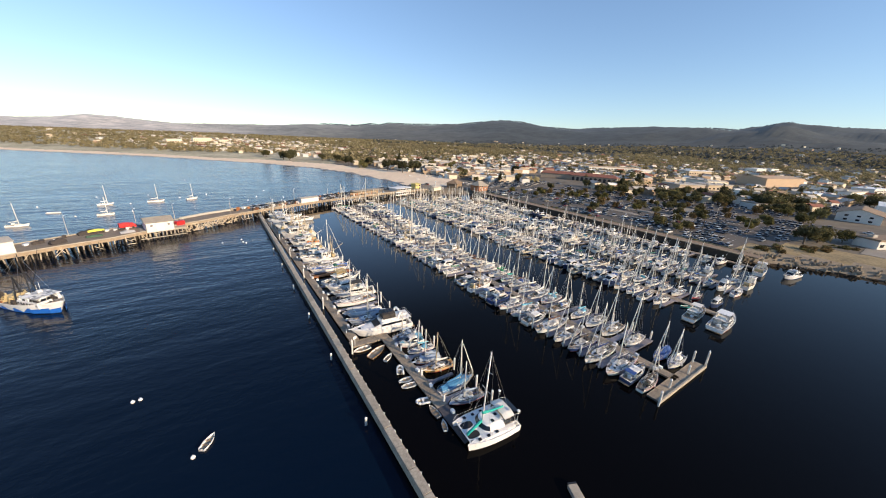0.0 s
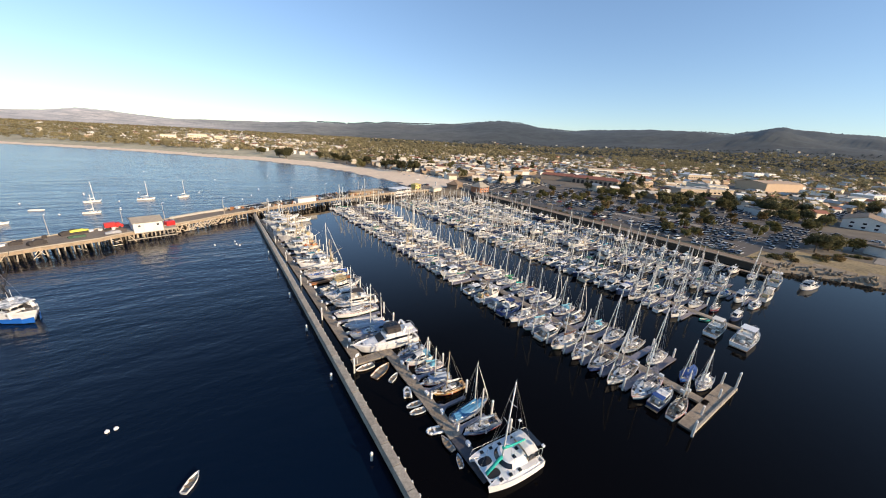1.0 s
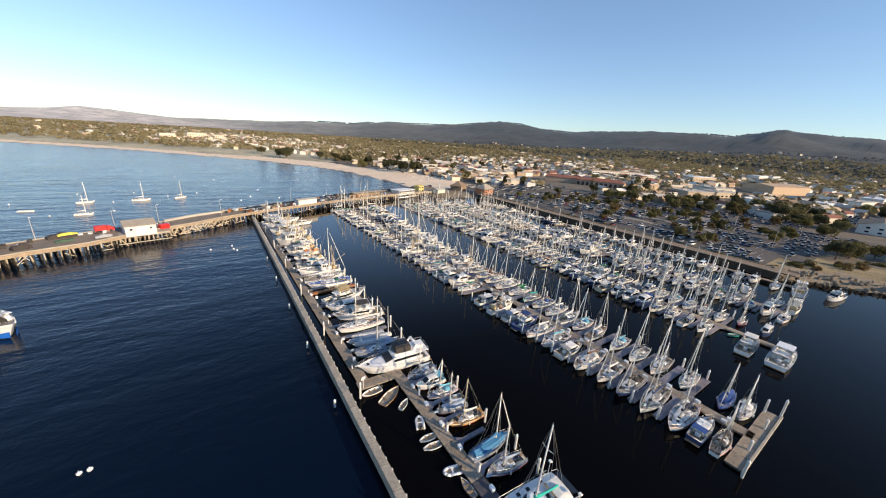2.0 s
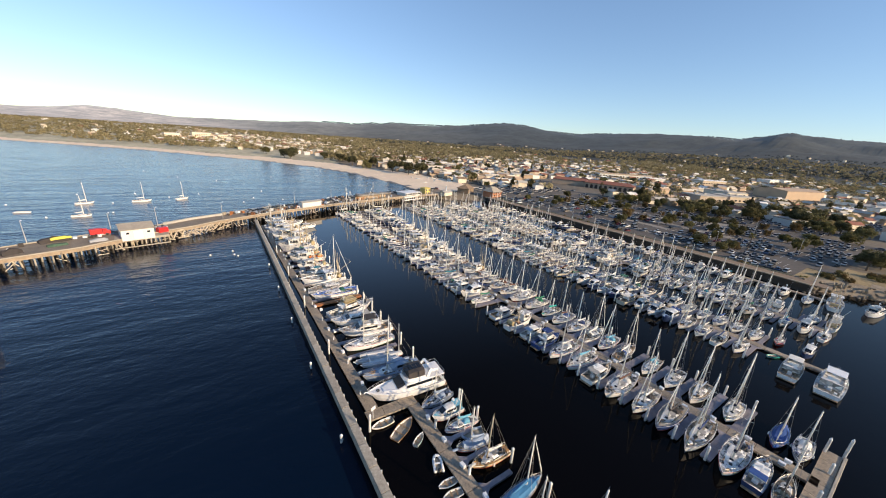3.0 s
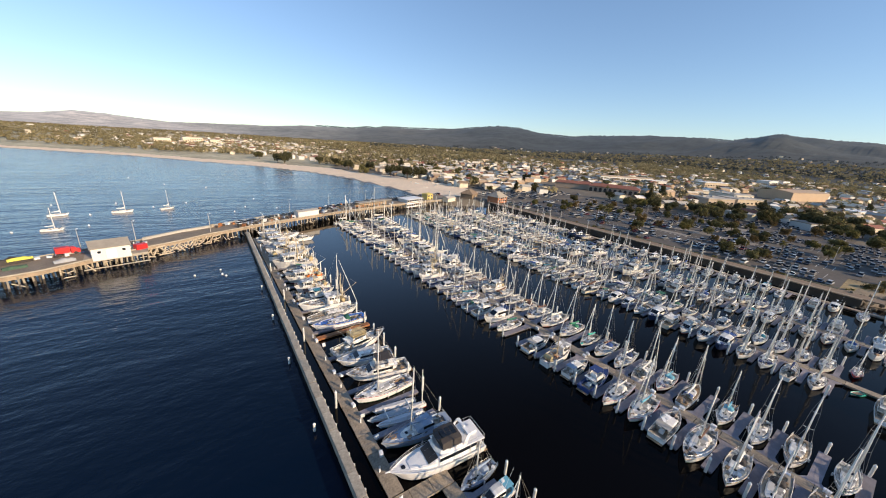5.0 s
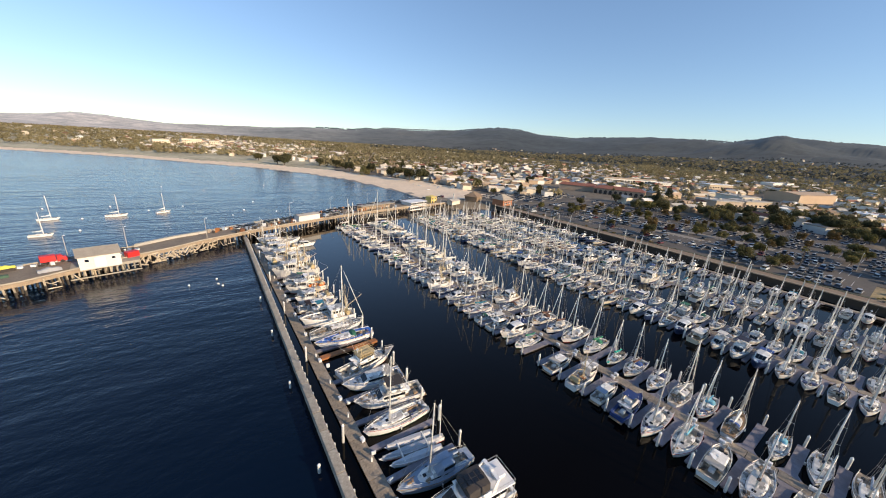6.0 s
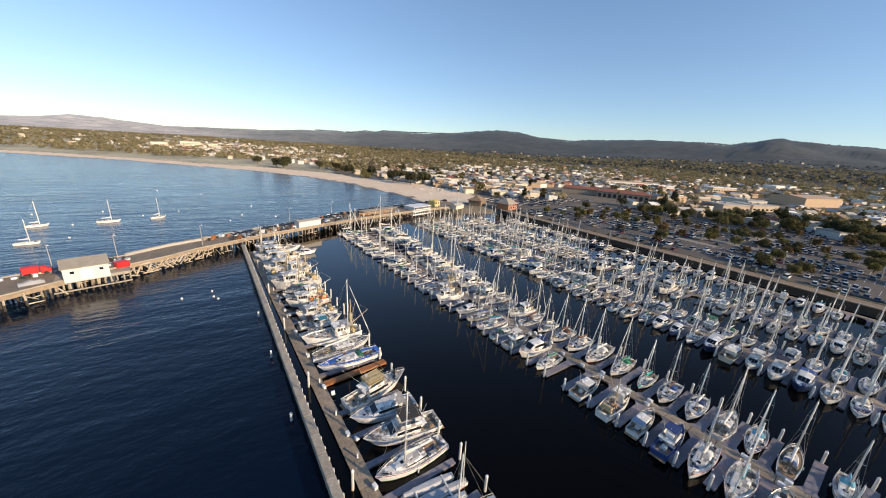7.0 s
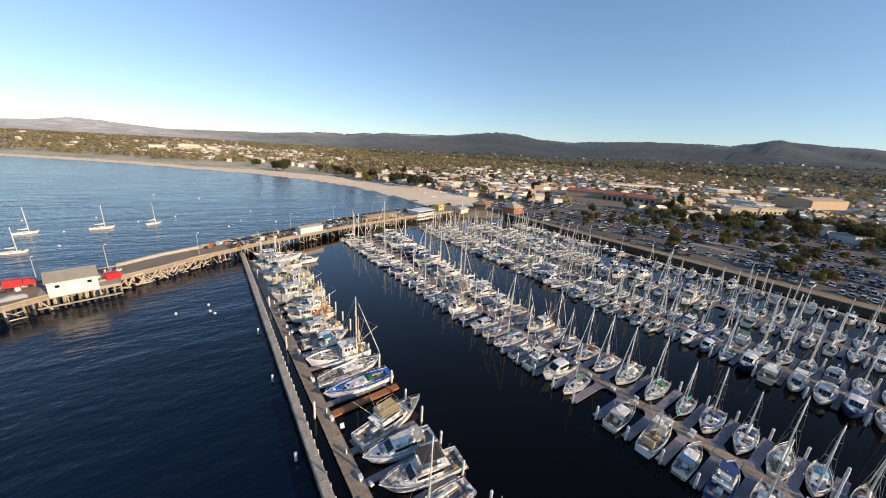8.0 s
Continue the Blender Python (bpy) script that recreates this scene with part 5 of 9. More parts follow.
def motor_yacht():
    b = thing("motor_yacht", "large white flybridge motor yacht with a dark canvas enclosure", "yacht", "moored boats")
    L, bw, fs, fb = 16.2, 4.9, 1.6, 2.5
    hull(b, L, bw, fs, fb, 0.9, 2.6, rake=0.13, flare=0.18, mats=[M_WHITE, M_FOUL, M_STRIPE], rail=0.12)
    deck(b, L, bw, fs, fb, 0.9, 2.6, well=(0.03, 0.12), wide=0.8, depth=0.4, material=M_WHITE)
    z0 = 1.75
    rows = [(-6.2, 2.0, z0, z0 + 1.7), (-3.0, 2.1, z0, z0 + 1.75), (0.6, 2.0, z0, z0 + 1.6), (2.4, 1.75, z0 + 0.1, z0 + 0.75), (5.0, 0.9, z0 + 0.3, z0 + 0.55)]
    bm = B()
    house(bm, rows)
    cab = part("deckhouse", bm, M_WHITE, b)
    side_glass(cab, rows[:2], 0.5, 0.86)
    side_glass(cab, rows[1:3], 0.5, 0.86)
    bm = B()
    a, c = rows[2], rows[3]
    for f0, f1 in ((-0.95, -0.45), (-0.42, 0.42), (0.45, 0.95)):
        slab(bm, [(c[0] - 0.05, f0 * c[1] * 0.9, c[3] + 0.05), (c[0] - 0.05, f1 * c[1] * 0.9, c[3] + 0.05), (a[0] + 0.2, f1 * a[1] * 0.88, a[3] - 0.08), (a[0] + 0.2, f0 * a[1] * 0.88, a[3] - 0.08)], 0.06)
    part("windscreen", bm, M_DARKCAN, cab, "dark windscreen cover")
    bm = B()
    rbox(bm, -7.6, 0.4, -2.2, 2.2, z0 + 1.75, z0 + 1.9, 0.05)
    outline = [(-3.4, -1.9), (-1.0, -1.95), (0.4, -1.5), (0.95, -0.6), (0.95, 0.6), (0.4, 1.5), (-1.0, 1.95), (-3.4, 1.9)]
    for p, q in zip(outline, outline[1:]):
        slab(bm, [(*p, z0 + 1.9), (*q, z0 + 1.9), (q[0] - 0.12, q[1] * 0.97, z0 + 2.6), (p[0] - 0.12, p[1] * 0.97, z0 + 2.6)], 0.07)
    rbox(bm, -6.9, -5.2, -0.8, 0.8, z0 + 1.9, z0 + 2.45, 0.1)
    fl = part("flybridge", bm, M_WHITE, b)
    bm = B()
    rows2 = [[(x, -1.75, z0 + 2.55), (x, -1.6, zt), (x, -0.8, zt + 0.14), (x, 0.8, zt + 0.14), (x, 1.6, zt), (x, 1.75, z0 + 2.55)] for x, zt in ((-3.3, z0 + 3.7), (-1.2, z0 + 3.8), (0.1, z0 + 3.6))]
    loft(bm, rows2)
    part("canvas_enclosure", bm, M_DARKCAN, fl, "dark brown canvas enclosure with clear panels")
    for x in (-2.9, -2.0, -1.1, -0.2):
        for y in (-0.75, 0.05):
            bm = B()
            rbox(bm, x, x + 0.75, y, y + 0.7, z0 + 3.86, z0 + 3.96, 0.02)
            part("solar_panel", bm, M_GLASS, fl)
    bm = B()
    for sgn in (-1, 1):
        slab(bm, [(-4.2, sgn * 2.0, z0 + 1.9), (-3.4, sgn * 2.0, z0 + 1.9), (-4.4, sgn * 1.7, z0 + 3.6), (-4.9, sgn * 1.7, z0 + 3.6)], 0.1)
    rbox(bm, -4.95, -4.35, -1.8, 1.8, z0 + 3.55, z0 + 3.68, 0.04)
    part("radar_arch", bm, M_WHITE, fl)
    bm = B()
    tube(bm, (-4.6, 0, z0 + 3.65), (-4.6, 0, z0 + 3.95), 0.33, 0.28, 12)
    part("radar_dome", bm, M_CAP, fl)
    rail(b, L, bw, fs + 0.1, fb + 0.1, 0.3, 0.985, 0.9, 2.6, h=0.75, n=9, r=0.028)
    bm = B()
    pipe(bm, [(-7.5, -2.1, z0 + 2.6), (-7.5, 2.1, z0 + 2.6)], 0.03, 5)
    for sgn in (-1, 1):
        pipe(bm, [(-7.5, sgn * 2.1, z0 + 2.6), (-3.5, sgn * 2.1, z0 + 2.6)], 0.03, 5)
        for x in (-7.5, -6.2, -4.9):
            tube(bm, (x, sgn * 2.1, z0 + 1.9), (x, sgn * 2.1, z0 + 2.6), 0.025, 0.025, 4)
            tube(bm, (x, sgn * 2.1, fs), (x, sgn * 2.1, z0 + 1.8), 0.05, 0.05, 5)
    part("boat_deck_rail", bm, M_STEEL, b)
    bm = B()
    rbox(bm, -8.7, -8.0, -2.0, 2.0, 0.3, 0.42, 0.03)
    part("swim_platform", bm, M_TEAK, b)
    bm = B()
    for x, y in ((3.4, 0), (5.9, 0)):
        rbox(bm, x - 0.3, x + 0.3, y - 0.3, y + 0.3, 2.25, 2.42, 0.03)
    part("deck_hatch", bm, M_GLASS, b)
    for y in (-1.2, 0.1):
        bm = B()
        tube(bm, (-2.6, -2.6 + 0.4 * y, 0.9), (-2.4, -2.6 + 0.4 * y, 1.6), 0.2, 0.2, 8)
        part("fender", bm, M_CAP, b)
    bm = B()
    tube(bm, (7.9, 0, 2.65), (8.7, 0, 2.7), 0.12, 0.1, 6)
    part("bow_pulpit", bm, M_WHITE, b)
    return b


def covered_multihull():
    """A stripped trimaran lying under grey covers."""
    b = thing("trimaran", "grey-covered trimaran with folded outer hulls on the dock", "trimaran", "moored boats")
    for y, L in ((-1.7, 8.6), (0.0, 11.5), (1.7, 9.2)):
        hull(b, L, 1.5, 0.75, 0.95, 0.55, 2.3, mats=[M_WHITE, M_FOUL, M_STRIPE], y0=y)
        bm = B()
        rows = []
        for s in (0.03, 0.25, 0.5, 0.75, 0.95):
            w, z = max(0.12, beam_at(s, 1.5, 0.55, 2.3)), sheer_at(s, 0.75, 0.95)
            rows.append([(-L / 2 + L * s, y - w, z), (-L / 2 + L * s, y - w * 0.5, z + 0.42), (-L / 2 + L * s, y + w * 0.5, z + 0.42), (-L / 2 + L * s, y + w, z)])
        loft(bm, rows)
        part("hull_cover", bm, M_RUBBER, b, "pale grey boat cover")
    bm = B()
    for x in (-2.4, 2.2):
        tube(bm, (x, -2.1, 1.1), (x, 2.1, 1.1), 0.14, 0.14, 7)
    part("cross_beam", bm, M_ALU, b)
    bm = B()
    tube(bm, (-4.9, 0.2, 0.8), (-4.7, 0.2, 8.8), 0.1, 0.07, 6)
    part("mast", bm, M_ALU, b)
    return b


# a pool of boats: each pattern is built once and then copied
POOL = {}


def put_boat(kind, maker, x, y, head, s=1.0):
    """Sets the first of a pattern in its place, at its built size, and copies of it after that."""
    if kind not in POOL:
        POOL[kind] = maker()
        POOL[kind].matrix_basis = pose(x, y, 0, 0, 0, head)
        return POOL[kind]
    return copy_thing(POOL[kind], pose(x, y, 0, 0, 0, head) @ Matrix.Diagonal((s, s, s, 1)))

# ---- the marina, dock by dock ----
DOCK_A = dock("dock", "long grey planked floating dock along the seawall", 22.9, 19.8, 71.5, 216, 4.0)
CROSS = dock("dock", "short grey floating dock joining two walkways", 21.3, 31.2, 70.2, 70.0, 3.3)
DOCK_A2 = dock("dock", "floating dock with dinghies and small boats", 30.1, 30.1, 42.3, 68.75, 4.0)
DOCK_HEAD = dock("dock", "dark float at the head of the small-boat dock", 30.1, 30.1, 33.5, 42.3, 4.4, mat("dark_decking", (0.075, 0.07, 0.075), 0.7, scale=1.2, var=0.3))


def walk2(y):
    return 79.6 - (y - 25) * 0.02


DOCK_2 = dock("dock", "long grey floating dock lined with sailing boats", walk2(22.2), walk2(236), 22.2, 236, 4.0)
END_FLOAT = dock("dock", "pale end float across the head of the dock", 68.6, 91.0, 21.15, 21.25, 3.7)
bm = B()
rbox(bm, 68.4, 91.2, 19.55, 19.98, 0.1, 0.82, 0.05)
part("fender_beam", bm, M_TANRAIL, END_FLOAT, "pale timber fender beam")
END_FLOAT.matrix_basis = pose(0, 1.0, 0)
DOCK_3 = dock("dock", "long floating dock lined with boats", 125.6, 125.0, 28, 240, 6.0)
DOCK_4 = dock("dock", "long floating dock lined with boats", 158.6, 158.4, 34, 238, 6.0)
DOCK_5 = dock("dock", "floating dock beside the quay", 194.6, 193.4, 38, 236, 6.0)

FULL_SLOOPS = [(9.5, 12.5), (10.5, 13.8), (8.6, 11.2), (11.5, 15.0), (9.0, 11.8), (10.0, 13.2), (8.2, 10.6), (11.0, 14.2), (9.8, 12.6), (8.9, 12.0)]


def full_sloop(i):
    L, mh = FULL_SLOOPS[i % len(FULL_SLOOPS)]
    return lambda: sloop(L, mh, 10 + i, True)


def lean_sloop(i):
    L, mh = FULL_SLOOPS[i % len(FULL_SLOOPS)]
    return lambda: sloop(L, mh, 40 + i, False)


def full_cruiser(i):
    L = (9.5, 10.5, 8.4, 11.5, 9.0, 7.8)[i % 6]
    return lambda: cruiser(L, 60 + i, True, fly=i % 2 == 0)


def lean_cruiser(i):
    L = (9.5, 10.5, 8.4, 11.5, 9.0, 7.8)[i % 6]
    return lambda: cruiser(L, 80 + i, False, fly=i % 2 == 1)


def any_fisher(i, full):
    L = (11.0, 13.0, 9.5, 14.5)[i % 4]
    return lambda: fishing_boat(L, 100 + i, full, house_fwd=i % 2 == 0)


def berth(rng, x, y, head, room, full, sail=0.7, fish=0.05):
    """A boat of some kind that fits a berth of that many metres."""
    k = rng.random()
    if k < sail:
        i = rng.randrange(10)
        L = FULL_SLOOPS[i][0]
        s = min(room / L, 1.4) * rng.uniform(0.9, 1.08)
        put_boat(("sloop", full, i), full_sloop(i) if full else lean_sloop(i), x, y, head, s)
    elif k < 1 - fish:
        i = rng.randrange(6)
        L = (9.5, 10.5, 8.4, 11.5, 9.0, 7.8)[i]
        s = min(room / L, 1.4) * rng.uniform(0.9, 1.06)
        put_boat(("cruiser", full, i), full_cruiser(i) if full else lean_cruiser(i), x, y, head, s)
    else:
        i = rng.randrange(4)
        L = (11.0, 13.0, 9.5, 14.5)[i]
        s = min(room / L, 1.35) * rng.uniform(0.95, 1.08)
        put_boat(("fisher", full, i), any_fisher(i, full), x, y, head, s)


# the inner dock beside the seawall: boats as they lie, from the crossing northwards
motor_yacht().matrix_basis = pose(30.8, 73.2, 0, 0, 0, 176)
# the ketch's grey-blue hull and deck carry the yacht's shade in their colour
b = sloop(13.2, 14.4, 201, True, hull_mats=[M_GREYBLUE, M_FOUL, M_STRIPE], canvas=M_GREYBLUE, deck_mat=M_GREYBLUE, label="pilothouse ketch with a covered boom, painted grey-blue for shade", dodger=True)
b.matrix_basis = pose(30.6, 79.4, 0, 0, 0, 179)
bm = B()
rows = [(-2.6, 1.35, 1.5, 2.9), (-0.6, 1.35, 1.5, 2.9), (0.4, 1.1, 1.5, 2.2)]
house(bm, rows)
pilot = part("pilothouse", bm, M_GREYBLUE, b)
side_glass(pilot, rows[:2], 0.5, 0.9)
covered_multihull().matrix_basis = pose(29.8, 85.2, 0, 0, 0, 174)
sloop(12.8, 14.6, 203, True, hull_mats=[M_WHITE, M_FOUL, M_STRIPE], canvas=M_SAIL, label="white sailing sloop with open cockpit and pale sail cover").matrix_basis = pose(30.0, 91.8, 0, 0, 0, 183)
cruiser(13.8, 204, True, True, canvas=M_DARKCAN, hull_mats=[M_WHITE, M_FOUL, M_STRIPE], label="white sport fishing cruiser with a tan bridge").matrix_basis = pose(31.3, 97.6, 0, 0, 0, 173)
cruiser(12.6, 205, True, False, canvas=M_GREYROOF, hull_mats=[M_WHITE, M_FOUL, M_STRIPE], deck_mat=M_GREYBLUE, label="white express cruiser with a long flat grey-blue foredeck").matrix_basis = pose(30.4, 103.6, 0, 0, 0, 176)
cruiser(14.2, 206, True, True, tower=True, canvas=M_BRASS, hull_mats=[M_WHITE, M_FOUL, M_STRIPE], label="sport fishing boat with a straw-coloured tower and outriggers").matrix_basis = pose(31.8, 109.6, 0, 0, 0, 12)
bm = B()
rows = [[(-7, -0.7, 0.2), (7, -0.7, 0.2), (7, 0.7, 0.2), (-7, 0.7, 0.2)], [(-7, -0.7, 0.66), (7, -0.7, 0.66), (7, 0.7, 0.66), (-7, 0.7, 0.66)]]
loft(bm, rows)
rf = tagged(part("finger_float", bm, M_RUSTY), "rust-brown painted timber finger float", "dock", "floating docks")
rf.matrix_basis = pose(30.2, 117.2, 0, 0, 0, 4)
sloop(14.6, 0, 208, True, hull_mats=[M_WHITE, M_BLUE, M_BLUE], deck_mat=M_BLUE, label="long blue and white launch without a mast", tent=None).matrix_basis = pose(30.2, 121.6, 0, 0, 0, 182)
sloop(14.4, 18.4, 209, True, hull_mats=[M_WHITE, M_FOUL, M_STRIPE], canvas=M_SAIL, label="tall white sailing yacht, bow towards the fairway").matrix_basis = pose(30.5, 126.9, 0, 0, 0, 6)
rng = random.Random(11)
y, k = 133.0, 0
while y < 191:
    x = 29.6 - (y - 130) * 0.02
    if k in (5, 6):
        gear = fishing_boat(12.6, 215 + k, True, house_fwd=k == 5, label="white fishing boat with orange gear heaped on deck")
        gear.matrix_basis = pose(x, y, 0, 0, 0, 178)
        bm, r2 = B(), random.Random(k)
        for _ in range(22):
            px, py = r2.uniform(-5.4, -0.6), r2.uniform(-1.3, 1.3)
            rbox(bm, px - 0.35, px + 0.35, py - 0.3, py + 0.3, 1.1, 1.5 + r2.uniform(0, 0.7), 0.06)
        tagged(part("orange_gear", bm, M_ORANGE, gear), "orange floats and totes on the deck", kind="stuff")
    else:
        berth(rng, x, y, 180 if rng.random() < 0.6 else 0, 13.6 + 2.6 * (y > 160), True, 0.16, 0.45 if y < 155 else 0.75)
    y += 4.6 + 0.6 * (y > 160)
    k += 1
cruiser(14.4, 221, True, True, canvas=M_WHITE, hull_mats=[M_WHITE, M_FOUL, M_STRIPE], label="large white charter boat with a long row of windows").matrix_basis = pose(27.6, 196.6, 0, 0, 0, 178)
for L, x, y, hd, sd, fwd in ((15.5, 28.2, 202.6, 181, 222, True), (18.5, 29.0, 209.6, 2, 223, False), (15.0, 28.4, 216.6, 178, 224, True)):
    fishing_boat(L, sd, True, hull_mats=[M_WHITE, M_FOUL, M_STRIPE], house_fwd=fwd, label="big white fishing boat with booms and a tall wheelhouse", boom_mat=M_ALU).matrix_basis = pose(x, y, 0, 0, 0, hd)
cruiser(8.0, 225, True, False, canvas=M_SAIL, hull_mats=[M_WHITE, M_FOUL, M_STRIPE], label="broad white houseboat with a pale flat roof").matrix_basis = pose(40.2, 205.8, 0, 0, 0, 4)
for i in range(18):
    y = 76.0 + i * 6.25
    if i != 6:
        finger(DOCK_A, 22.9 - (y - 70) * 0.021, y, 13.4, 1, 1.1)
    dock_pile(37.3 - (y - 76) * 0.012, y, 1.0 + 0.12 * (i % 3))
for y in (67.4, 92.6, 117.8, 143.0, 168.2, 193.6):
    dock_pile(20.6 - (y - 92.6) * 0.0105, y, 1.35)

# small boats along the outer part of that dock
cat = catamaran()
cat.matrix_basis = pose(34.2, 34.4, 0, 0, 0, 175.5)
sloop(7.6, 9.3, 301, True, hull_mats=[M_GREYBLUE, M_FOUL, M_STRIPE], canvas=M_GREYBLUE, label="grey-blue small sloop with a dark cover", dodger=False).matrix_basis = pose(35.4, 41.7, 0, 0, 0, 175)
sloop(9.2, 11.1, 302, True, hull_mats=[M_GREYBLUE, M_FOUL, M_STRIPE], canvas=M_TEALBLUE, label="sailing boat under a full blue canvas tent", tent=M_TEALBLUE, dodger=False).matrix_basis = pose(35.8, 45.7, 0, 0, 0, 3) @ Matrix.Diagonal((1, 0.8, 1, 1))
sloop(7.6, 9.6, 303, True, hull_mats=[M_YELLOWHULL, M_FOUL, M_STRIPE], canvas=M_SAIL, deck_mat=M_VARNISH, label="yellow varnished wooden sailing boat with a bowsprit", mast_mat=M_WOODMAST, dodger=False).matrix_basis = pose(35.6, 52.5, 0, 0, 0, 177)
sloop(6.6, 8.7, 304, True, hull_mats=[M_GREYBLUE, M_FOUL, M_STRIPE], canvas=M_GREYBLUE, label="small grey-blue daysailer under a cover", tent=M_GREYBLUE, dodger=False).matrix_basis = pose(34.8, 56.0, 0, 0, 0, 172)
inflatable(4.4, "white rigid inflatable boat with an outboard", M_GREYBLUE).matrix_basis = pose(36.3, 57.9, 0, 0, 0, 166)
sloop(7.0, 8.6, 305, True, hull_mats=[M_WHITE, M_FOUL, M_STRIPE], canvas=M_SKYBLUE, label="small white sloop with light blue covers", tent=None).matrix_basis = pose(35.4, 60.3, 0, 0, 0, 178)
cruiser(6.6, 306, True, False, canvas=M_SKYBLUE, hull_mats=[M_WHITE, M_FOUL, M_STRIPE], deck_mat=M_SKYBLUE, label="light blue cuddy fishing boat with a canvas top").matrix_basis = pose(34.6, 63.7, 0, 0, 0, 180)
sloop(7.6, 8.0, 307, True, hull_mats=[M_GREYBLUE, M_FOUL, M_STRIPE], canvas=M_GREYBLUE, deck_mat=M_GREYBLUE, label="grey-blue small sloop with bare deck", jib=False).matrix_basis = pose(34.8, 67.6, 0, 0, 0, 187)
for x, y, s in ((39.0, 66.0, 1.0), (39.4, 60.6, 1.0), (38.6, 50.6, 1.1), (39.4, 43.6, 1.1), (39.3, 38.6, 1.1)):
    dock_pile(x, y, s)
for y, ln in ((43.6, 6.5), (49.2, 6.0), (54.3, 5.5), (58.8, 5.5), (65.7, 5.5)):
    finger(DOCK_A2, 31.2, y, ln, 1, 0.8)
skiff(4.2, 1, mats=[M_WHITE, M_TEAK, M_TEAK], label="white open skiff with brown gunwales", motor=True).matrix_basis = pose(23.3, 67.6, 0, 0, 0, 183)
skiff(5.6, 2, mats=[M_VARNISH, M_TEAK, M_WHITE], label="long open wooden skiff with pale gunwales").matrix_basis = pose(26.2, 65.0, 0, 0, 0, 30)
skiff(2.9, 3, label="small white pulling dinghy tied astern").matrix_basis = pose(27.5, 61.6, 0, 0, 0, 34)
inflatable(2.9, "pale grey inflatable tender at the dock", M_CAP).matrix_basis = pose(27.9, 56.2, 0, 0, 0, 68)
skiff(3.1, 5, mats=[M_GREYBLUE, M_WHITE, M_WHITE], label="grey open dinghy beside the dock").matrix_basis = pose(27.4, 52.7, 0, 0, 0, 176)
skiff(3.2, 6, mats=[M_RUBBER, M_WHITE, M_WHITE], label="pale grey open dinghy beside the dock").matrix_basis = pose(27.2, 50.9, 0, 0, 0, 172)
inflatable(2.9, "white inflatable tender beside the dock", M_CAP).matrix_basis = pose(27.7, 45.6, 0, 0, 0, 164)
skiff(3.5, 8, mats=[M_BLACK, M_BLACK, M_BLACK], label="dark open dinghy under the dock edge").matrix_basis = pose(28.2, 42.3, 0, 0, 0, 92)
skiff(2.4, 9, mats=[M_GREYBLUE, M_WHITE, M_WHITE], label="small grey-blue dinghy beside the dock").matrix_basis = pose(28.1, 38.6, 0, 0, 0, 70)

# the long second dock: named berths at its near end, then berths of all kinds
WEST = {
    24.9: lambda: sloop(8.0, 9.5, 401, True, canvas=M_DARKCAN, label="grey small sloop with a dark cover"),
    28.0: lambda: cruiser(8.4, 402, True, False, canvas=M_BLUECAN, label="white cuddy cruiser with a blue canvas top"),
    31.4: lambda: sloop(12.4, 12.6, 403, True, hull_mats=[M_WHITE, M_FOUL, M_STRIPE], deck_mat=M_DECK, label="broad white cruising sloop with a bare deck"),
    36.7: lambda: sloop(12.4, 15.0, 404, True, hull_mats=[M_WHITE, M_FOUL, M_STRIPE], label="white sailing yacht with pointed bow"),
    41.6: lambda: sloop(11.6, 10.0, 405, True, hull_mats=[M_NAVY, M_FOUL, M_STRIPE], canvas=M_DARKCAN, deck_mat=M_SOLE, label="dark blue double-ended boat with a brown cover"),
    46.3: lambda: sloop(10.5, 13.0, 406, True, hull_mats=[M_WHITE, M_FOUL, M_STRIPE], label="white sloop, hull rounded at the stern"),
    51.6: lambda: sloop(12.4, 12.0, 407, True, hull_mats=[M_WHITE, M_FOUL, M_STRIPE], label="white sloop with a dark blue cover"),
    56.6: lambda: cruiser(9.8, 408, True, False, canvas=M_GREYROOF, label="white cabin motor boat with a pale awning"),
    61.4: lambda: sloop(11.4, 13.5, 409, True, hull_mats=[M_WHITE, M_FOUL, M_STRIPE], canvas=M_SKYBLUE, label="white sloop with light blue covers"),
    66.5: lambda: sloop(11.4, 14.0, 410, True, hull_mats=[M_WHITE, M_FOUL, M_STRIPE], canvas=M_SAIL, label="white sailing yacht with pale sail cover"),
    71.2: lambda: cruiser(10.0, 411, True, True, canvas=M_NAVY, hull_mats=[M_NAVY, M_FOUL, M_STRIPE], deck_mat=M_NAVY, label="motor boat wrapped in dark blue canvas"),
    76.0: lambda: cruiser(8.6, 412, True, False, canvas=M_GREYBLUE, label="pale grey cuddy motor boat"),
    81.4: lambda: fishing_boat(10.4, 413, True, label="brown-decked salmon troller with nets", boom_mat=M_WOODMAST),
    87.6: lambda: cruiser(9.8, 414, True, False, canvas=M_GREYROOF, hull_mats=[M_WHITE, M_BLUE, M_BLUE], label="white and blue boat with a flat pale canopy"),
    98.0: lambda: sloop(9.6, 11.5, 415, True, hull_mats=[M_WHITE, M_FOUL, M_STRIPE], canvas=mat("green_canvas", (0.02, 0.16, 0.1), 0.8, scale=4), label="white sloop with green covers"),
}
for y, make in WEST.items():
    head = 180 if y in (31.4, 36.7, 41.6, 46.3, 51.6, 61.4, 66.5, 98.0) else 0
    make().matrix_basis = pose(72.6 - (y - 25) * 0.02, y, 0, 0, 0, head + 2)
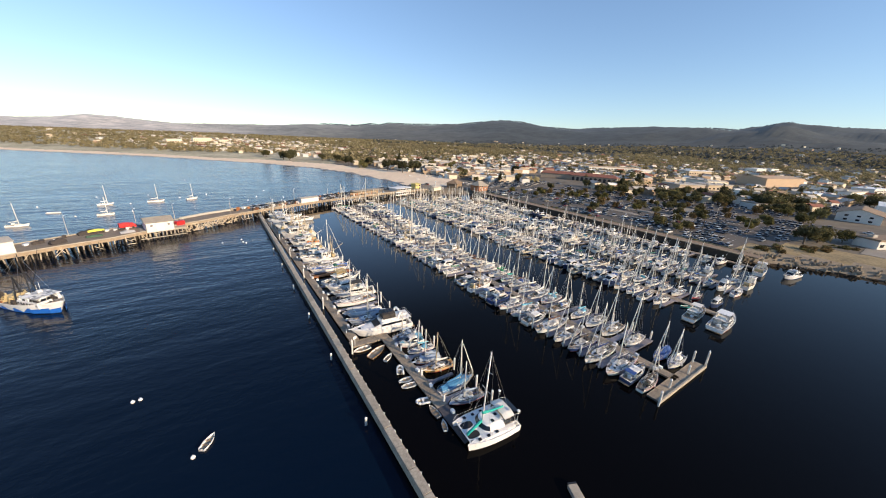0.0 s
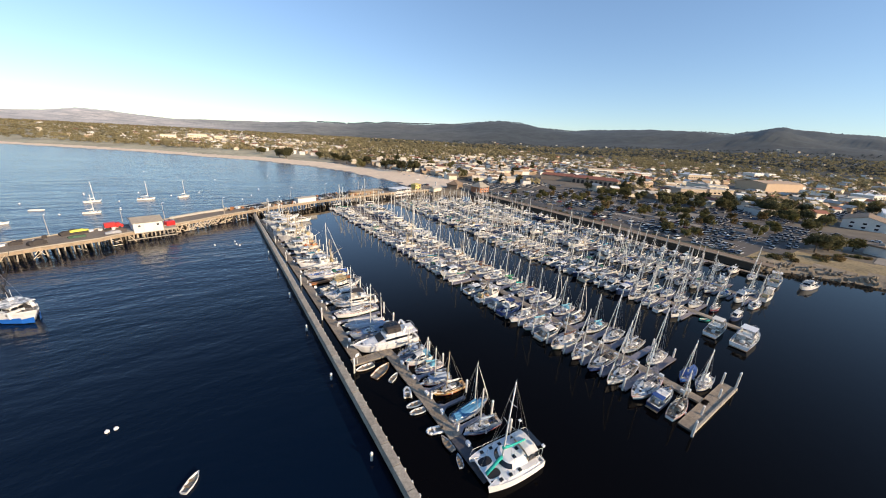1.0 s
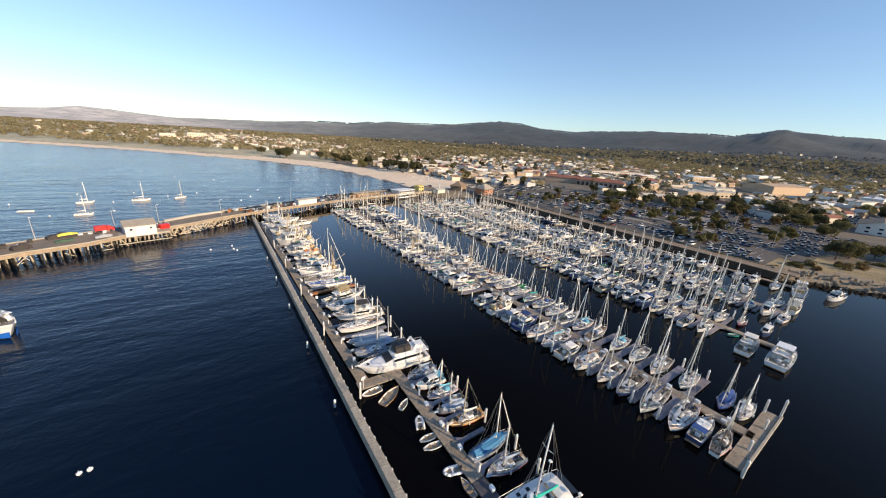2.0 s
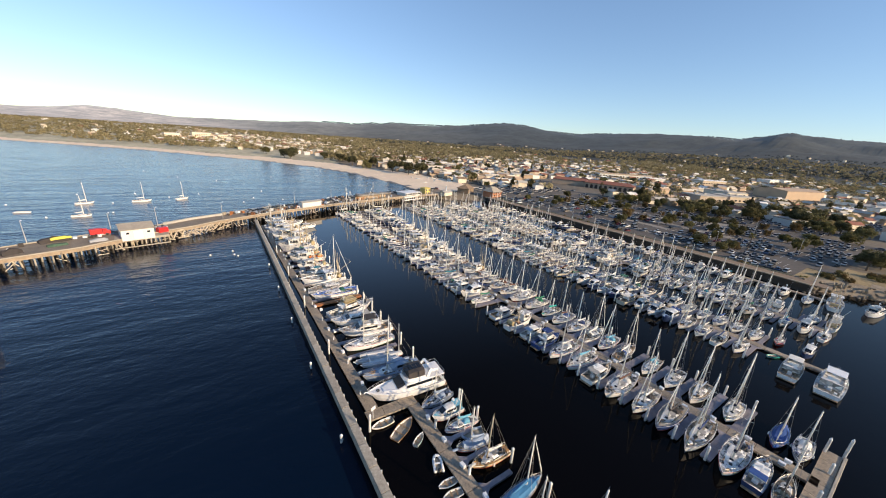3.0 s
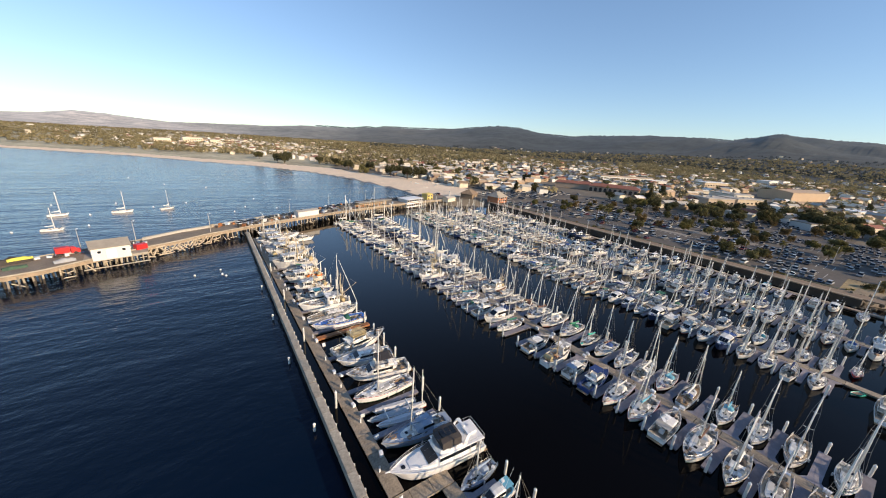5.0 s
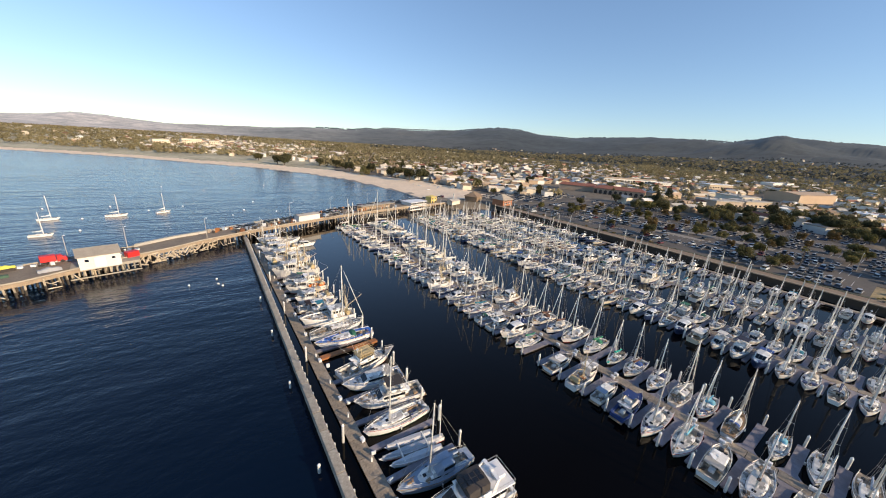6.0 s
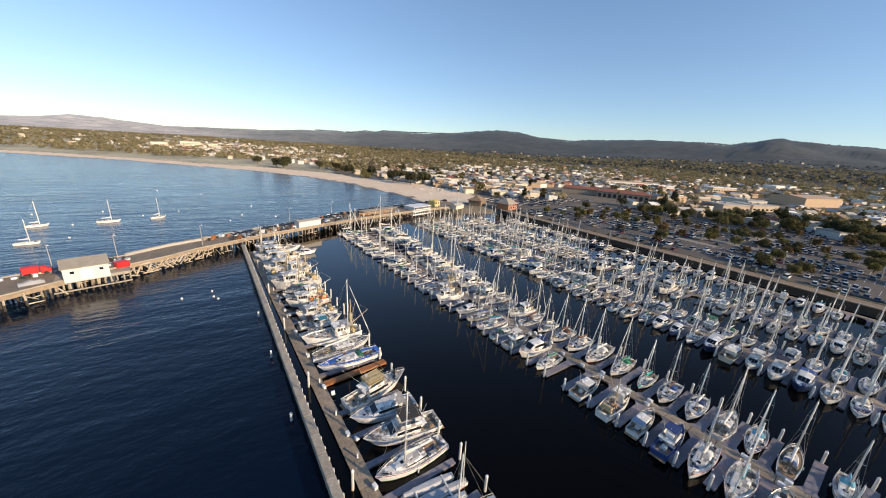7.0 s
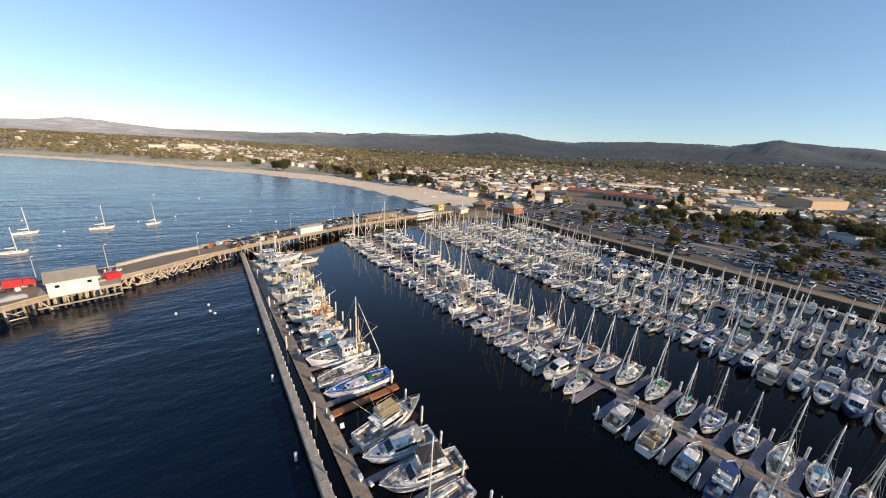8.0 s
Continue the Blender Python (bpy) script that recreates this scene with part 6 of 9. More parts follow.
EAST = {
    25.4: lambda: sloop(8.6, 9.8, 421, True, canvas=M_SAIL, label="white sloop with dark blue coachroof cover"),
    28.6: lambda: sloop(8.4, 10.2, 422, True, hull_mats=[M_BLUE, M_FOUL, M_STRIPE], canvas=M_BLUECAN, tent=M_BLUECAN, label="sloop with its cockpit under a blue cover"),
    35.6: lambda: sloop(9.6, 15.0, 423, True, hull_mats=[M_WHITE, M_FOUL, M_STRIPE], label="white sloop with a tall mast"),
    41.6: lambda: sloop(10.4, 13.4, 424, True, hull_mats=[M_WHITE, M_FOUL, M_STRIPE], canvas=M_GREYBLUE, label="white sailing yacht with grey covers"),
    46.7: lambda: sloop(10.2, 13.6, 425, True, hull_mats=[M_WHITE, M_FOUL, M_STRIPE], label="white sailing yacht with slender mast"),
    51.8: lambda: sloop(9.4, 11.4, 426, True, hull_mats=[M_WHITE, M_FOUL, M_STRIPE], canvas=M_SKYBLUE, label="white sloop with light blue covers"),
    58.0: lambda: sloop(9.8, 12.8, 427, True, hull_mats=[M_WHITE, M_FOUL, M_STRIPE], deck_mat=M_TEAK, label="white ketch with tan deck"),
    62.8: lambda: sloop(10.2, 12.5, 428, True, hull_mats=[M_WHITE, M_FOUL, M_STRIPE], canvas=M_SKYBLUE, label="white sloop with bright blue covers"),
    67.2: lambda: sloop(10.6, 13.6, 429, True, hull_mats=[M_WHITE, M_FOUL, M_STRIPE], canvas=M_SAIL, label="white cruising ketch with pale covers"),
    72.2: lambda: sloop(10.8, 11.8, 430, True, hull_mats=[M_WHITE, M_FOUL, M_STRIPE], label="white sloop, broad in the beam"),
    77.4: lambda: sloop(10.4, 13.4, 431, True, hull_mats=[M_WHITE, M_FOUL, M_STRIPE], label="white sloop with tan dodger"),
    82.0: lambda: sloop(8.6, 11.6, 432, True, hull_mats=[M_WHITE, M_FOUL, M_STRIPE], canvas=M_TEAL, label="small white sloop with teal covers"),
    87.7: lambda: sloop(11.0, 14.6, 433, True, hull_mats=[M_WHITE, M_FOUL, M_STRIPE], canvas=mat("dark_green_canvas", (0.03, 0.2, 0.1), 0.8, scale=4), label="white sailing yacht with green sail cover"),
    93.8: lambda: sloop(12.4, 14.0, 434, True, hull_mats=[M_WHITE, M_FOUL, M_STRIPE], canvas=M_SAIL, label="cream sailing yacht with pale covers"),
}
for y, make in EAST.items():
    make().matrix_basis = pose(86.3 - (y - 25) * 0.012, y, 0, 0, 0, 182 if y not in (58.0, 67.2) else 2)


def edge_w(y):
    return 69.0 - (y - 20) * 0.032


def edge_e(y):
    return 91.0 - (y - 25) * 0.012 + max(0, y - 140) * 0.12


rng = random.Random(5)
for side, named, gaps in ((-1, WEST, (93.0,)), (1, EAST, (31.6,))):
    ys = sorted(list(named) + list(gaps))
    while ys[-1] < 230:
        ys.append(ys[-1] + 5.15)
    for k, (y, nxt) in enumerate(zip(ys, ys[1:] + [ys[-1] + 5.15])):
        xw, far = walk2(y), edge_w(y) if side < 0 else edge_e(y)
        mid = (y + nxt) / 2
        if nxt - y > 3.6:
            finger(DOCK_2, xw + side * 1.1, mid, round(abs(far - xw) * 2) / 2 - 1.0, side, 1.6)
            if y < 180 or k % 2 == 0:
                dock_pile(far + side * 0.1, mid, 1.1)
        if y not in named and y not in gaps:
            room = abs(far - xw) - 1.4
            berth(rng, xw + side * (1.4 + room / 2), y, 180 if rng.random() < 0.65 else 0, room, y < 150, 0.74 if y < 160 else 0.66, 0.06)
dock_pile(91.6, 21.0, 1.6)
dock_pile(90.0, 23.2, 1.3)
dock_pile(68.0, 20.6, 1.3)
dock_pile(75.0, 21.75, 1.0)
dock_pile(84.0, 21.75, 1.0)

# the third, fourth and quay-side docks
cruiser(14.6, 501, True, True, canvas=M_WHITE, hull_mats=[M_WHITE, M_FOUL, M_STRIPE], label="large white sport fishing cruiser on the dock head").matrix_basis = pose(120.0, 26.8, 0, 0, 0, 2)
cruiser(12.0, 502, True, True, canvas=M_SAIL, hull_mats=[M_WHITE, M_FOUL, M_STRIPE], label="white cabin cruiser with a pale bridge cover").matrix_basis = pose(118.4, 33.4, 0, 0, 0, 3)
cruiser(7.6, 503, True, False, canvas=M_SAIL, label="small cream cabin motor boat").matrix_basis = pose(133.0, 33.2, 0, 0, 0, 180)
sloop(6.4, 7.4, 504, True, hull_mats=[M_RED, M_FOUL, M_STRIPE], label="small red-hulled daysailer with short mast").matrix_basis = pose(134.4, 39.2, 0, 0, 0, 180)
skiff(3.4, 17, mats=[M_TEAL, M_WHITE, M_TEAL], label="small turquoise dinghy beside the dock head").matrix_basis = pose(122.6, 38.0, 0, 0, 0, 150)
rng = random.Random(8)
y, k = 39.5, 0
while y < 238:
    for side in (-1, 1):
        finger(DOCK_3, 125.4 + side * 1.1, y + 2.4, 9.0, side, 1.1)
        if k % 2 == 0:
            dock_pile(125.4 + side * 10.8, y + 2.4, 1.1)
        if y > 42:
            berth(rng, 125.4 + side * 6.4, y, 180 if rng.random() < 0.6 else 0, 10.4, False, 1.0 if y < 60 else 0.68, 0.05)
    y += 4.5
    k += 1
y, k = 33.0, 0
while y < 236:
    for side in (-1, 1):
        finger(DOCK_4, 158.5 + side * 1.1, y + 2.4, 8.6, side, 1.1)
        if k % 3 == 0:
            dock_pile(158.5 + side * 10.4, y + 2.4, 1.1)
        if rng.random() < 0.94:
            berth(rng, 158.5 + side * 6.3, y, 180 if rng.random() < 0.5 else 0, 10.2, False, 0.7, 0.04)
    y += 4.55
    k += 1
y, k = 50.0, 0
while y < 232:
    finger(DOCK_5, 193.0, y + 2.5, 8.0, -1, 1.0)
    if rng.random() < 0.9:
        berth(rng, 187.6, y, 180 if rng.random() < 0.5 else 0, 9.2, False, 0.5, 0.03)
    y += 4.8
    k += 1
cruiser(12.5, 505, False, True, hull_mats=[M_WHITE, M_FOUL, M_STRIPE], label="white motor cruiser lying off the rocks").matrix_basis = pose(195.0, 27.5, 0, 0, 0, 172)
fishing_boat(13.5, 506, False, label="tan and white fishing boat at the end of the quay", boom_mat=M_WOODMAST).matrix_basis = pose(190.5, 36.5, 0, 0, 0, 8)
sloop(10.0, 14.5, 507, False, label="white sloop at the end of the quay dock").matrix_basis = pose(186.5, 43.0, 0, 0, 0, 182)

# dock boxes and power posts
bm = B()
rbox(bm, -0.45, 0.45, -0.28, 0.28, 0.58, 1.1, 0.05)
locker = tagged(part("dock_box", bm, M_CAP), "white fibreglass dock box on the walkway", "dock box", "dock boxes")
bm = B()
rbox(bm, -0.48, 0.48, -0.31, 0.31, 1.1, 1.18, 0.03)
part("lid", bm, M_WHITE, locker)
rng = random.Random(21)
first = True
for y in np.arange(26, 170, 5.15):
    for side in (-1, 1):
        if rng.random() < 0.7:
            m = pose(walk2(y) + side * 0.78, y + 0.4 + rng.uniform(-0.5, 0.5), 0, 0, 0, 90 + rng.uniform(-8, 8))
            if first:
                locker.matrix_basis = m
                first = False
            else:
                copy_thing(locker, m)
for y in np.arange(78, 170, 12.4):
    copy_thing(locker, pose(23.7 - (y - 70) * 0.021, y + rng.uniform(-1, 1), 0, 0, 0, 90 + rng.uniform(-10, 10)))
for y in (36.2, 40.0, 48.0, 53.6, 59.0, 64.5):
    copy_thing(locker, pose(30.9, y, 0, 0, 0, 90 + rng.uniform(-10, 10)))
bm = B()
for i in range(3):
    box(bm, -0.35, 0.35, -0.3 + 0.2 * i, 0.3, 0.58 + 0.22 * i, 0.8 + 0.22 * i)
step = tagged(part("boarding_step", bm, M_CAP), "white plastic boarding step on the dock", "steps", "boarding steps")
step.matrix_basis = pose(24.2, 82.0, 0, 0, 0, 200)
for i in range(9):
    y = 75 + i * 12.4 + rng.uniform(-0.8, 0.8)
    copy_thing(step, pose(24.35 - (y - 70) * 0.021 + rng.uniform(-0.2, 0.5), y, 0, 0, 0, rng.choice((0, 180, 90)) + rng.uniform(-20, 20)))
bm = B()
rbox(bm, -0.12, 0.12, -0.12, 0.12, 0.58, 1.5, 0.03)
post = tagged(part("power_post", bm, M_CAP), "white dock power post", "power post", "power posts")
bm = B()
rbox(bm, -0.16, 0.16, -0.16, 0.16, 1.5, 1.66, 0.03)
part("lamp_head", bm, M_GREYROOF, post)
post.matrix_basis = pose(22.2, 76.0, 0)
for y in (43.2, 52.0, 62.0):
    copy_thing(post, pose(31.0, y, -0.4) @ Matrix.Diagonal((1.5, 1.5, 1.7, 1)))
for i in range(1, 12):
    copy_thing(post, pose(23.3 - i * 0.22, 76.0 + i * 10.4, 0))
bm = B()
rbox(bm, -0.5, 0.5, -0.04, 0.04, 2.6, 3.3, 0.01)
sign = tagged(part("dock_sign", bm, M_CAP), "blank white sign board on a dock pile", "sign", "")
bm = B()
tube(bm, (0, 0.08, 0.5), (0, 0.08, 3.3), 0.09, 0.09, 8)
part("post", bm, M_PILE, sign)
sign.matrix_basis = pose(22.2, 69.2, 0, 0, 0, 20)

# floating things off the docks
skiff(3.2, 15, label="white dinghy lying at a mooring buoy").matrix_basis = pose(-7.3, 55.9, 0, 0, 0, 56)
bm = B()
bmesh.ops.create_icosphere(bm, subdivisions=2, radius=0.36, matrix=Matrix.Translation((0, 0, 0.1)))
buoy = tagged(part("mooring_buoy", bm, M_CAP, smooth=True), "white round mooring buoy", "buoy", "mooring buoys")
bm = B()
tube(bm, (0, 0, 0.4), (0, 0, 0.62), 0.06, 0.06, 6)
part("ring", bm, M_STEEL, buoy)
buoy.matrix_basis = pose(-9.3, 53.9, 0)
for x, y in ((-18.1, 73.3), (-19.2, 73.2), (4.6, 178.5), (-3.0, 176.0), (5.0, 173.8), (6.1, 171.6), (-27, 312), (-11, 322), (-47, 268), (-75, 330), (-52, 296), (0, 395), (-30, 420), (-60, 470),
             (22, 300), (30, 330), (-95, 300), (-47, 330), (48, 420), (15, 285), (40, 290), (-70, 262)):
    copy_thing(buoy, pose(x, y, 0) @ Matrix.Diagonal((1.25, 1.25, 1.25, 1)) if y > 200 else pose(x, y, 0))
for i, (x, y, hd, L, mh) in enumerate(((-39, 298.5, 8, 9.5, 12.0), (-19.3, 303.5, 30, 7.6, 11.5), (-64, 296.5, 20, 8.2, 12.5), (-57.3, 261, 5, 7.6, 10.5), (-86, 245.5, 2, 8.2, 11.5))):
    sloop(L, mh, 520 + i, False, hull_mats=[M_WHITE, M_FOUL, M_WHITE], canvas=M_SAIL, label="white sloop swinging on a mooring in the bay", jib=False).matrix_basis = pose(x, y, 0, 0, 0, hd)
skiff(6.2, 16, label="white open boat on a mooring in the bay").matrix_basis = pose(-82, 277, 0, 0, 0, -6)
b = fishing_boat(22.0, 530, True, hull_mats=[M_WHITE, M_BLUE, M_BLUE], house_fwd=True, label="blue and white steel trawler with gantry and net drum", boom_mat=M_BLACK)
b.matrix_basis = pose(-47.6, 131.2, 0, 0, 0, -45)
bm = B()
hullb = [(s, beam_at(s, 7.0, 0.78, 2.7)) for s in (0, 0.2, 0.42, 0.67, 0.87, 0.97)]
for sgn in (-1, 1):
    for (s0, w0), (s1, w1) in zip(hullb, hullb[1:]):
        q = [(-11 + 22 * s0, sgn * (w0 * 0.97 + 0.05), 0.2), (-11 + 22 * s1 - 0.35 * (s1 > 0.9), sgn * (w1 * 0.93 + 0.04), 0.2), (-11 + 22 * s1 - 0.1 * (s1 > 0.9), sgn * (w1 * 0.99 + 0.05), 1.75), (-11 + 22 * s0, sgn * (w0 + 0.05), 1.3)]
        slab(bm, q if sgn < 0 else q[::-1], 0.04)
part("blue_hull_band", bm, M_BLUE, b)
bm = B()
for sgn in (-1, 1):
    pipe(bm, [(-9.6, sgn * 2.5, 1.5), (-9.8, sgn * 1.8, 7.6)], 0.17, 6)
    pipe(bm, [(-1.8, sgn * 2.6, 1.5), (-2.2, sgn * 1.4, 9.6)], 0.16, 6)
    pipe(bm, [(-2.2, sgn * 1.4, 9.0), (-9.8, sgn * 1.8, 7.2)], 0.09, 5)
    pipe(bm, [(-2.0, sgn * 1.6, 6.0), (-6.0, sgn * 5.4, 8.6)], 0.1, 5)
pipe(bm, [(-9.8, -1.8, 7.6), (-9.8, 1.8, 7.6)], 0.17, 6)
pipe(bm, [(-2.2, -1.4, 9.6), (-2.2, 1.4, 9.6)], 0.16, 6)
pipe(bm, [(-2.2, 0, 9.6), (9.8, 0, 3.8)], 0.04, 4)
part("stern_gantry", bm, M_BLACK, b)
bm = B()
rbox(bm, -1.2, 6.4, -2.75, 2.75, 1.5, 3.3, 0.12)
part("deckhouse", bm, M_WHITE, b)
bm = B()
rows, r2 = [], random.Random(8)
for i in range(9):
    f = i / 8
    h = 2.6 * math.sin(math.pi * (0.12 + 0.76 * f)) * r2.uniform(0.8, 1.1)
    rows.append([(-8.8 + 5.6 * f, -2.2 * r2.uniform(0.8, 1), 1.4), (-8.8 + 5.6 * f, -1.5, 1.4 + h * r2.uniform(0.6, 0.9)), (-8.8 + 5.6 * f, 0, 1.4 + h), (-8.8 + 5.6 * f, 1.5, 1.4 + h * r2.uniform(0.6, 0.9)), (-8.8 + 5.6 * f, 2.2, 1.4)])
loft(bm, rows)
part("trawl_net", bm, M_BRASS, b, "straw-coloured trawl heaped on the stern")
bm = B()
for i in range(14):
    x, y = r2.uniform(-10, -1.5), r2.choice((-1, 1)) * r2.uniform(1.9, 2.8)
    rbox(bm, x - 0.4, x + 0.4, y - 0.3, y + 0.3, 1.3, 1.6 + r2.uniform(0.2, 0.9), 0.04)
tagged(part("deck_gear", bm, M_RUSTY, b), kind="stuff")
for material, n, x0, x1, z0, z1 in ((M_WHITE, 26, -1.0, 6.2, 3.3, 4.3), (M_BRASS, 34, -10.4, -1.0, 1.5, 3.2), (M_DARKCAN, 26, -9.5, 7.5, 1.6, 3.9)):
    bm = B()
    for _ in range(n):
        x, y, z = r2.uniform(x0, x1), r2.uniform(-2.7, 2.7), r2.uniform(z0, z1)
        a, q, c = r2.uniform(0.15, 0.6), r2.uniform(0.15, 0.5), r2.uniform(0.15, 0.45)
        box(bm, x - a, x + a, y - q, y + q, z0 - 0.2, z + c, 0, Matrix.Identity(4))
    tagged(part("deck_gear", bm, material, b), kind="stuff")
bm = B()
for k in range(7):
    box(bm, -0.9 + k * 1.02, -0.3 + k * 1.02, -2.79, -2.7, 2.2, 2.9)
part("window_row", bm, M_BLACK, b)
bm = B()
rbox(bm, 2.6, 3.6, -0.5, 0.5, 5.0, 5.6, 0.1)
tube(bm, (2.0, 0.9, 4.6), (2.0, 0.9, 7.4), 0.05, 0.04, 5)
tube(bm, (4.4, -0.9, 4.6), (4.4, -0.9, 7.8), 0.05, 0.03, 5)
part("radar_mast", bm, M_WHITE, b)

bm = B()
rbox(bm, -2.6, 2.6, -0.75, 0.75, -0.2, 0.7, 0.06)
wf = tagged(part("work_float", bm, M_TANRAIL), "pale timber work float with a dark bumper", "float", "")
bm = B()
box(bm, 2.6, 2.85, -0.7, 0.7, 0.1, 0.72)
part("bumper", bm, M_BLACK, wf)
wf.matrix_basis = pose(37.5, 16.9, 0, 0, 0, 66)

# ---- the timber wharf ----
WS = [(-144, 130.7), (-102.9, 153.3), (-68, 173.3), (-54.6, 180.5), (-40.2, 186.2), (-33.5, 191.3), (-16.6, 203.1), (-8.4, 207.7), (0.9, 214.9), (14.9, 222.1), (19.4, 225.2), (28.6, 229.3), (51.2, 238.6), (71.8, 246.8), (116, 260.1), (176.6, 272.5)]
WN = [(-144, 146.1), (-102.9, 170.7), (-68, 190.3), (-49.5, 200.7), (-35.1, 206.9), (-20.7, 214.4), (-9.4, 222.7), (1.9, 228.3), (12.2, 234.5), (28.6, 243.2), (47.1, 253), (67.7, 264.3), (90.3, 274), (112.9, 281.7), (149.9, 293), (176.6, 299.2)]
DECK = 4.4


def along(poly, step):
    """Points every so many metres along a line, with its heading."""
    out = []
    for (x0, y0), (x1, y1) in zip(poly, poly[1:]):
        L = math.hypot(x1 - x0, y1 - y0)
        n = max(1, round(L / step))
        for i in range(n):
            out.append((x0 + (x1 - x0) * i / n, y0 + (y1 - y0) * i / n, math.degrees(math.atan2(y1 - y0, x1 - x0))))
    return out


def build_wharf():
    wf = thing("wharf", "long timber wharf on piles with an asphalt deck and pale rails", "wharf", kind="structure")
    bm = B()
    loft(bm, [[(*s, DECK - 0.7), (*n, DECK - 0.7), (*n, DECK), (*s, DECK)] for s, n in zip(WS, WN)])
    part("deck", bm, M_PIER, wf)
    for nm, line, off in (("bull_rail", WS, 0.0), ("bull_rail", WN, 0.0)):
        bm = B()
        loft(bm, [[(x - 0.3, y - 0.2, DECK), (x + 0.3, y + 0.2, DECK), (x + 0.3, y + 0.2, DECK + 0.45), (x - 0.3, y - 0.2, DECK + 0.45)] for x, y in line])
        part(nm, bm, M_TANRAIL, wf, "pale timber bull rail")
    # fascia in browner timber, its shadow put into the colour
    bm = B()
    loft(bm, [[(x + 0.15, y - 0.35, DECK - 1.1), (x + 0.15, y - 0.1, DECK - 1.1), (x + 0.15, y - 0.1, DECK - 0.05), (x + 0.15, y - 0.35, DECK - 0.05)] for x, y in WS])
    part("fascia_beam", bm, M_TIMBER, wf, "weathered fascia timber, browned for shadow")
    # front row of piles one by one, the rest joined, darkened to paint the deck's shade
    bm = B()
    tube(bm, (0, 0, -3), (0, 0, 1.7), 0.28, 0.26, 7, 1)
    tube(bm, (0, 0, 1.7), (0, 0, DECK - 0.3), 0.25, 0.23, 7)
    first = part("pile", bm, [M_PALEPILE, M_DARKPILE], wf)
    rest = B()
    rng = random.Random(4)
    k = 0
    for x, y, a in along(WS, 1.9):
        if rng.random() < 0.13:
            continue
        ob = first if k == 0 else new("pile", first.data)
        ob.parent = wf
        ob.matrix_basis = pose(x + rng.uniform(-0.6, 0.6), y + rng.uniform(-0.3, 0.5), rng.choice((0, 0, 0, -0.3, -0.9)), rng.uniform(-4, 4) + (11 if k % 4 == 0 else 0), rng.uniform(-5, 5), rng.uniform(0, 30))
        k += 1
        for d in (3.0, 6.0, 9.0, 12):
            px, py = x - math.sin(radians(a)) * d, y + math.cos(radians(a)) * d
            tube(rest, (px, py, -3), (px, py, DECK - 0.6), 0.3, 0.28, 5)
    tagged(part("inner_pile", rest, M_DARKPILE, wf), kind="stuff")
    bm = B()
    for i, (x, y, a) in enumerate(along(WS, 0.45)):
        rubble = -17.5 < x < 5
        if rng.random() < (0.95 if rubble else 0.14):
            k = rng.uniform(0.6, 3.2)
            dx, dy = math.cos(radians(a)) * k, math.sin(radians(a)) * k
            z0 = rng.uniform(0.4, DECK - 0.6)
            z1 = max(0.3, min(DECK - 0.5, z0 + rng.choice((0, 0, 0.2, 1.8, -2.0, 2.6, -2.8))))
            q = rng.uniform(-0.7, 0.3)
            tube(bm, (x, y - 0.3 + q - 1.2 * rubble * rng.random(), z0), (x + dx, y + dy - 0.3 + q, z1), rng.uniform(0.1, 0.34 if rubble else 0.2), None, 5)
    tagged(part("cross_bracing", bm, M_PALEPILE, wf), "pale diagonal timber bracing", kind="stuff")
    bm = B()
    loft(bm, [[(x + 0.4, y - 0.9, DECK), (x + 0.4, y + 0.5, DECK), (x + 0.4, y + 0.5, DECK + 1.0), (x + 0.4, y - 0.9, DECK + 1.0)] for x, y in WN[5:10]])
    part("parapet", bm, M_GREYROOF, wf, "low grey parapet along the bay side")
    # loading platform that stands out under the white warehouse
    bm = B()
    ring = [(-32.8, 192.3), (-16.8, 196.6), (-18.1, 207.2), (-34.1, 200.5)]
    loft(bm, [[(x, y, z) for x, y in ring] for z in (DECK - 0.9, DECK + 0.03)])
    loft(bm, [[(x, y, z) for x, y in ((-33, 191.9), (-16.5, 196.3), (-16.6, 196.7), (-33.1, 192.3))] for z in (1.0, 1.35)])
    part("loading_platform", bm, M_TANRAIL, wf)
    for i in range(12):
        f = i / 11
        ob = new("pile", first.data)
        ob.parent = wf
        ob.matrix_basis = pose(-32.6 + 15.6 * f, 192.5 + 4.2 * f, 0, rng.uniform(-3, 3), rng.uniform(-3, 3), 0)
    return wf


build_wharf()


def windows_on(parent, pts, w, h, frame_mat=None):
    """Panes with a frame, each at (x, y, z, turn): facing -y before the turn."""
    for x, y, z, turn in pts:
        bm = B()
        for a, c, d, e in ((-w / 2 - 0.08, w / 2 + 0.08, h / 2, h / 2 + 0.1), (-w / 2 - 0.08, w / 2 + 0.08, -h / 2 - 0.1, -h / 2), (-w / 2 - 0.08, -w / 2, -h / 2, h / 2), (w / 2, w / 2 + 0.08, -h / 2, h / 2)):
            box(bm, a, c, -0.08, 0.05, d, e)
        win = part("window", bm, frame_mat or M_CAP, parent)
        win.matrix_basis = pose(x, y, z, 0, 0, turn)
        bm = B()
        box(bm, -w / 2, w / 2, -0.04, 0.02, -h / 2, h / 2)
        part("pane", bm, M_GLASS, win)


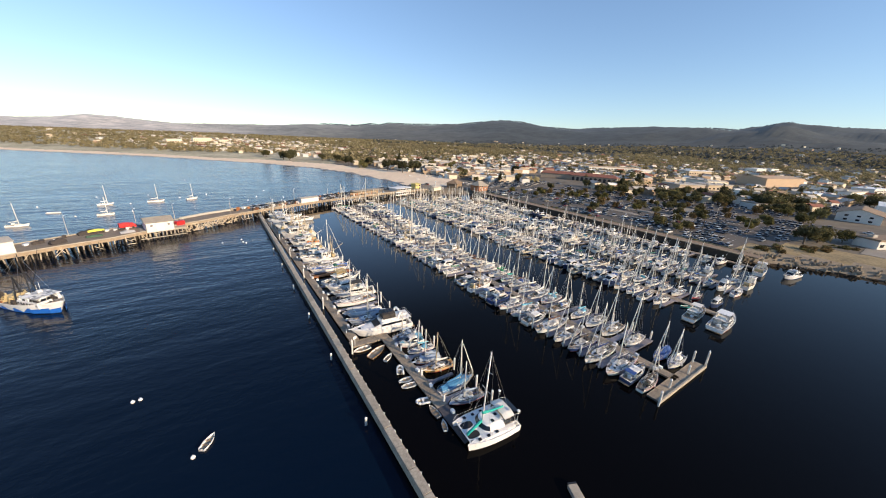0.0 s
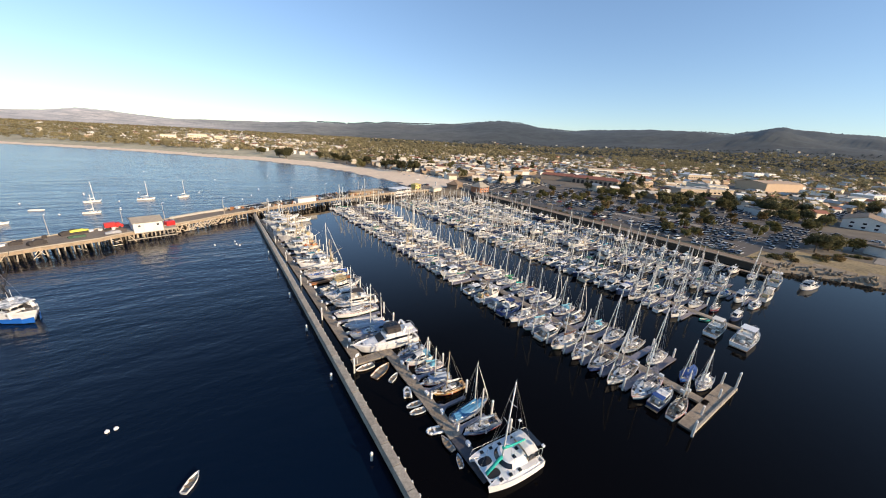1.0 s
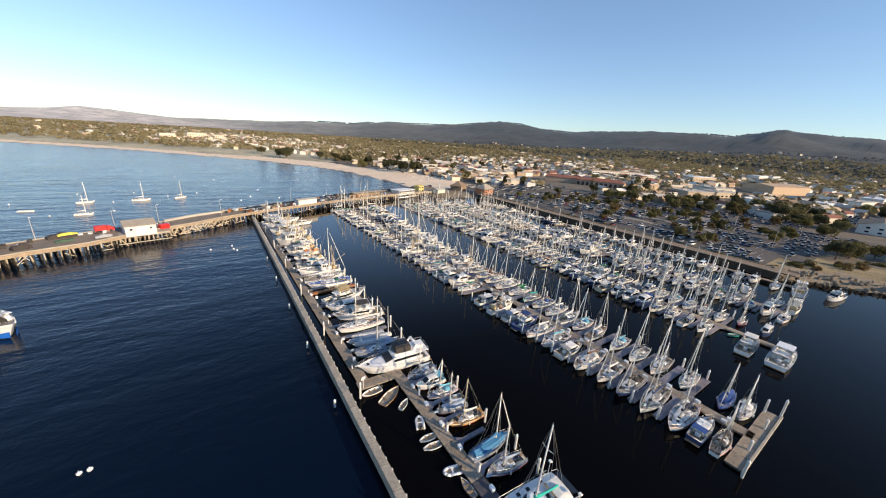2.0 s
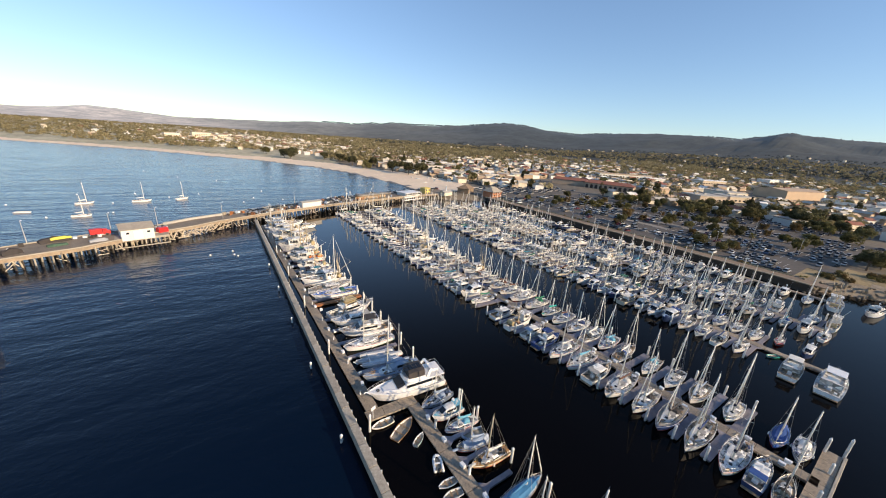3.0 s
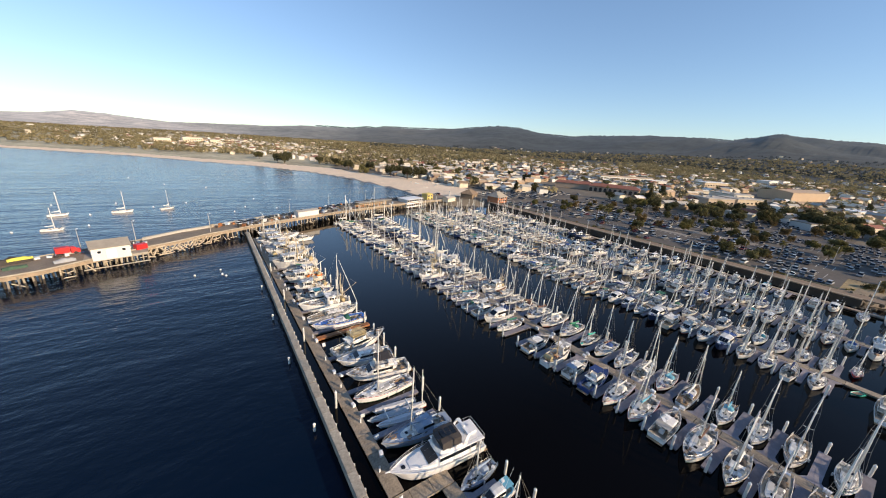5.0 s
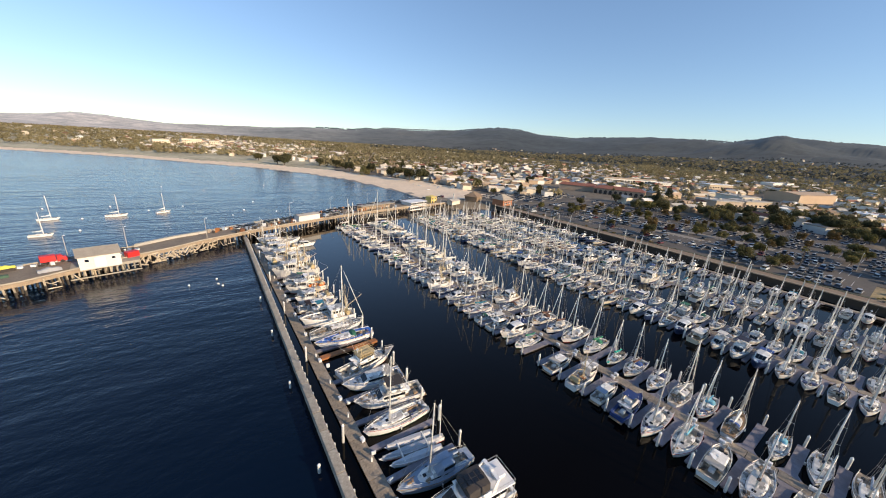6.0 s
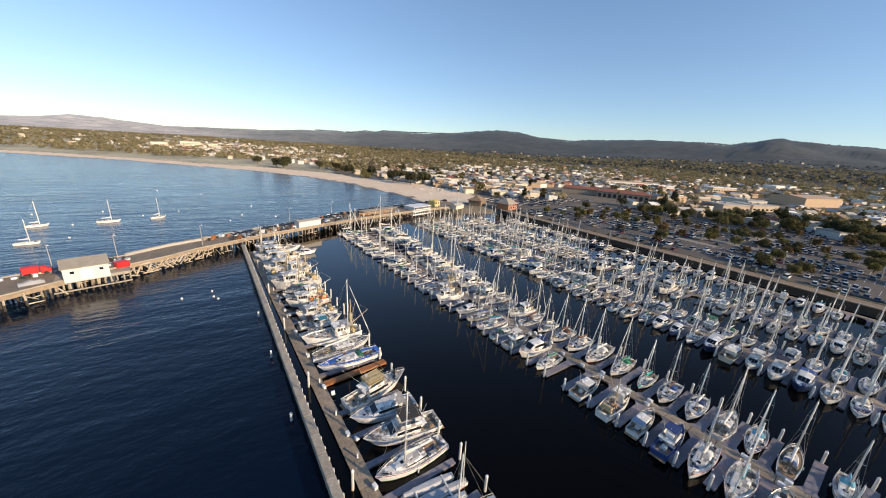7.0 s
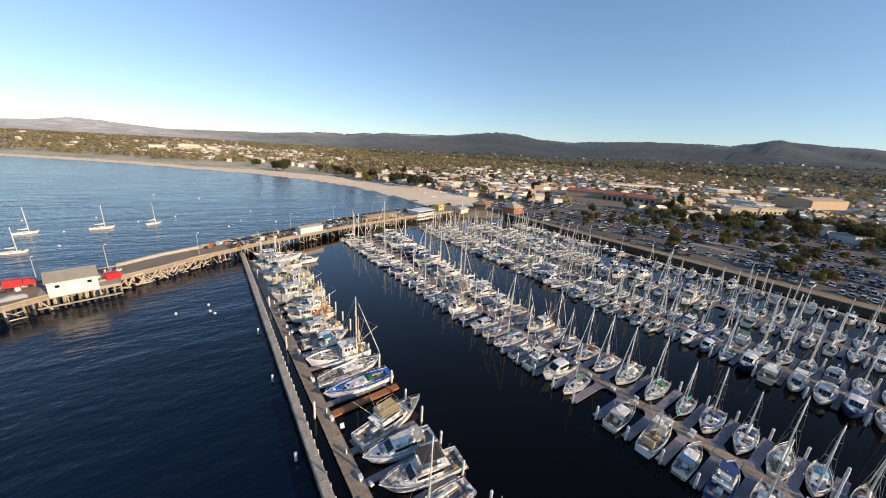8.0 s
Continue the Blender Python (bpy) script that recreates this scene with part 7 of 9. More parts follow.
def gable_house(name, label, w, d, h, rise, wall_mat, roof_mat, over=0.5, axis="x", hip=0.0, solo=False):
    """Walls and a pitched roof; the ridge along x or y."""
    b = None if solo else thing(name, label, "building", "")
    bm = B()
    if axis == "x":
        prof = [(-d / 2, -0.5), (d / 2, -0.5), (d / 2, h), (0, h + rise * (hip == 0)), (-d / 2, h)]
        loft(bm, [[(x, y, z) for y, z in prof] for x in (-w / 2, w / 2)])
    else:
        prof = [(-w / 2, -0.5), (w / 2, -0.5), (w / 2, h), (0, h + rise * (hip == 0)), (-w / 2, h)]
        loft(bm, [[(x, y, z) for x, z in prof] for y in (-d / 2, d / 2)])
    if solo:
        b = tagged(part(name, bm, wall_mat), label, "building", "")
    else:
        part("wall", bm, wall_mat, b)
    bm = B()
    half, lng = (d / 2, w / 2) if axis == "x" else (w / 2, d / 2)
    sl = rise / half
    for sgn in (-1, 1):
        e0, e1 = (lng + over), (lng + over - hip)
        q = [(-e0, sgn * (half + over), h - over * sl + 0.06), (e0, sgn * (half + over), h - over * sl + 0.06), (e1, 0, h + rise + 0.06), (-e1, 0, h + rise + 0.06)]
        if axis != "x":
            q = [(-y, x, z) for x, y, z in q]
        slab(bm, q if sgn < 0 else q[::-1], 0.18)
    if hip:
        for sgn in (-1, 1):
            q = [(sgn * (lng + over), -half - over, h - over * sl + 0.06), (sgn * (lng + over), half + over, h - over * sl + 0.06), (sgn * (lng + over - hip), 0.02, h + rise + 0.06), (sgn * (lng + over - hip), -0.02, h + rise + 0.06)]
            if axis != "x":
                q = [(-y, x, z) for x, y, z in q]
            slab(bm, q if sgn > 0 else q[::-1], 0.18)
    part("roof", bm, roof_mat, b)
    return b


wh = gable_house("warehouse", "white stucco fish warehouse with a shallow tan roof on the wharf", 9.8, 10.5, 3.7, 1.5, M_WALLW, M_TANRAIL, 0.4, "x")
wh.matrix_basis = pose(-27.1, 198.7, DECK, 0, 0, 15)
windows_on(wh, [(-3.0, -5.27, 2.4, 0), (3.2, -5.27, 2.4, 0)], 0.9, 0.8)
bm = B()
box(bm, -1.3, 1.3, -5.33, -5.2, 0, 3.0)
part("loading_door", bm, M_CAP, wh)
wh2 = gable_house("warehouse", "white wharf shed with a pale flat-pitched roof", 12.0, 9.5, 4.2, 0.8, M_WALLW, M_GREYROOF, 0.4, "x")
wh2.matrix_basis = pose(-72.1, 178.4, DECK, 0, 0, 31)
bm = B()
rbox(bm, -1.7, 1.7, -1.2, 1.2, 0.05, 1.9, 0.05)
cn = tagged(part("shipping_container", bm, M_RED), "red steel container standing beside the warehouse", "container", "")
for i in range(6):
    bm = B()
    box(bm, -1.6 + i * 0.58, -1.35 + i * 0.58, -1.25, -1.2, 0.15, 1.8)
    part("rib", bm, M_RED, cn)
cn.matrix_basis = pose(-19.3, 201.6, DECK, 0, 0, 32)


def truck(label, cab_mat, box_mat, L=7.5):
    t = thing("truck", label, "truck", "")
    bm = B()
    rows = [[(x, -1.1, 0.5), (x, 1.1, 0.5), (x, 1.1, z), (x, 0.95, z + 0.15), (x, -0.95, z + 0.15), (x, -1.1, z)] for x, z in ((1.5, 2.3), (2.7, 2.3), (3.0, 1.6), (3.7, 1.5))]
    loft(bm, rows)
    part("cab", bm, cab_mat, t)
    bm = B()
    rbox(bm, -L / 2, 1.3, -1.2, 1.2, 0.8, 2.7, 0.05)
    part("load_body", bm, box_mat, t)
    bm = B()
    slab(bm, [(3.02, -0.9, 1.72), (3.02, 0.9, 1.72), (2.76, 0.85, 2.3), (2.76, -0.85, 2.3)], 0.03)
    part("windscreen", bm, M_GLASS, t)
    for x in (-L / 2 + 0.8, 2.5):
        for sgn in (-1, 1):
            bm = B()
            tube(bm, (x, sgn * 0.85, 0.5), (x, sgn * 1.15, 0.5), 0.5, 0.5, 12)
            part("wheel", bm, M_BLACK, t)
    return t


truck("bright red box truck parked on the wharf", M_RED, M_RED, 4.4).matrix_basis = pose(-39.2, 202.6, DECK, 0, 0, 20)

# fish totes, pallets, dark mounds and a skip on the deck
bm = B()
rbox(bm, -0.6, 0.6, -0.5, 0.5, 0.0, 0.75, 0.04)
tote = tagged(part("fish_tote", bm, M_CAP), "white plastic fish tote on the wharf deck", "fish tote", "fish totes")
bm = B()
box(bm, -0.62, 0.62, -0.52, 0.52, 0.62, 0.75)
part("rim", bm, M_GREYBLUE, tote)
rng = random.Random(31)
tote.matrix_basis = pose(-42.3, 200.5, DECK)
for i in range(20):
    f = rng.random()
    if i < 14:
        x, y = -45.4 + 22.7 * f, 199.5 + 10.3 * f + rng.uniform(0, 2)
    else:
        x, y = -24.8 + 6 * f, 203.6 + 3 * f + rng.uniform(-1, 2.5)
    copy_thing(tote, pose(x, y, DECK, 0, 0, rng.uniform(0, 90)))


def make_mound(label, material, L, w, h, seed):
    r2 = random.Random(seed)
    bm = B()
    rows = []
    for i in range(7):
        f = i / 6
        z = h * (0.5 + 0.5 * math.sin(math.pi * (0.1 + 0.8 * f))) * r2.uniform(0.75, 1.1)
        rows.append([(-L / 2 + L * f, -w / 2 * r2.uniform(0.85, 1.1), 0), (-L / 2 + L * f, -w * 0.3, z * r2.uniform(0.7, 1)), (-L / 2 + L * f, 0.0, z), (-L / 2 + L * f, w * 0.3, z * r2.uniform(0.7, 1)), (-L / 2 + L * f, w / 2, 0)])
    loft(bm, rows)
    ob = tagged(part("tarpaulin_mound", bm, material), label, "tarpaulin", "")
    return ob


make_mound("heap of dark net with yellow floats on the wharf", M_DARKCAN, 8.0, 3.6, 2.1, 1).matrix_basis = pose(-49.7, 198.1, DECK, 0, 0, 28)
hp = make_mound("yellow-green net floats heaped on dark net", mat("yellow_green_net", (0.62, 0.58, 0.09), 0.8, scale=3, var=0.5), 5.4, 1.3, 1.0, 2)
hp.matrix_basis = pose(-47.8, 197.5, DECK + 1.0, 0, 0, 28)
make_mound("low dark mound on the wharf deck", M_DARKCAN, 4.6, 3.0, 2.0, 3).matrix_basis = pose(-56.3, 185.6, DECK, 0, 0, 40)
make_mound("low dark mound beside the shed", M_DARKCAN, 3.2, 2.2, 1.4, 4).matrix_basis = pose(-62.3, 188.2, DECK, 0, 0, 20)
make_mound("dark green net heap on the deck", mat("green_net", (0.06, 0.11, 0.07), 0.9, scale=3, var=0.3), 5.0, 2.4, 0.9, 5).matrix_basis = pose(-47.4, 191.8, DECK, 0, 0, 25)
make_mound("pale grey sheeted boat on the deck", M_RUBBER, 5.0, 2.0, 1.3, 6).matrix_basis = pose(-37.3, 194, DECK, 0, 0, 22)


# crates, spars and small gear scattered along the outer wharf
GEAR, r2 = B(), random.Random(62)
for x, y, a in along(WN[2:6], 0.8):
    if r2.random() < 0.3:
        k = r2.uniform(1.6, 4.5)
        m = pose(x + math.sin(radians(a)) * k, y - math.cos(radians(a)) * k, DECK, 0, 0, r2.uniform(0, 180))
        L, w, h = r2.uniform(0.3, 1.1), r2.uniform(0.25, 0.6), r2.uniform(0.3, 1.2)
        box(GEAR, -L, L, -w, w, 0, h, r2.choice((0, 0, 0, 1, 2)), m)


for line, side in ((WS[9:15], -1), (WN[7:14], 1)):
    for x, y, a in along(line, 0.9):
        if r2.random() < 0.55:
            k = r2.uniform(0.9, 3.2 if side > 0 else 5.5)
            m = pose(x + side * math.sin(radians(a)) * k, y - side * math.cos(radians(a)) * k, DECK, 0, 0, r2.uniform(0, 180))
            L, w, h = r2.uniform(0.25, 0.9), r2.uniform(0.25, 0.6), r2.uniform(0.4, 1.7)
            box(GEAR, -L, L, -w, w, 0, h, r2.choice((0, 0, 1, 2, 3, 4)), m)
tagged(part("wharf_gear", GEAR, [M_DARKCAN, M_GREYBLUE, M_CAP, M_RUSTY, M_TANRAIL]), "crates, bins, nets and gear along the wharf edge", "gear", kind="stuff")

# lamp posts
def lamp_post():
    b = thing("street_lamp", "tall grey lamp post with a short arm", "street lamp", "lamps on the wharf")
    bm = B()
    tube(bm, (0, 0, 0), (0, 0, 8.5), 0.14, 0.08, 7)
    part("pole", bm, M_GREYROOF, b)
    bm = B()
    tube(bm, (0, 0, 8.4), (1.3, 0, 8.8), 0.06, 0.05, 5)
    part("arm", bm, M_GREYROOF, b)
    bm = B()
    rbox(bm, 1.1, 1.8, -0.15, 0.15, 8.72, 8.9, 0.04)
    part("lamp_head", bm, M_CAP, b)
    return b


LAMP = lamp_post()
LAMP.matrix_basis = pose(-56.1, 196.9, DECK, 0, 0, -60)
for x, y in ((-35.5, 204.2), (-21.9, 211.8), (2.5, 219.2), (41, 247.8), (67.7, 263.2), (97.5, 274.5)):
    copy_thing(LAMP, pose(x, y, DECK, 0, 0, -60))


# ---- vehicles ----
def car(kind):
    """A parked car: body with bonnet and boot, cabin glass, four wheels."""
    L, w, h = {"sedan": (4.5, 1.8, 1.42), "suv": (4.7, 1.9, 1.75), "van": (5.2, 2.0, 2.1), "pickup": (5.4, 1.95, 1.8)}[kind]
    bm = B()
    lowh = h * 0.56
    ends = [(-L / 2, 0.35, lowh * 0.85), (-L / 2 + 0.15, 0.25, lowh), (0, 0.25, lowh * 1.03), (L / 2 - 0.9, 0.25, lowh * 0.95), (L / 2 - 0.1, 0.25, lowh * 0.78), (L / 2, 0.35, lowh * 0.6)]
    loft(bm, [[(x, -w / 2, z0), (x, w / 2, z0), (x, w / 2, z1 * 0.9), (x, w * 0.44, z1), (x, -w * 0.44, z1), (x, -w / 2, z1 * 0.9)] for x, z0, z1 in ends])
    ra, rb, fr, ff = {"sedan": (-L * 0.42, -L * 0.25, 0.35, 1.15), "suv": (-L * 0.49, -L * 0.44, 0.5, 1.2), "van": (-L * 0.49, -L * 0.47, 1.3, 1.9), "pickup": (-L * 0.08, -L * 0.05, 0.8, 1.5)}[kind]
    loft(bm, [[(x, -w * 0.36, h - 0.07), (x, w * 0.36, h - 0.07), (x, w * 0.34, h), (x, -w * 0.34, h)] for x in (rb, fr)])
    for x in (-L * 0.3, L * 0.31):
        for sgn in (-1, 1):
            tube(bm, (x, sgn * w * 0.38, 0.33), (x, sgn * w * 0.505, 0.33), 0.33, 0.33, 9, 1)
    b = tagged(part("car", bm, [M_CAR, M_BLACK]), "parked car on the asphalt beside the marina", "car", "parked cars")
    bm = B()
    loft(bm, [[(ra, -w * 0.44, lowh * 0.98), (ff, -w * 0.44, lowh * 0.98), (ff, w * 0.44, lowh * 0.98), (ra, w * 0.44, lowh * 0.98)], [(rb, -w * 0.36, h - 0.06), (fr, -w * 0.36, h - 0.06), (fr, w * 0.36, h - 0.06), (rb, w * 0.36, h - 0.06)]])
    part("cabin_glass", bm, M_GLASS, b)
    return b


CARS = {}


def put_car(kind, x, y, z, turn):
    if kind not in CARS:
        CARS[kind] = car(kind)
        CARS[kind].matrix_basis = pose(x, y, z, 0, 0, turn)
    else:
        copy_thing(CARS[kind], pose(x, y, z, 0, 0, turn))


rng = random.Random(17)
KINDS = ("sedan", "suv", "sedan", "van", "pickup", "suv")
for x, y, a in along(WN[8:], 2.7):
    if rng.random() < 0.8:
        put_car(rng.choice(KINDS), x + math.sin(radians(a)) * 3.6, y - math.cos(radians(a)) * 3.6, DECK, a + 90 + rng.uniform(-5, 5))
for x, y, a in along(WS[10:15], 6.5):
    if rng.random() < 0.6 and not 38 < x < 58 and not 78 < x < 112:
        put_car(rng.choice(KINDS), x - math.sin(radians(a)) * 7.5, y + math.cos(radians(a)) * 7.5, DECK, a + rng.uniform(-8, 8))
# open sheds and buildings along the wharf's landward half
lowshed = gable_house("shed", "long low white shed on the wharf", 13.0, 4.5, 3.0, 0.5, M_WALLW, M_GREYROOF, 0.3, "x")
lowshed.matrix_basis = pose(48.7, 240.8, DECK, 0, 0, 21)


def arcade_shed():
    b = thing("open_shed", "long open timber shed with pale posts along the wharf", "shed", "")
    bm = B()
    rbox(bm, -14, 14, -2.6, 2.6, 3.6, 3.95, 0.05)
    part("roof", bm, M_TANRAIL, b)
    for i in range(15):
        bm = B()
        box(bm, -13.8 + i * 1.97, -13.5 + i * 1.97, -2.5, -2.2, -4.0, 3.6)
        part("post", bm, M_TANRAIL, b)
    bm = B()
    box(bm, -14, 14, 2.2, 2.5, 0, 3.6)
    part("back_wall", bm, M_TANROOF, b)
    return b


arcade_shed().matrix_basis = pose(96.5, 256.7, DECK, 0, 0, 17)


def restaurant():
    b = thing("restaurant", "white two-storey waterfront restaurant with bands of windows on piles", "building", "")
    for z0, z1, w, d in ((0.0, 2.8, 22, 13), (3.1, 5.4, 17, 10)):
        bm = B()
        box(bm, -w / 2, w / 2, -d / 2, d / 2, z0, z1)
        part("wall", bm, M_WALLW, b)
        bm = B()
        rbox(bm, -w / 2 - 0.8, w / 2 + 0.8, -d / 2 - 0.8, d / 2 + 0.8, z1, z1 + 0.35, 0.05)
        part("roof" if z0 else "balcony", bm, M_CAP, b)
        n = 9
        windows_on(b, [(-w / 2 + w * (i + 0.5) / n, -d / 2 - 0.03, z0 + 1.5, 0) for i in range(n)], w / n * 0.78, 1.3)
    for i in range(8):
        bm = B()
        tube(bm, (-11.5 + i * 3.3, -6.2, -8), (-11.5 + i * 3.3, -6.2, 0), 0.25, 0.22, 7)
        part("pile", bm, M_TIMBER, b)
    return b


restaurant().matrix_basis = pose(133, 270, 1.2, 0, 0, 17)
yb = gable_house("kiosk", "small yellow two-storey wharf office with a flat roof", 6.5, 6.0, 5.6, 0.8, M_YELLOW, M_YELLOW, 0.5, "x", 2.0)
yb.matrix_basis = pose(151.4, 275.1, DECK - 1.2, 0, 0, 17)
windows_on(yb, [(-1.6, -3.03, 1.8, 0), (1.6, -3.03, 1.8, 0), (-1.6, -3.03, 4.3, 0), (1.6, -3.03, 4.3, 0)], 1.3, 1.2)
bh = gable_house("boathouse", "white boat works shed with a low tower", 11, 5.5, 2.4, 1.2, M_CREAM, M_GREYROOF, 0.4, "x")
bh.matrix_basis = pose(168.5, 268, 3.7, 0, 0, 20)
bm = B()
rbox(bm, -0.35, 0.35, -0.35, 0.35, 2.4, 8.0, 0.05)
part("tower", bm, M_WALLW, bh)
ob1 = gable_house("harbour_house", "orange boarded harbour building with a tan hipped roof", 12.5, 11, 5.2, 3.4, M_TERRA, M_TANRAIL, 1.0, "x", 5.0)
ob1.matrix_basis = pose(209, 253, 3.7, 0, 0, 10)
windows_on(ob1, [(-4 + 2.7 * i, -5.53, 1.8, 0) for i in range(4)] + [(-4 + 2.7 * i, -5.53, 4.0, 0) for i in range(4)], 1.4, 1.1)
gable_house("harbour_house", "brown boarded harbour building with a dark shingle roof", 13, 11, 4.6, 3.2, M_BROWNROOF, M_BROWNROOF, 1.0, "x", 5.0).matrix_basis = pose(196, 276, 3.7, 0, 0, 30)

# ---- quay along the car park ----
bm = B()
ring = [(199.6, 45), (201.2, 45), (201.2, 251), (199.6, 251)]
loft(bm, [[(x + (0.5 if z < 2 else 0), y, z) for x, y in ring] for z in (-3, 1, 3.4)])
tagged(part("quay_wall", bm, M_DARKPILE), "brown weathered quay wall along the marina", "quay wall", kind="structure")
bm = B()
box(bm, 199.3, 200.6, 45, 251, 3.4, 3.85)
bmesh.ops.bevel(bm, geom=bm.edges[:], offset=0.06, segments=1, affect="EDGES")
tagged(part("quay_coping", bm, M_TIMBER), "weathered concrete coping of the quay", "coping", kind="structure")
bm = B()
box(bm, 200.6, 206.5, 40, 252, 3.3, 3.72)
tagged(part("promenade", bm, M_BROWNROOF), "brown paved footpath along the quay", "pavement", kind="structure")
bm = B()
box(bm, 208.5, 332, 52, 246, 3.3, 3.7)
box(bm, 232, 332, 42, 52, 3.3, 3.7)
tagged(part("car_park", bm, M_ASPHALT), "wide asphalt car park beside the marina", "car park", kind="structure")
bm = B()
box(bm, 206.5, 208.5, 52, 250, 3.3, 3.86)
tagged(part("kerb_strip", bm, M_FOREST), "planted strip between footpath and car park", "planting strip", kind="structure")
bm = B()
box(bm, 334, 344, -150, 420, 3.3, 3.68)
tagged(part("road", bm, M_ASPHALT), "asphalt street behind the car park", "road", kind="structure")
bm = B()
box(bm, -100, 100, -6, 6, 3.3, 3.73, 0, pose(447, 117, 0, 0, 0, 14.8))
tagged(part("road", bm, M_ASPHALT), "asphalt street running inland between trees", "road", kind="structure")
bm = B()
for x0, x1, y0, y1 in ((262, 270, 92, 150), (296, 318, 96, 126), (244, 250, 120, 176), (282, 288, 160, 226)):
    box(bm, x0, x1, y0, y1, 3.6, 3.8)
tagged(part("pale_median", bm, M_PALEPAVE), "pale paved medians in the car park", "median", kind="structure")
bm = B()
for x in (226, 246, 266, 288, 310):
    for k in range(60):
        y = 58 + k * 2.8
        box(bm, x - 5, x + 5, y - 0.07, y + 0.07, 3.7, 3.706)
tagged(part("bay_lines", bm, M_LINE), "painted white parking bay lines", "road marking", kind="stuff")
bm = B()
box(bm, 262, 330, 2, 17, 3.3, 3.75)
tagged(part("terrace", bm, M_PALEPAVE), "pale paved terrace above the rocks", "pavement", kind="structure")
ROWS_X = ((211.5, 0), (222.5, 180), (228.5, 0), (242.5, 180), (252, 0), (260, 180), (273, 0), (284.5, 180), (291, 0), (306, 180), (314, 0), (327, 180))
spots = []
for x, t in ROWS_X:
    y = (44 if x > 236 else 55) + rng.uniform(0, 3)
    while y < 240:
        clump = math.sin(x * 0.11 + y * 0.07) + math.sin(y * 0.19 - x * 0.05)
        if rng.random() < (0.62 if y < 112 else 0.36) * (1.35 if clump > -0.2 else 0.35):
            if x < 270:
                put_car(rng.choice(KINDS), x + rng.uniform(-0.4, 0.4), y, 3.7, t + rng.uniform(-4, 4))
            else:
                spots.append((x + rng.uniform(-0.4, 0.4), y, 3.7, t + rng.uniform(-4, 4)))
        y += 2.8


def parked_rows(spots):
    """The countless cars of the lots further off, joined."""
    bm = B()
    r2 = random.Random(44)
    for x, y, z, turn in spots:
        m = pose(x, y, z, 0, 0, turn)
        L, w, h = r2.choice(((4.4, 1.8, 1.42), (4.7, 1.9, 1.7), (5.3, 2.0, 1.95)))
        rows = [(-L / 2, 0.3, 0.6), (-L / 2 + 0.2, 0.25, h * 0.56), (L / 2 - 0.9, 0.25, h * 0.53), (L / 2, 0.3, h * 0.4)]
        loft(bm, [[m @ Vector(p) for p in ((a, -w / 2, b0), (a, w / 2, b0), (a, w * 0.46, b1), (a, -w * 0.46, b1))] for a, b0, b1 in rows])
        vs = []
        for a0, a1, wy, z0 in ((-L * 0.42, L * 0.25, w * 0.42, h * 0.54), (-L * 0.3, L * 0.1, w * 0.36, h)):
            vs.append([bm.verts.new(m @ Vector(p)) for p in ((a0, -wy, z0), (a1, -wy, z0), (a1, wy, z0), (a0, wy, z0))])
        for i in range(4):
            bm.faces.new((vs[0][i], vs[0][(i + 1) % 4], vs[1][(i + 1) % 4], vs[1][i])).material_index = 1
        bm.faces.new(vs[1])
    tagged(part("parked_cars", bm, [M_FARCAR, M_GLASS]), "rows of cars on the lots further inland", "cars", kind="stuff")


bm = B()
box(bm, 428, 536, 47, 84, 3.2, 3.72)
box(bm, 345, 400, 62, 150, 3.2, 3.70)
box(bm, 214, 336, 252, 300, 3.2, 3.71)
box(bm, 250, 330, 300, 338, 3.2, 3.71)
tagged(part("car_park", bm, M_ASPHALT), "asphalt parking lots inland of the harbour", "car park", kind="structure")
for x in range(432, 534, 9):
    spots += [(x + rng.uniform(-0.5, 0.5), 49 + 2.8 * k, 3.72, rng.choice((0, 180)) + rng.uniform(-4, 4)) for k in range(12) if rng.random() < 0.8]
for x in range(220, 334, 9):
    spots += [(x + rng.uniform(-0.5, 0.5), 256 + 2.9 * k, 3.71, rng.choice((0, 180)) + rng.uniform(-4, 4)) for k in range(27) if rng.random() < 0.5 and not (x < 228 and k < 4) and (k < 15 or x > 254)]
for x in range(349, 398, 8):
    spots += [(x + rng.uniform(-0.5, 0.5), 64 + 2.9 * k, 3.7, rng.choice((0, 180)) + rng.uniform(-4, 4)) for k in range(29) if rng.random() < 0.45]
parked_rows(spots)
for i in range(26):
    put_car(rng.choice(KINDS), rng.choice((336.5, 341.5)), rng.uniform(-60, 380), 3.68, 90 + rng.uniform(-3, 3))
for x, y in ((228, 88), (255, 60), (255, 130), (300, 90), (300, 170), (232, 190)):
    copy_thing(LAMP, pose(x, y, 3.7, 0, 0, rng.choice((0, 180))))

# low shrubs, rocks of the shore
def rock_mesh(seed):
    r2 = random.Random(seed)
    bm = B()
    bmesh.ops.create_icosphere(bm, subdivisions=1, radius=1.0)
    for v in bm.verts:
        v.co *= r2.uniform(0.65, 1.15)
        v.co.z *= 0.7
    return bm


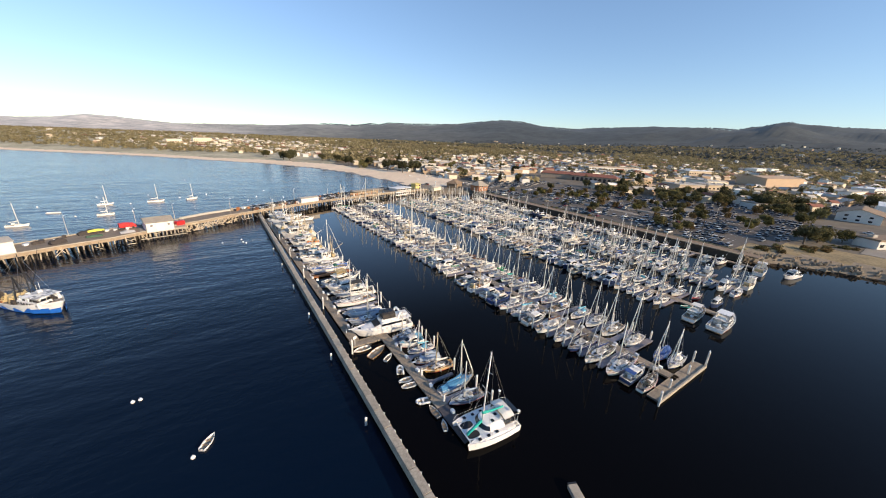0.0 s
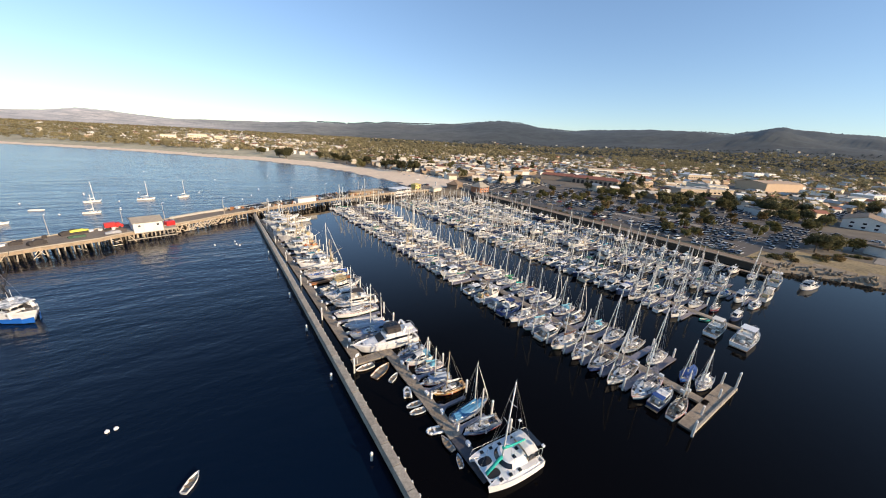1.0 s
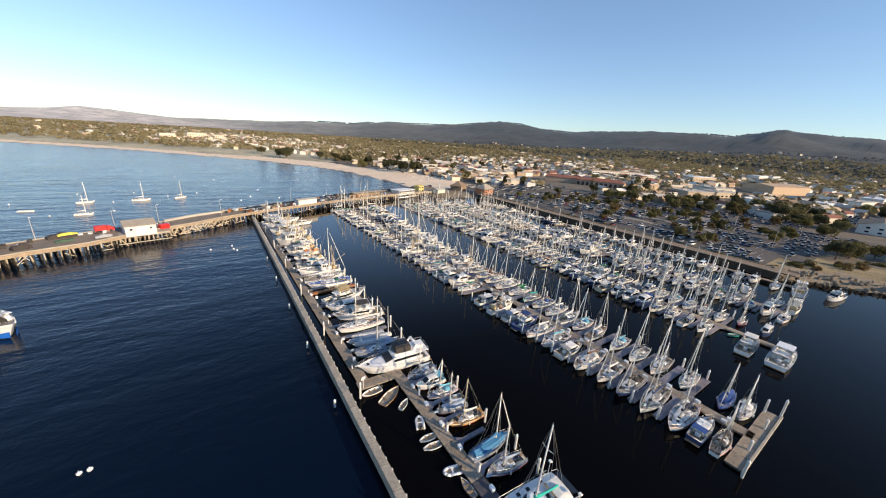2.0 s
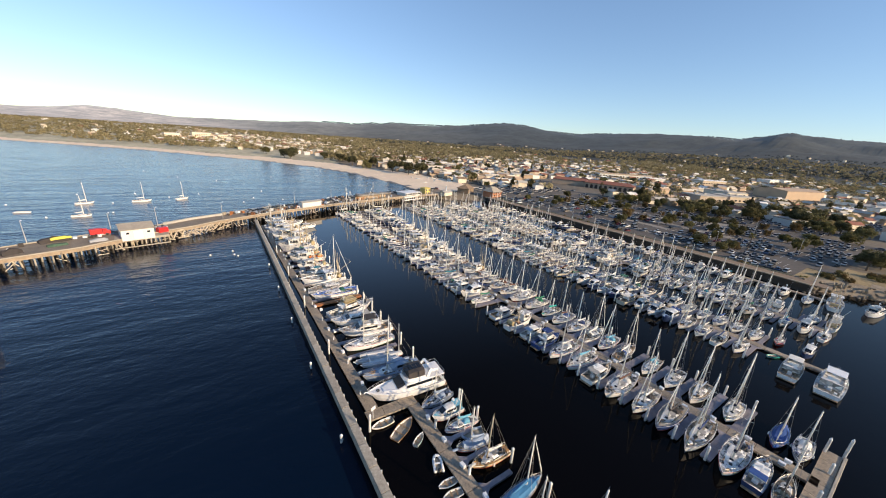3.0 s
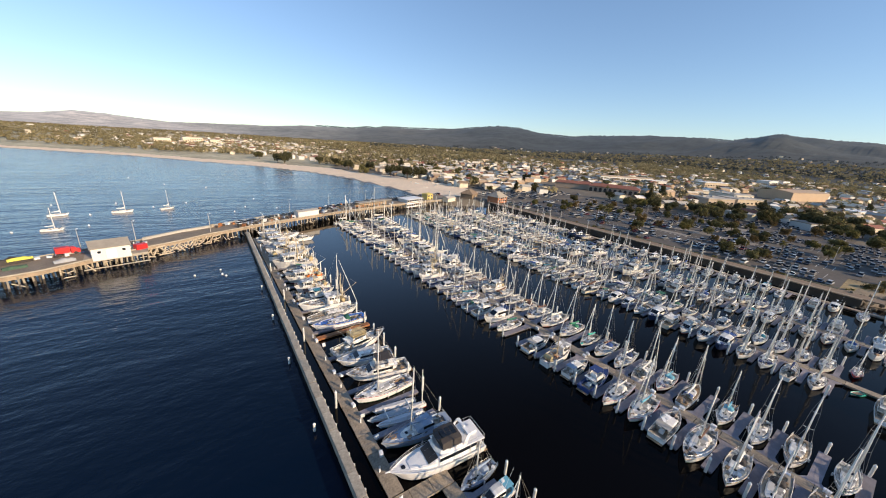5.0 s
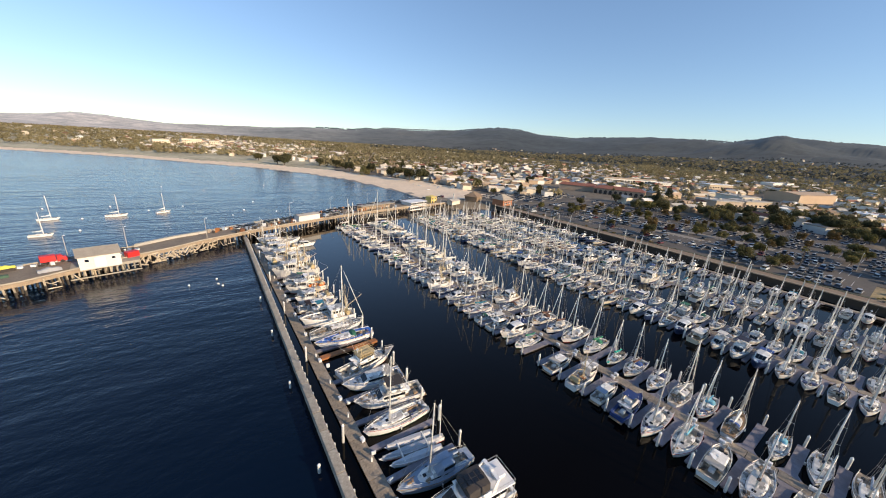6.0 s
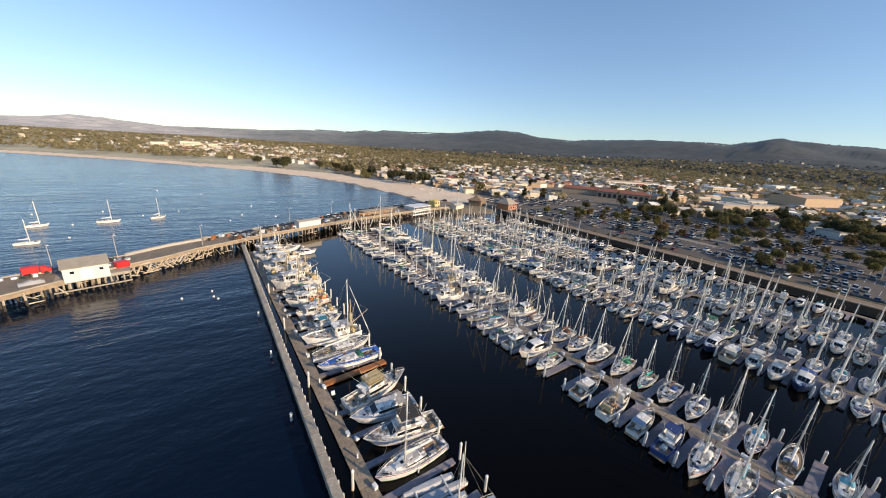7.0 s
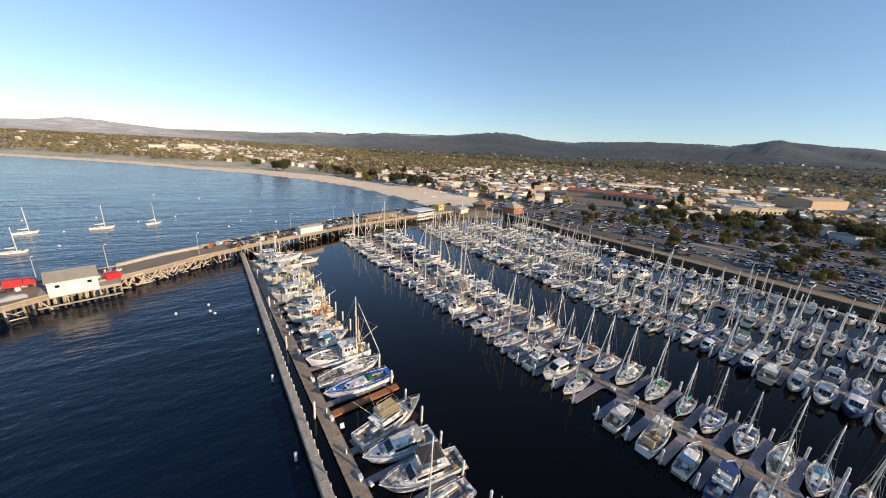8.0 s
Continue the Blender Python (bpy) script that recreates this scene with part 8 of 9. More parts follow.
protos = [part("rock", rock_mesh(i), M_ROCK) for i in range(5)]
rng = random.Random(9)
shore = [(200.5, 47), (206, 40), (214, 35.5), (221, 24), (227, 14), (233, 0), (240, -14), (255, -48)]
for i in range(130):
    j = rng.randrange(len(shore) - 1)
    f = rng.random()
    x = shore[j][0] + (shore[j + 1][0] - shore[j][0]) * f
    y = shore[j][1] + (shore[j + 1][1] - shore[j][1]) * f
    k = rng.uniform(-1.5, 5)
    x, y = x + k, y + k * 0.5
    z = max(-0.2, min(3.4, 0.65 * (k + 1.0)))
    s = rng.uniform(0.5, 1.0)
    ob = protos[i] if i < 5 else new("rock", protos[i % 5].data)
    tagged(ob, "rough brown shore boulder of the revetment", "rock", "shore boulders")
    ob.matrix_basis = pose(x, y, z, rng.uniform(0, 90), rng.uniform(0, 90), rng.uniform(0, 360)) @ Matrix.Diagonal((s * 1.2, s, s * 0.9, 1))


# low bushes on the bank above the rocks
def bush(seed):
    r2 = np.random.default_rng(seed)
    lobes = [(r2.uniform(-1.2, 1.2), r2.uniform(-1.0, 1.0), r2.uniform(0.4, 1.1), r2.uniform(0.6, 1.0)) for _ in range(7)]
    vs, fs = leaf_cloud(r2, lobes, 45, 0.22)
    return tagged(mesh_of("shrub", vs, fs, (M_LEAFY, M_LEAF, M_LEAFR)[seed % 3]), "low rounded shrub on the dry bank", "shrub", "shrubs on the bank")

# ---- trees ----
def leaf_cloud(rng, lobes, per, size, flat=1.0):
    """Many small leaf plates round a set of lobes (x, y, z, r); returns vertex and face arrays."""
    vs, fs = [], []
    for lx, ly, lz, lr in lobes:
        for _ in range(per):
            d = rng.normal(size=3)
            d /= np.linalg.norm(d)
            p = np.array((lx, ly, lz)) + d * lr * rng.uniform(0.55, 1.08) * np.array((1, 1, flat))
            nrm = d + rng.normal(size=3) * 0.6
            nrm /= np.linalg.norm(nrm)
            u = np.cross(nrm, (0.3, 0.2, 1.0))
            u /= np.linalg.norm(u) + 1e-6
            w = np.cross(nrm, u)
            s = size * rng.uniform(0.6, 1.3)
            i = len(vs)
            vs += [p - u * s, p + w * s * 0.8, p + u * s, p - w * s * 0.8]
            fs.append((i, i + 1, i + 2, i + 3))
    return vs, fs


def mesh_of(name, vs, fs, material, parent=None):
    me = bpy.data.meshes.new(name)
    me.from_pydata([tuple(v) for v in vs], [], fs)
    me.materials.append(material)
    ob = new(name, me)
    if parent is not None:
        ob.parent = parent
    return ob


def tree(label, H, R, leaf, seed, shape="round"):
    rng = np.random.default_rng(seed)
    b = thing("tree", label, "tree", "trees")
    lobes = []
    for i in range(15):
        a, q = rng.uniform(0, 2 * math.pi), math.sqrt(rng.uniform(0.05, 1))
        z = H * (0.3 + 0.52 * rng.random())
        k = 1.0 if shape == "round" else max(0.2, 1.25 - (z / H))
        lobes.append((q * R * 0.68 * math.cos(a) * k, q * R * 0.68 * math.sin(a) * k, z, R * rng.uniform(0.28, 0.46) * (0.6 + 0.4 * k)))
    if shape != "round":
        lobes += [(0, 0, H * f, R * (1.15 - f) * 0.8) for f in (0.35, 0.55, 0.75, 0.92)]
    bm = B()
    tube(bm, (0, 0, -0.5), (0.1, 0, H * 0.4), R * 0.075, R * 0.05, 7)
    for lx, ly, lz, lr in lobes[:6]:
        tube(bm, (0.1, 0, H * 0.33), (lx * 0.8, ly * 0.8, lz), R * 0.04, R * 0.015, 5)
    part("trunk", bm, M_BARK, b)
    vs, fs = leaf_cloud(rng, lobes, 140, R * 0.075)
    mesh_of("crown", vs, fs, leaf, b)
    return b


def palm(seed):
    rng = np.random.default_rng(seed)
    b = thing("palm_tree", "tall fan palm with a ragged crown", "palm tree", "palms")
    bm = B()
    tube(bm, (0, 0, -0.5), (0.15, 0, 5), 0.28, 0.24, 7)
    tube(bm, (0.15, 0, 5), (0.1, 0, 10), 0.24, 0.2, 7)
    part("trunk", bm, M_BARK, b)
    vs, fs = [], []
    for i in range(34):
        a, e = rng.uniform(0, 2 * math.pi), rng.uniform(-0.7, 1.2)
        d = np.array((math.cos(a) * math.cos(e), math.sin(a) * math.cos(e), math.sin(e)))
        s = np.array((-math.sin(a), math.cos(a), 0)) * 0.35
        p0, p1 = np.array((0.1, 0, 10.0)), np.array((0.1, 0, 10.0)) + d * 1.3
        p2 = p1 + d * 1.1 - np.array((0, 0, 0.7))
        k = len(vs)
        vs += [p0, p1 - s, p2, p1 + s]
        fs.append((k, k + 1, k + 2, k + 3))
    mesh_of("crown", vs, fs, M_LEAFY, b)
    return b


TREES = {}


def put_tree(i, x, y, s=1.0, turn=0.0):
    make = (lambda: tree("broad green shade tree with an uneven crown", 9.0, 5.0, M_LEAF, 1), lambda: tree("olive-green street tree with a loose crown", 8.0, 4.2, M_LEAFY, 2),
            lambda: tree("dark spreading cypress with a flat crown", 11.0, 6.0, M_PINE, 3), lambda: tree("rusty-brown leafed street tree", 7.5, 4.0, M_LEAFR, 4),
            lambda: tree("tall dark conifer with a pointed crown", 15.0, 4.2, M_PINE, 5, "cone"), lambda: tree("wide green oak with a lumpy crown", 8.5, 6.0, M_LEAF, 6), lambda: palm(7))[i]
    z = max(gz(x, y), 3.6 if x > 205 and y < 300 else 0)
    if i not in TREES:
        TREES[i] = make()
        TREES[i].matrix_basis = pose(x, y, z, 0, 0, turn)
    else:
        copy_thing(TREES[i], pose(x, y, z, 0, 0, turn) @ Matrix.Diagonal((s, s, s * 0.97, 1)))


shrubs = [bush(i) for i in range(3)]
rng = random.Random(78)
for i in range(46):
    f = rng.random()
    x, y = (212 + 70 * f + rng.uniform(-3, 6), 47 - 32 * f + rng.uniform(-4, 5)) if i < 30 else (207.5 + rng.uniform(-0.4, 0.4), rng.uniform(56, 240))
    m = pose(x, y, max(gz(x, y), 3.5) - 0.1, 0, 0, rng.uniform(0, 360)) @ Matrix.Diagonal((*([rng.uniform(0.5, 1.3 if i < 30 else 0.8)] * 3), 1))
    if i < 3:
        shrubs[i].matrix_basis = m
    else:
        copy_thing(shrubs[i % 3], m)

rng = random.Random(77)
NEAR_TREES = [(258, 37, 2, 1.0), (284, 27, 1, 1.35), (270, 33, 0, 1.3), (277, 35, 5, 1.0), (385, 95, 2, 1.15), (400, 106, 2, 1.1), (390, 82, 0, 1.3), (378, 110, 5, 1.1), (411, 92, 2, 1.1), (372, 96, 3, 0.8), (379, 84, 2, 1.2), (392, 96, 2, 1.3), (404, 80, 2, 1.1), (420, 104, 2, 1.2), (398, 118, 2, 1.1), (366, 104, 0, 1.1), (352, 150, 2, 0.9), (340, 146, 0, 1.0),
              (399, 81, 0, 1.3), (406, 139, 2, 1.0), (335, 181, 0, 1.3), (330, 190, 1, 1.2), (346, 172, 5, 1.0), (322, 198, 0, 1.1), (246, 93, 1, 0.8), (277, 63, 0, 0.8), (272, 131, 0, 0.85), (250, 152, 3, 0.9),
              (228, 142, 0, 0.8), (310, 123, 5, 0.8), (283, 95, 5, 0.75), (300, 113, 0, 0.75), (221, 84, 0, 0.6), (369, 148, 1, 1.1), (392, 100, 2, 1.0), (412, 96, 5, 1.2), (440, 84, 0, 1.3), (425, 72, 2, 1.0),
              (478, 315, 2, 1.0), (494, 131, 0, 1.2), (368, 128, 0, 1.1), (356, 142, 5, 1.0), (366, 205, 2, 0.9), (380, 215, 0, 1.0), (300, 200, 3, 0.8), (260, 210, 3, 0.8), (236, 205, 1, 0.7), (290, 232, 0, 0.8),
              (224, 168, 6, 0.9), (221, 161, 6, 1.0), (238, 76, 6, 0.9), (318, 140, 6, 1.0), (384, 180, 6, 1.1), (372, 250, 6, 1.1), (376, 70, 0, 1.0), (310, 64, 1, 0.7)]
for x, y, i, s in NEAR_TREES:
    if abs((y - 117) * 0.967 - (x - 447) * 0.255) < 9 and x > 345:
        continue
    put_tree(i, x + rng.uniform(-1, 1), y + rng.uniform(-1, 1), s * (1.0 if i == 6 else 1.9 if x < 295 and y < 40 else 1.02), rng.uniform(0, 360))

for x, y in [(212 + 5 * (k % 3) + rng.uniform(0, 105), 60 + k * 3.7 + rng.uniform(-3, 3)) for k in range(46)]:
    put_tree(rng.choice((0, 1, 1, 3, 3, 5)), x, y, rng.uniform(0.5, 0.85), rng.uniform(0, 360))

for k in range(44):
    x, y = rng.uniform(336, 420), rng.uniform(48, 240)
    if abs((y - 117) * 0.967 - (x - 447) * 0.255) < 9:
        continue
    put_tree(rng.choice((0, 1, 2, 2, 3, 5)), x, y, rng.uniform(0.55, 1.0), rng.uniform(0, 360))

# ---- landmark buildings of the town ----
def long_arcade():
    b = thing("arcade_building", "long two-storey tan arcade building under a red tile roof", "building", "")
    W, d, h = 56, 18, 6.8
    bm = B()
    box(bm, -W / 2, W / 2, -d / 2, d / 2, -1, h)
    part("wall", bm, M_TANWALL, b)
    bm = B()
    for sgn in (-1, 1):
        q = [(-W / 2 - 1, sgn * (d / 2 + 1.2), h - 0.3), (W / 2 + 1, sgn * (d / 2 + 1.2), h - 0.3), (W / 2 - 5, 0, h + 3.0), (-W / 2 + 5, 0, h + 3.0)]
        slab(bm, q if sgn < 0 else q[::-1], 0.25)
        q = [(sgn * (W / 2 + 1), -d / 2 - 1.2, h - 0.3), (sgn * (W / 2 + 1), d / 2 + 1.2, h - 0.3), (sgn * (W / 2 - 5), 0.05, h + 3.0), (sgn * (W / 2 - 5), -0.05, h + 3.0)]
        slab(bm, q if sgn > 0 else q[::-1], 0.25)
    part("roof", bm, M_TILE, b)
    # dark plates on the wall paint the shade inside the arches
    for i in range(10):
        x = -W / 2 + 3 + i * 5.57
        bm = B()
        ring = [(-1.7, 0), (1.7, 0), (1.7, 3.4)] + [(1.7 * math.cos(t), 3.4 + 1.5 * math.sin(t)) for t in (0.6, 1.2, 1.57, 1.95, 2.55)] + [(-1.7, 3.4)]
        loft(bm, [[(p, y, q) for p, q in ring] for y in (-0.12, 0.1)])
        arch = part("arch_opening", bm, M_DARKCAN, b, "dark plate painting the shade inside an arch")
        arch.location = (x, -d / 2, 0)
    return b


long_arcade().matrix_basis = pose(419, 268, 3.6, 0, 0, -66)
ar2 = gable_house("arcade_building", "low tan wing with a red tile roof", 44, 16, 6.4, 2.8, M_TANWALL, M_TILE, 0.8, "x", 4.0)
ar2.matrix_basis = pose(404, 316, 3.6, 0, 0, -58)
wf_house = gable_house("harbour_house", "white waterfront house with a brown gabled roof", 34, 22, 6.2, 3.4, M_WALLW, M_BROWNROOF, 0.7, "x")
wf_house.matrix_basis = pose(403, 34, 3.6, 0, 0, 4)
windows_on(wf_house, [(-17.03, y, z, -90) for y in (-6, 0, 6) for z in (1.8, 4.6)] + [(-13 + 5 * i, -11.03, 2.0, 0) for i in range(6)], 2.0, 1.3)
tb = gable_house("hall", "large tan metal-clad hall with a low roof", 80, 40, 11, 2.5, M_TANROOF, M_TANROOF, 0.5, "x")
tb.matrix_basis = pose(690, 156, 4, 0, 0, -17)
for x, y, w, d, h, turn, wm, rm, lab in (
        (470, 182, 34, 26, 6, -25, M_WALLS, M_GREYROOF, "flat grey-roofed conference hall block"), (512, 168, 34, 26, 6, -25, M_WALLS, M_GREYROOF, "pale-roofed hall block behind trees"),
        (540, 185, 26, 34, 8, -25, M_WALLS, M_GREYROOF, "pale flat-roofed block behind trees"),         (296, 13, 26, 10, 4.5, -24, M_WALLW, M_BROWNROOF, "low white waterfront building with brown roof"),
        (470, 20, 46, 24, 8, 5, M_WALLW, M_CAP, "white commercial block with a white roof"), (545, 82, 34, 16, 6, -15, M_WALLW, M_CAP, "white low block of shops"), (620, 70, 40, 22, 7, -12, M_WALLW, M_GREYROOF, "white and grey block of offices"),
        (700, 60, 44, 20, 8, -10, M_WALLW, M_CAP, "long white block of offices"), (980, 250, 36, 22, 10, -10, M_WALLW, M_CAP, "white multi-storey block above the trees"), (1040, 243, 30, 24, 9, -10, M_WALLW, M_GREYROOF, "white multi-storey block above the trees"),
        (640, 318, 28, 16, 7, -30, M_WALLW, M_CAP, "bright white block of offices"), (720, 265, 46, 22, 10, -25, M_WALLS, M_CAP, "pale low block of shops"), (610, 360, 90, 22, 9, -35, M_WALLS, M_TANROOF, "long tan shopping block"),
        (-92, 1180, 34, 15, 11, 20, M_CREAM, M_GREYROOF, "white hotel block above the beach"), (-30, 1230, 46, 16, 14, 15, M_CREAM, M_GREYROOF, "white hotel block above the beach"), (22, 1262, 26, 14, 9, 10, M_CREAM, M_GREYROOF, "white hotel wing above the beach"),
        (252, 398, 20, 10, 3.6, 30, M_WALLS, M_GREYROOF, "low pale beach pavilion")):
    bb = thing("building", lab, "building", "town buildings")
    bm = B()
    box(bm, -w / 2, w / 2, -d / 2, d / 2, -6, h)
    part("wall", bm, wm, bb)
    bm = B()
    rbox(bm, -w / 2 - 0.5, w / 2 + 0.5, -d / 2 - 0.5, d / 2 + 0.5, h, h + 0.9, 0.1)
    part("roof", bm, rm, bb)
    n = max(3, int(w / 5))
    for lv in range(max(1, int(h / 4))):
        for i in range(n):
            bm = B()
            box(bm, -w / 2 + w * (i + 0.25) / n, -w / 2 + w * (i + 0.75) / n, -d / 2 - 0.06, -d / 2 + 0.1, 1.2 + lv * 3.6, 2.8 + lv * 3.6)
            part("window", bm, M_GLASS, bb)
    bm = B()
    rr = random.Random(int(abs(x * 7 + y)))
    for _ in range(3):
        px, py = rr.uniform(-w * 0.35, w * 0.35), rr.uniform(-d * 0.3, d * 0.3)
        rbox(bm, px - 1.5, px + 1.5, py - 1.2, py + 1.2, h + 0.9, h + 2.2, 0.05)
    part("roof_plant", bm, M_GREYROOF, bb)
    bb.matrix_basis = pose(x, y, gz(x, y), 0, 0, turn)

# ---- houses ----
HOUSES = []


def house_variant(i):
    r2 = random.Random(900 + i)
    if i % 3 == 2:
        w, d, h = r2.uniform(14, 26), r2.uniform(10, 16), r2.uniform(4, 7)
        bm = B()
        box(bm, -w / 2, w / 2, -d / 2, d / 2, -4, h)
        b = tagged(part("house", bm, M_WALLS), "pale flat-roofed town building among trees", "house", "town houses")
        bm = B()
        rbox(bm, -w / 2 - 0.3, w / 2 + 0.3, -d / 2 - 0.3, d / 2 + 0.3, h, h + 0.6, 0.08)
        part("roof", bm, M_ROOFS, b)
    else:
        w, d, h = r2.uniform(11, 18), r2.uniform(8, 11), r2.uniform(3.2, 6)
        b = gable_house("house", "pale stucco town house with a pitched roof", w, d, h, r2.uniform(1.6, 2.8), M_WALLS, M_ROOFS, 0.6, "x", 0.0 if i % 2 else 3.0, True)
        tagged(b, category="house", group="town houses")
    return b


def town_spots(n, seed, rmin, rmax, amin, amax, gap):
    r2 = random.Random(seed)
    out = []
    tries = 0
    while len(out) < n and tries < n * 60:
        tries += 1
        r = rmin + (rmax - rmin) * r2.random() ** 1.3
        a = radians(r2.uniform(amin, amax))
        x, y = 5 + r * math.sin(a), 30 + r * math.cos(a)
        if any(abs(x - p) < gap and abs(y - q) < gap for p, q in out):
            continue
        if float(coast_distance(np.array([x]), np.array([y]))[0]) < (135 if y > 560 else 70 if y > 280 else 150):
            continue
        if (325 < x < 450 and 225 < y < 375) or (590 < x < 730 and 120 < y < 215) or (430 < x < 570 and 140 < y < 215) or (290 < x < 500 and y < 60):
            continue
        out.append((x, y))
    return out


rng = random.Random(55)
spots = town_spots(165, 3, 380, 1100, 22, 93, 15)
for k, (x, y) in enumerate(spots):
    i = k % 12
    turn = rng.choice((-30, 60, -20, 150)) + rng.uniform(-8, 8)
    z = gz(x, y)
    s = rng.uniform(0.5, 0.85)
    if k < 12:
        HOUSES.append(house_variant(i))
        HOUSES[i].matrix_basis = pose(x, y, z, 0, 0, turn)
    else:
        copy_thing(HOUSES[i], pose(x, y, z, 0, 0, turn) @ Matrix.Diagonal((s, s, s * rng.uniform(0.9, 1.2), 1)))
for x, y in town_spots(100, 9, 350, 800, 20, 93, 14):
    put_tree(rng.choice((0, 0, 1, 2, 3, 4, 5, 5)), x, y, rng.uniform(0.8, 1.35), rng.uniform(0, 360))
# tree belt behind the beach
for (x0, y0), (x1, y1) in zip(COAST[7:11], COAST[8:12]):
    L = math.hypot(x1 - x0, y1 - y0)
    for k in range(int(L / 22)):
        f = rng.random()
        nx, ny = -(y1 - y0) / L, (x1 - x0) / L
        q = rng.uniform(46, 100)
        put_tree(rng.choice((0, 2, 2, 2, 2, 5)), x0 + (x1 - x0) * f + nx * q, y0 + (y1 - y0) * f + ny * q, rng.uniform(1.0, 1.7), rng.uniform(0, 360))


# ---- far woods: countless crowns over the plain and the hills ----
def far_woods(name, label, material, seed, belts, k=22, leaf=0.225):
    rng = np.random.default_rng(seed)
    vs, fs = [], []
    xs, ys, sz = [], [], []
    for n, r0, r1, a0, a1, s0, s1, power in belts:
        r = r0 + (r1 - r0) * rng.random(n) ** power
        a = np.radians(rng.uniform(a0, a1, n))
        xs.append(5 + r * np.sin(a))
        ys.append(30 + r * np.cos(a))
        sz.append(rng.uniform(s0, s1, n))
    xs, ys, sz = np.concatenate(xs), np.concatenate(ys), np.concatenate(sz)
    d = coast_distance(xs, ys)
    grove = bumps(xs * 2.3, ys * 2.3) + rng.normal(size=len(xs)) * 0.3
    keep = (d > np.where(ys > 280, 85, 175)) & ((grove > -0.2) | (np.hypot(xs, ys) > 1700))
    keep &= ~((xs > 325) & (xs < 450) & (ys > 225) & (ys < 375)) & ~((xs > 580) & (xs < 730) & (ys > 110) & (ys < 215)) & ~((xs > 430) & (xs < 570) & (ys > 140) & (ys < 215))
    keep &= ~((xs < 500) & (ys < 60))
    xs, ys, sz = xs[keep], ys[keep], sz[keep]
    zs = ground_height(xs, ys)
    n = len(xs)
    dirs = rng.normal(size=(n, k, 3))
    dirs /= np.linalg.norm(dirs, axis=2, keepdims=True)
    dirs[:, :, 2] = np.abs(dirs[:, :, 2]) * 1.1 - 0.1
    cen = np.stack([xs, ys, zs + sz * 0.55], axis=1)[:, None, :]
    pts = cen + dirs * (sz[:, None, None] * rng.uniform(0.45, 1.05, (n, k, 1))) * np.array((1, 1, 0.85))
    nrm = dirs + rng.normal(size=dirs.shape) * 0.55
    nrm /= np.linalg.norm(nrm, axis=2, keepdims=True)
    u = np.cross(nrm, np.array((0.31, 0.17, 0.93)))
    u /= np.linalg.norm(u, axis=2, keepdims=True) + 1e-6
    w = np.cross(nrm, u)
    s = sz[:, None, None] * rng.uniform(leaf * 0.67, leaf * 1.33, (n, k, 1))
    quads = np.stack([pts - u * s, pts + w * s, pts + u * s, pts - w * s], axis=2).reshape(-1, 3)
    me = bpy.data.meshes.new(name)
    m = n * k
    me.vertices.add(m * 4)
    me.vertices.foreach_set("co", quads.ravel().astype(np.float32))
    me.loops.add(m * 4)
    me.loops.foreach_set("vertex_index", np.arange(m * 4, dtype=np.int32))
    me.polygons.add(m)
    me.polygons.foreach_set("loop_start", np.arange(0, m * 4, 4, dtype=np.int32))
    me.update(calc_edges=True)
    me.materials.append(material)
    tagged(new(name, me), label, "woods", kind="stuff")


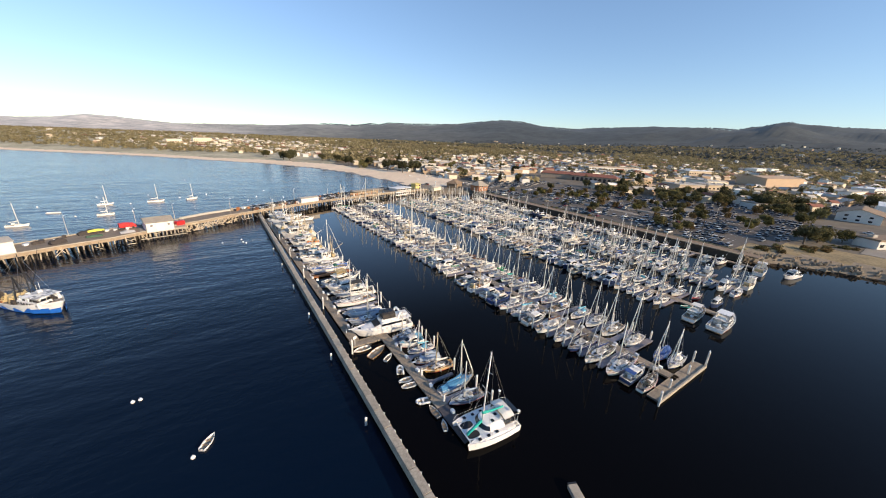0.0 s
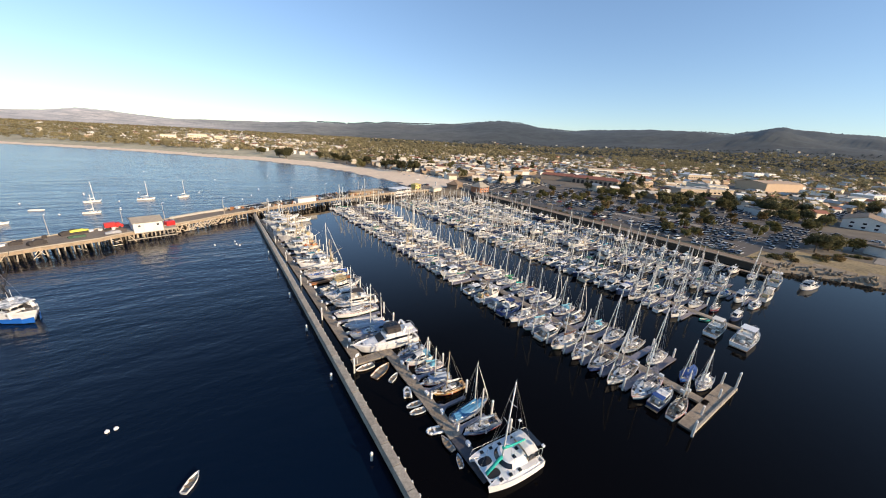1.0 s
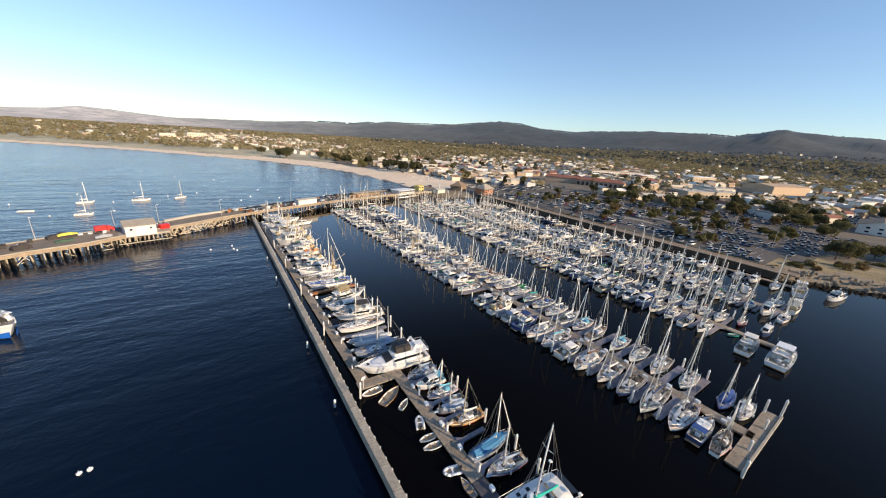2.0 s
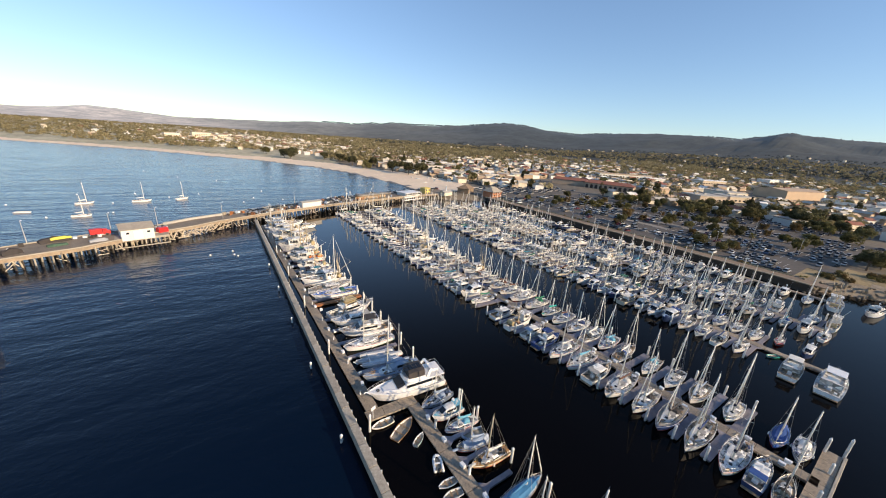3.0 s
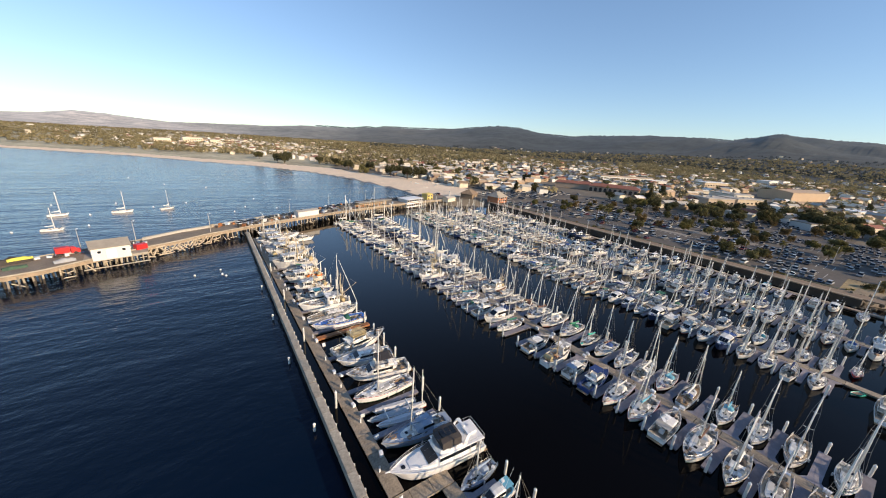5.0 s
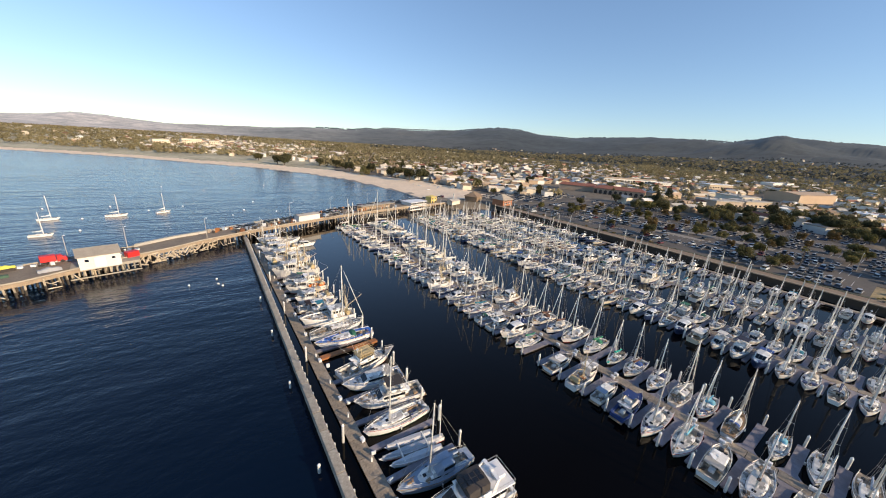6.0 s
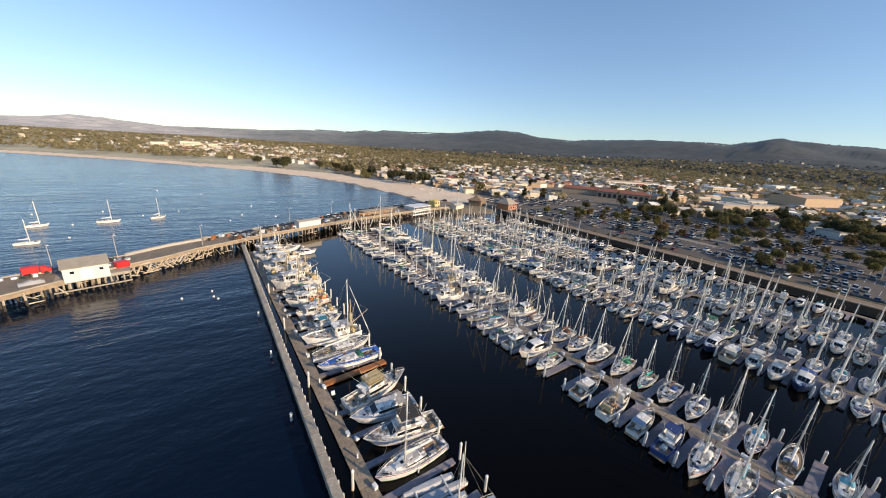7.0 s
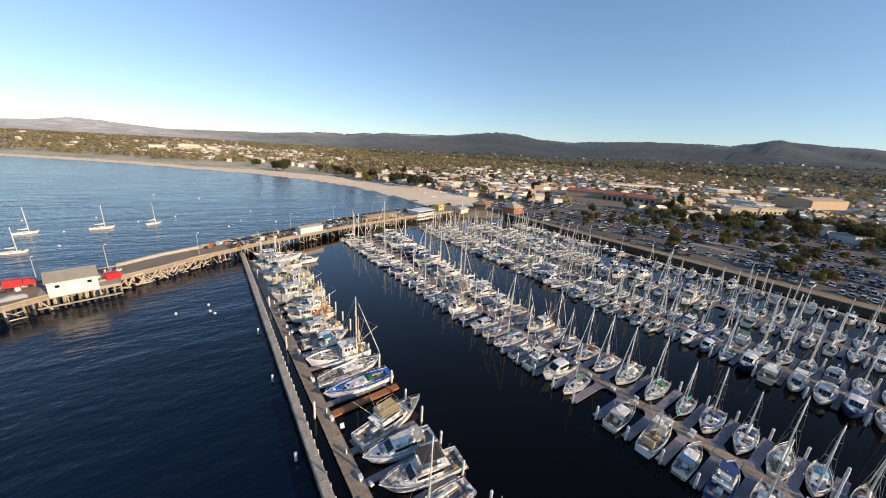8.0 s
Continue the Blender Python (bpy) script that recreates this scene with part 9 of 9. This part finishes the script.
far_woods("far_woods", "mixed dark green woods on the plain", M_WOODS, 12, ((10500, 380, 1500, 14, 95, 2.4, 6.0, 0.72), (1500, 620, 1500, 14, 46, 5.0, 10.0, 1.0), (9000, 1100, 2300, 4, 95, 4.0, 8.0, 1.0), (7000, 800, 2300, -26, 14, 3.0, 6.5, 1.0)), 20, 0.25)
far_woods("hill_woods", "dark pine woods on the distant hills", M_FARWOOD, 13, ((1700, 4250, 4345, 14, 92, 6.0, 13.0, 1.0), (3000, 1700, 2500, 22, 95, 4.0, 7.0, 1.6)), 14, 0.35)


def far_houses():
    """The countless small houses further out, joined."""
    bm = B()
    r2 = random.Random(71)
    for x, y in town_spots(250, 21, 390, 1050, 20, 93, 9) + town_spots(300, 34, 480, 1250, 38, 93, 10) + town_spots(110, 5, 850, 1500, -8, 50, 22) + town_spots(230, 6, 1000, 2500, 4, 92, 26) + town_spots(170, 31, 430, 1150, 17, 55, 9) + town_spots(150, 33, 385, 640, 24, 62, 8) + town_spots(150, 32, 700, 1500, -4, 24, 12) + town_spots(90, 8, 1100, 2300, -16, 12, 30):
        z = gz(x, y)
        w, d, h = r2.uniform(7, 14), r2.uniform(6, 10), r2.uniform(3.4, 6.4)
        m = pose(x, y, z, 0, 0, r2.choice((-30, 60, -15, 75)))
        box(bm, -w / 2, w / 2, -d / 2, d / 2, -8, h, r2.choice((0, 1, 2)), m)
        q = [m @ Vector(p) for p in ((-w / 2 - 0.5, -d / 2 - 0.5, h), (w / 2 + 0.5, -d / 2 - 0.5, h), (w / 2 + 0.5, 0, h + 2.2), (-w / 2 - 0.5, 0, h + 2.2), (-w / 2 - 0.5, d / 2 + 0.5, h), (w / 2 + 0.5, d / 2 + 0.5, h))]
        vs = [bm.verts.new(p) for p in q]
        k = r2.choice((3, 0, 5, 5, 0, 2, 4, 1))
        for f in ((0, 1, 2, 3), (3, 2, 5, 4)):
            bm.faces.new([vs[i] for i in f]).material_index = k
    tagged(part("far_houses", bm, [M_CREAM, M_TANROOF, M_WALLW, M_BROWNROOF, M_TILE, M_GREYROOF]), "scattered pale houses on the far plain and hillsides", "houses", kind="stuff")


far_houses()

# small boats drawn up on the sand
rng = random.Random(41)
beached = skiff(4.6, 3, label="small white boat drawn up on the sand")
for i in range(18):
    x, y = 198 + rng.uniform(0, 42), 372 + rng.uniform(-22, 30)
    m = pose(x, y, gz(x, y) + 0.15, 0, 0, rng.uniform(0, 360))
    if i == 0:
        beached.matrix_basis = m
    else:
        copy_thing(beached, m)
